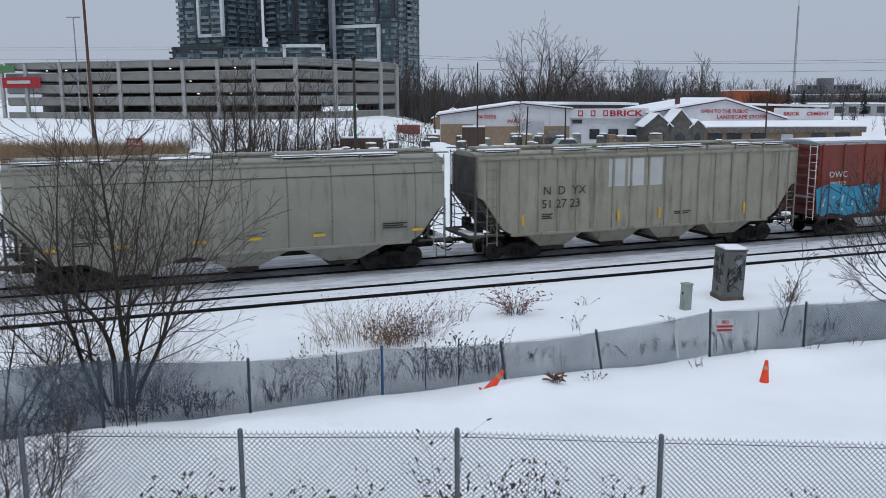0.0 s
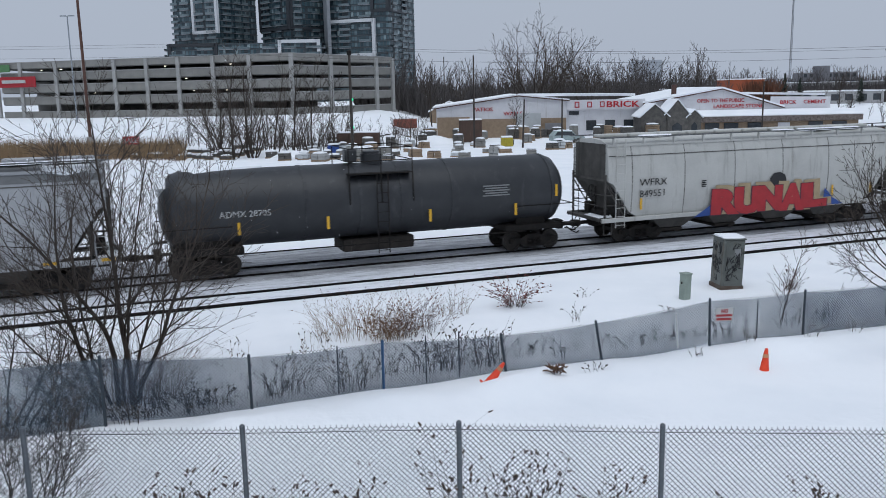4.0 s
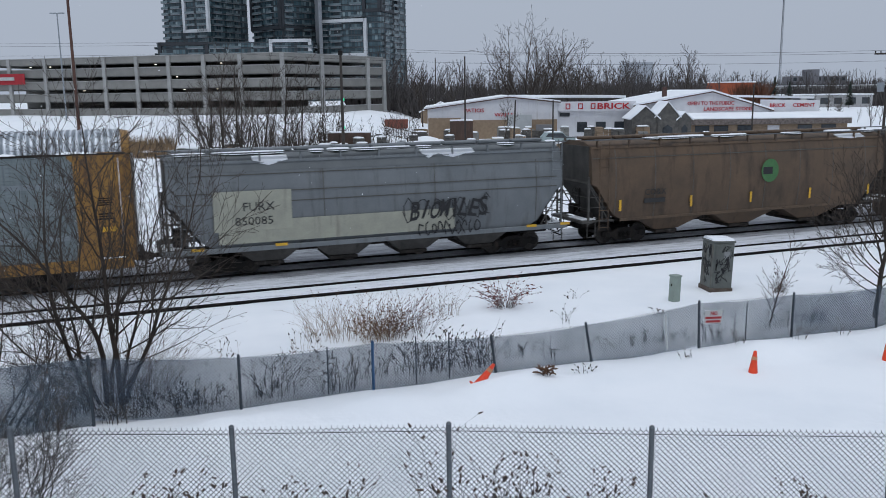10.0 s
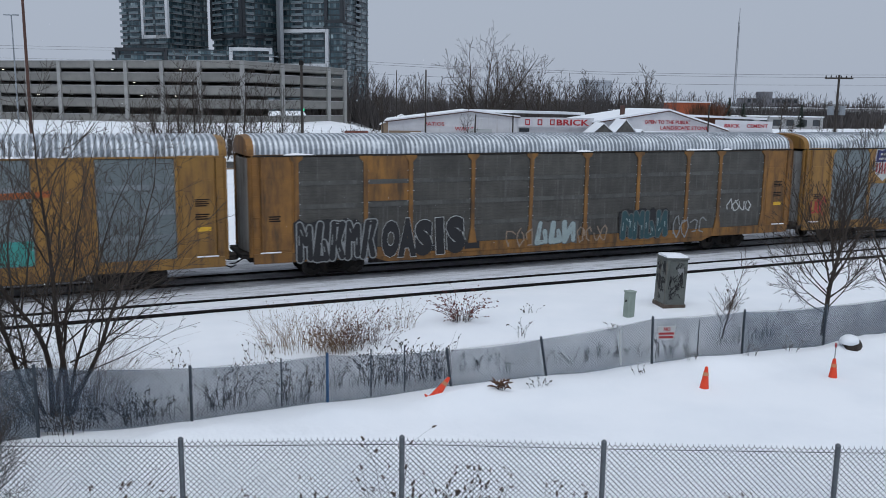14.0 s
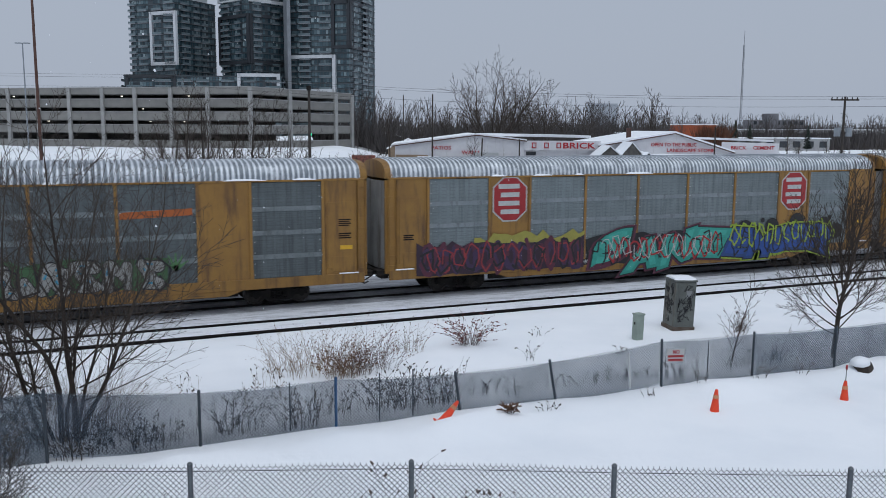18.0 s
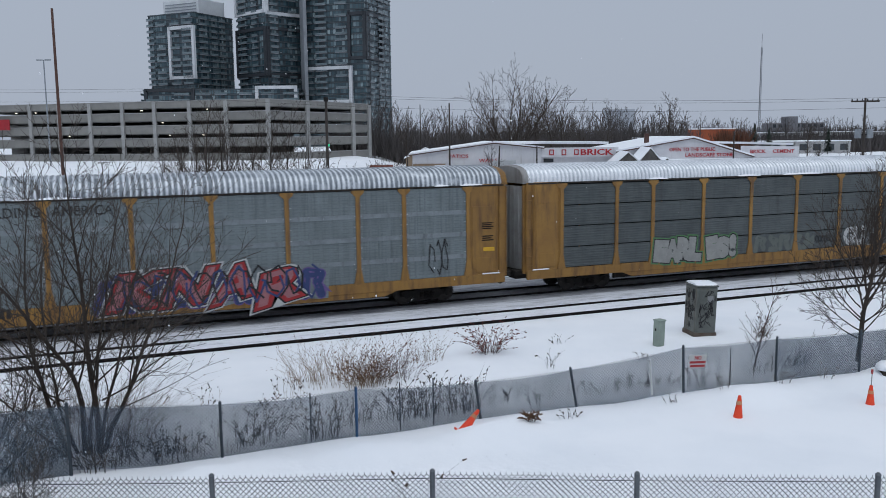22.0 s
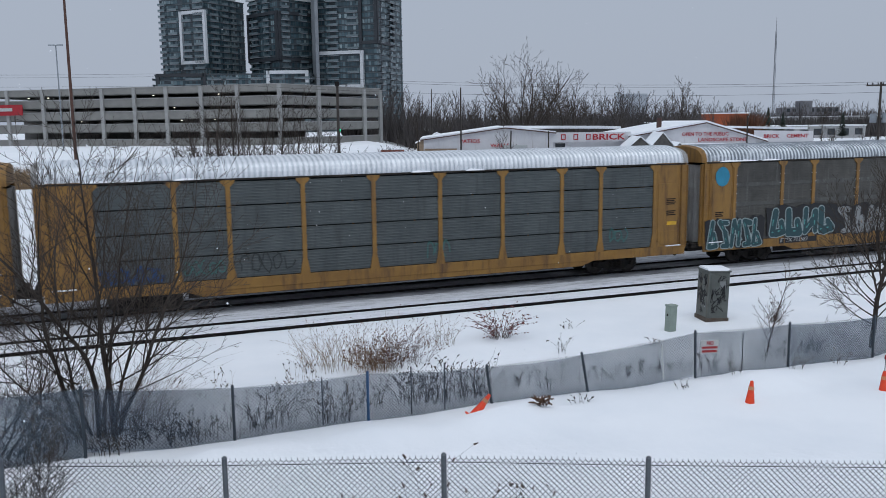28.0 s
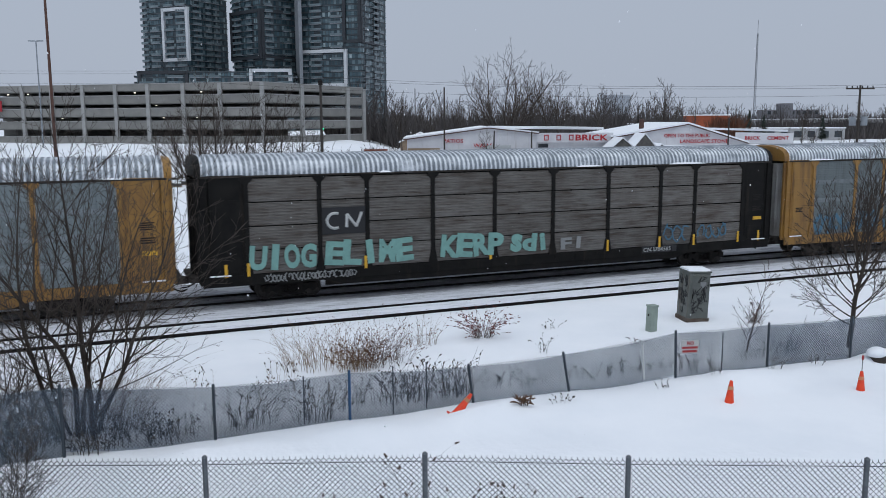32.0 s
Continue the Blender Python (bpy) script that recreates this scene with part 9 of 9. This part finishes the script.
rng = random.Random(31)
PM = [STONE, TANBR, CONC, CONCL, surf("wrapped_pallet", (0.55, 0.57, 0.58), (0.45, 0.47, 0.48), 2, 0.4)]
for k in range(115):
    lat, dep = rng.uniform(-14, 56), rng.uniform(88, 129)
    if rng.random() < 0.35:
        lat = rng.uniform(-22, -4)
    pallet(lat, dep, rng.uniform(0.9, 1.6), rng.uniform(0.3, 1.1), rng.choice(PM), rng.random() < 0.9)
for k in range(30):
    lat = rng.uniform(-4, 30)
    pallet(lat, rng.uniform(127, 130.5) if 28 < lat < 62 else rng.uniform(130, 136), rng.uniform(1.2, 2.4), rng.uniform(1.0, 1.8), rng.choice(PM[:3]), rng.random() < 0.9)
for k in range(10):
    x, y = rng.uniform(-13, 2), rng.uniform(108, 128)
    pallet(x, y, 1.3, 1.5, STONE, True)
for k in range(46):
    # snowed-over stones at the yard's edge
    pallet(rng.uniform(-38, -27), rng.uniform(100, 122), rng.uniform(0.8, 2.0), rng.uniform(0.15, 0.5), STONE, True, "snowy_stone", "low heap of stone buried in snow")
# containers, snow heaps, signs
CRATE = surf("crate_brown", (0.1, 0.06, 0.045), (0.07, 0.045, 0.035), 1, 0.8)
for lat, dep, w, h, mat, lab in ((-12.5, 112, 5.5, 2.2, CRATE, "dark brown open container in the yard"), (2.4, 128, 3.4, 3.2, CRATE, "dark brown slatted crate stack"), (-15.2, 108, 1.4, 1.0, P["blue"], "blue plastic bin in the snow"), (-8.5, 150, 4.0, 1.6, surf("brick_stack", (0.3, 0.1, 0.07), (0.2, 0.075, 0.055), 2, 0.8), "stack of red bricks in the yard"), (7.2, 118, 1.6, 1.2, P["yellow"], "yellow hopper bin beside a bare tree")):
    t = thing("yard_container", spot(lat, dep), lab, "container")
    Build().box((0, 0, h / 2), (w, 2.0, h), 0.06).obj("body", mat, t)
    for k in range(5):
        Build().box((-w / 2 + (k + 0.5) * w / 5, -1.02, h / 2), (0.12, 0.08, h * 0.95), 0.02).obj("rib", mat, t)
    Build().box((0, 0, h + 0.08), (w, 2.0, 0.2), 0.08).obj("snow_cap", SNOW, t, "white snow")
for lat, dep, w, h in ((-8.5, 118, 9, 1.9), (-3.0, 126, 7, 1.4), (-19.5, 101, 6, 1.0)):
    x, y = afar(lat, dep)
    b, rings = Build(), []
    rng = random.Random(int(w * 10))
    for q, r in ((0, 1), (0.35, 0.86), (0.7, 0.58), (0.93, 0.28), (1, 0.03)):
        rings.append([(w / 2 * r * (1 + 0.15 * rng.uniform(-1, 1)) * math.cos(k * math.pi / 9), w / 3 * r * (1 + 0.15 * rng.uniform(-1, 1)) * math.sin(k * math.pi / 9), h * q - 0.2) for k in range(18)])
    o = b.loft(rings).obj("snow_mound", SNOW, smooth=80)
    o.matrix_basis = pose(x, y, ground_z(x, y))
    tagged(o, "heap of ploughed white snow in the yard", "snow heap", "snow heaps")
t = thing("sale_sign", spot(-40.5, 107.0), "small red sale sign board on posts", "sign")
Build().box((0, 0, 2.0), (2.0, 0.08, 1.0), 0.02).obj("board", REDP, t)
words("SALE", 0.85, P["white"], t, pose(-0.92, -0.06, 1.7, 90), bold=0.02)
for s in (-1, 1):
    Build().box((s * 0.9, 0.05, 0.9), (0.1, 0.1, 2.0)).obj("post", WOODP, t)


def motor_car(lat, dep, mat, label, turn):
    t = thing("parked_car", spot(lat, dep, None, turn), label, "car", "cars at the store")
    Build().prism([(-2.3, 0.35), (2.3, 0.35), (2.35, 0.8), (2.1, 1.0), (1.1, 1.05), (0.5, 1.65), (-1.7, 1.7), (-2.3, 1.1)], -0.9, 0.9).obj("body", mat, t)
    Build().prism([(0.95, 1.08), (0.42, 1.58), (-1.6, 1.6), (-2.0, 1.1)], -0.92, 0.92).obj("side_window", GLASS, t)
    Build().box((-0.6, 0, 1.72), (2.3, 1.6, 0.12), 0.05).obj("roof_snow", SNOW, t, "white snow")
    for x in (-1.45, 1.45):
        for y in (-0.85, 0.85):
            Build().rod((x, y - 0.1, 0.34), (x, y + 0.1, 0.34), 0.34, n=14).obj("wheel", BLACK, t)


motor_car(45.8, 112, P["white"], "white utility car parked at the store", 75)
motor_car(50.2, 113, P["black"], "dark utility car parked at the store", 80)
motor_car(15.8, 121, P["pale"], "snow-covered pale car in the yard", 10)
# ---- falling snow ----
def snowfall(seed):
    """A loose swarm of flakes that drifts down as one."""
    rng = random.Random(seed)
    b = Build()
    for k in range(1500):
        d = rng.uniform(7, 31)
        x, y, z = rng.uniform(-0.35, 0.95) * d - 14, d, rng.uniform(-1, 60)
        r = rng.uniform(0.006, 0.014)
        b.add([(x - r, y, z), (x + r, y, z - r * 0.3), (x, y - r, z + r * 0.5), (x + 0.2 * r, y + r, z + 0.1 * r), (x, y, z + r), (x, y, z - r)],
              [(0, 2, 4), (2, 1, 4), (1, 3, 4), (3, 0, 4), (2, 0, 5), (1, 2, 5), (3, 1, 5), (0, 3, 5)])
    o = b.obj("falling_snow", SNOW)
    return tagged(o, "scattered white snowflakes drifting down", "snowfall", kind="stuff")


FLAKES = snowfall(5)
# ---- what moves ----
def run(t):
    """How far the train has gone after t seconds."""
    return 14.9085 * t + 0.0078 * t * t


def motions():
    for car, x in CARS:
        walk(car, [(t, pose(x + run(t), TRAIN_Y, 0)) for t in range(0, 33, 2)])
    walk(FLAKES, [(t, pose(0.45 * t, 0, -1.6 * t)) for t in range(0, 33, 4)])
    # the wheels roll while their wagon passes before the camera
    for w, dx, x in WHEELSETS:
        ks = [k for k in range(0, 961) if -9 < x + run(k / 30) < 52 or k < 4]
        rows = [(k / 30, pose(dx, 0, 0.425, 0, math.degrees(run(k / 30) / 0.419), 0)) for k in ks]
        if ks[0] > 0:
            rows.insert(0, (0.0, rows[0][1]))
        if ks[-1] < 960:
            rows.append((32.0, rows[-1][1]))
        walk(w, rows)


motions()
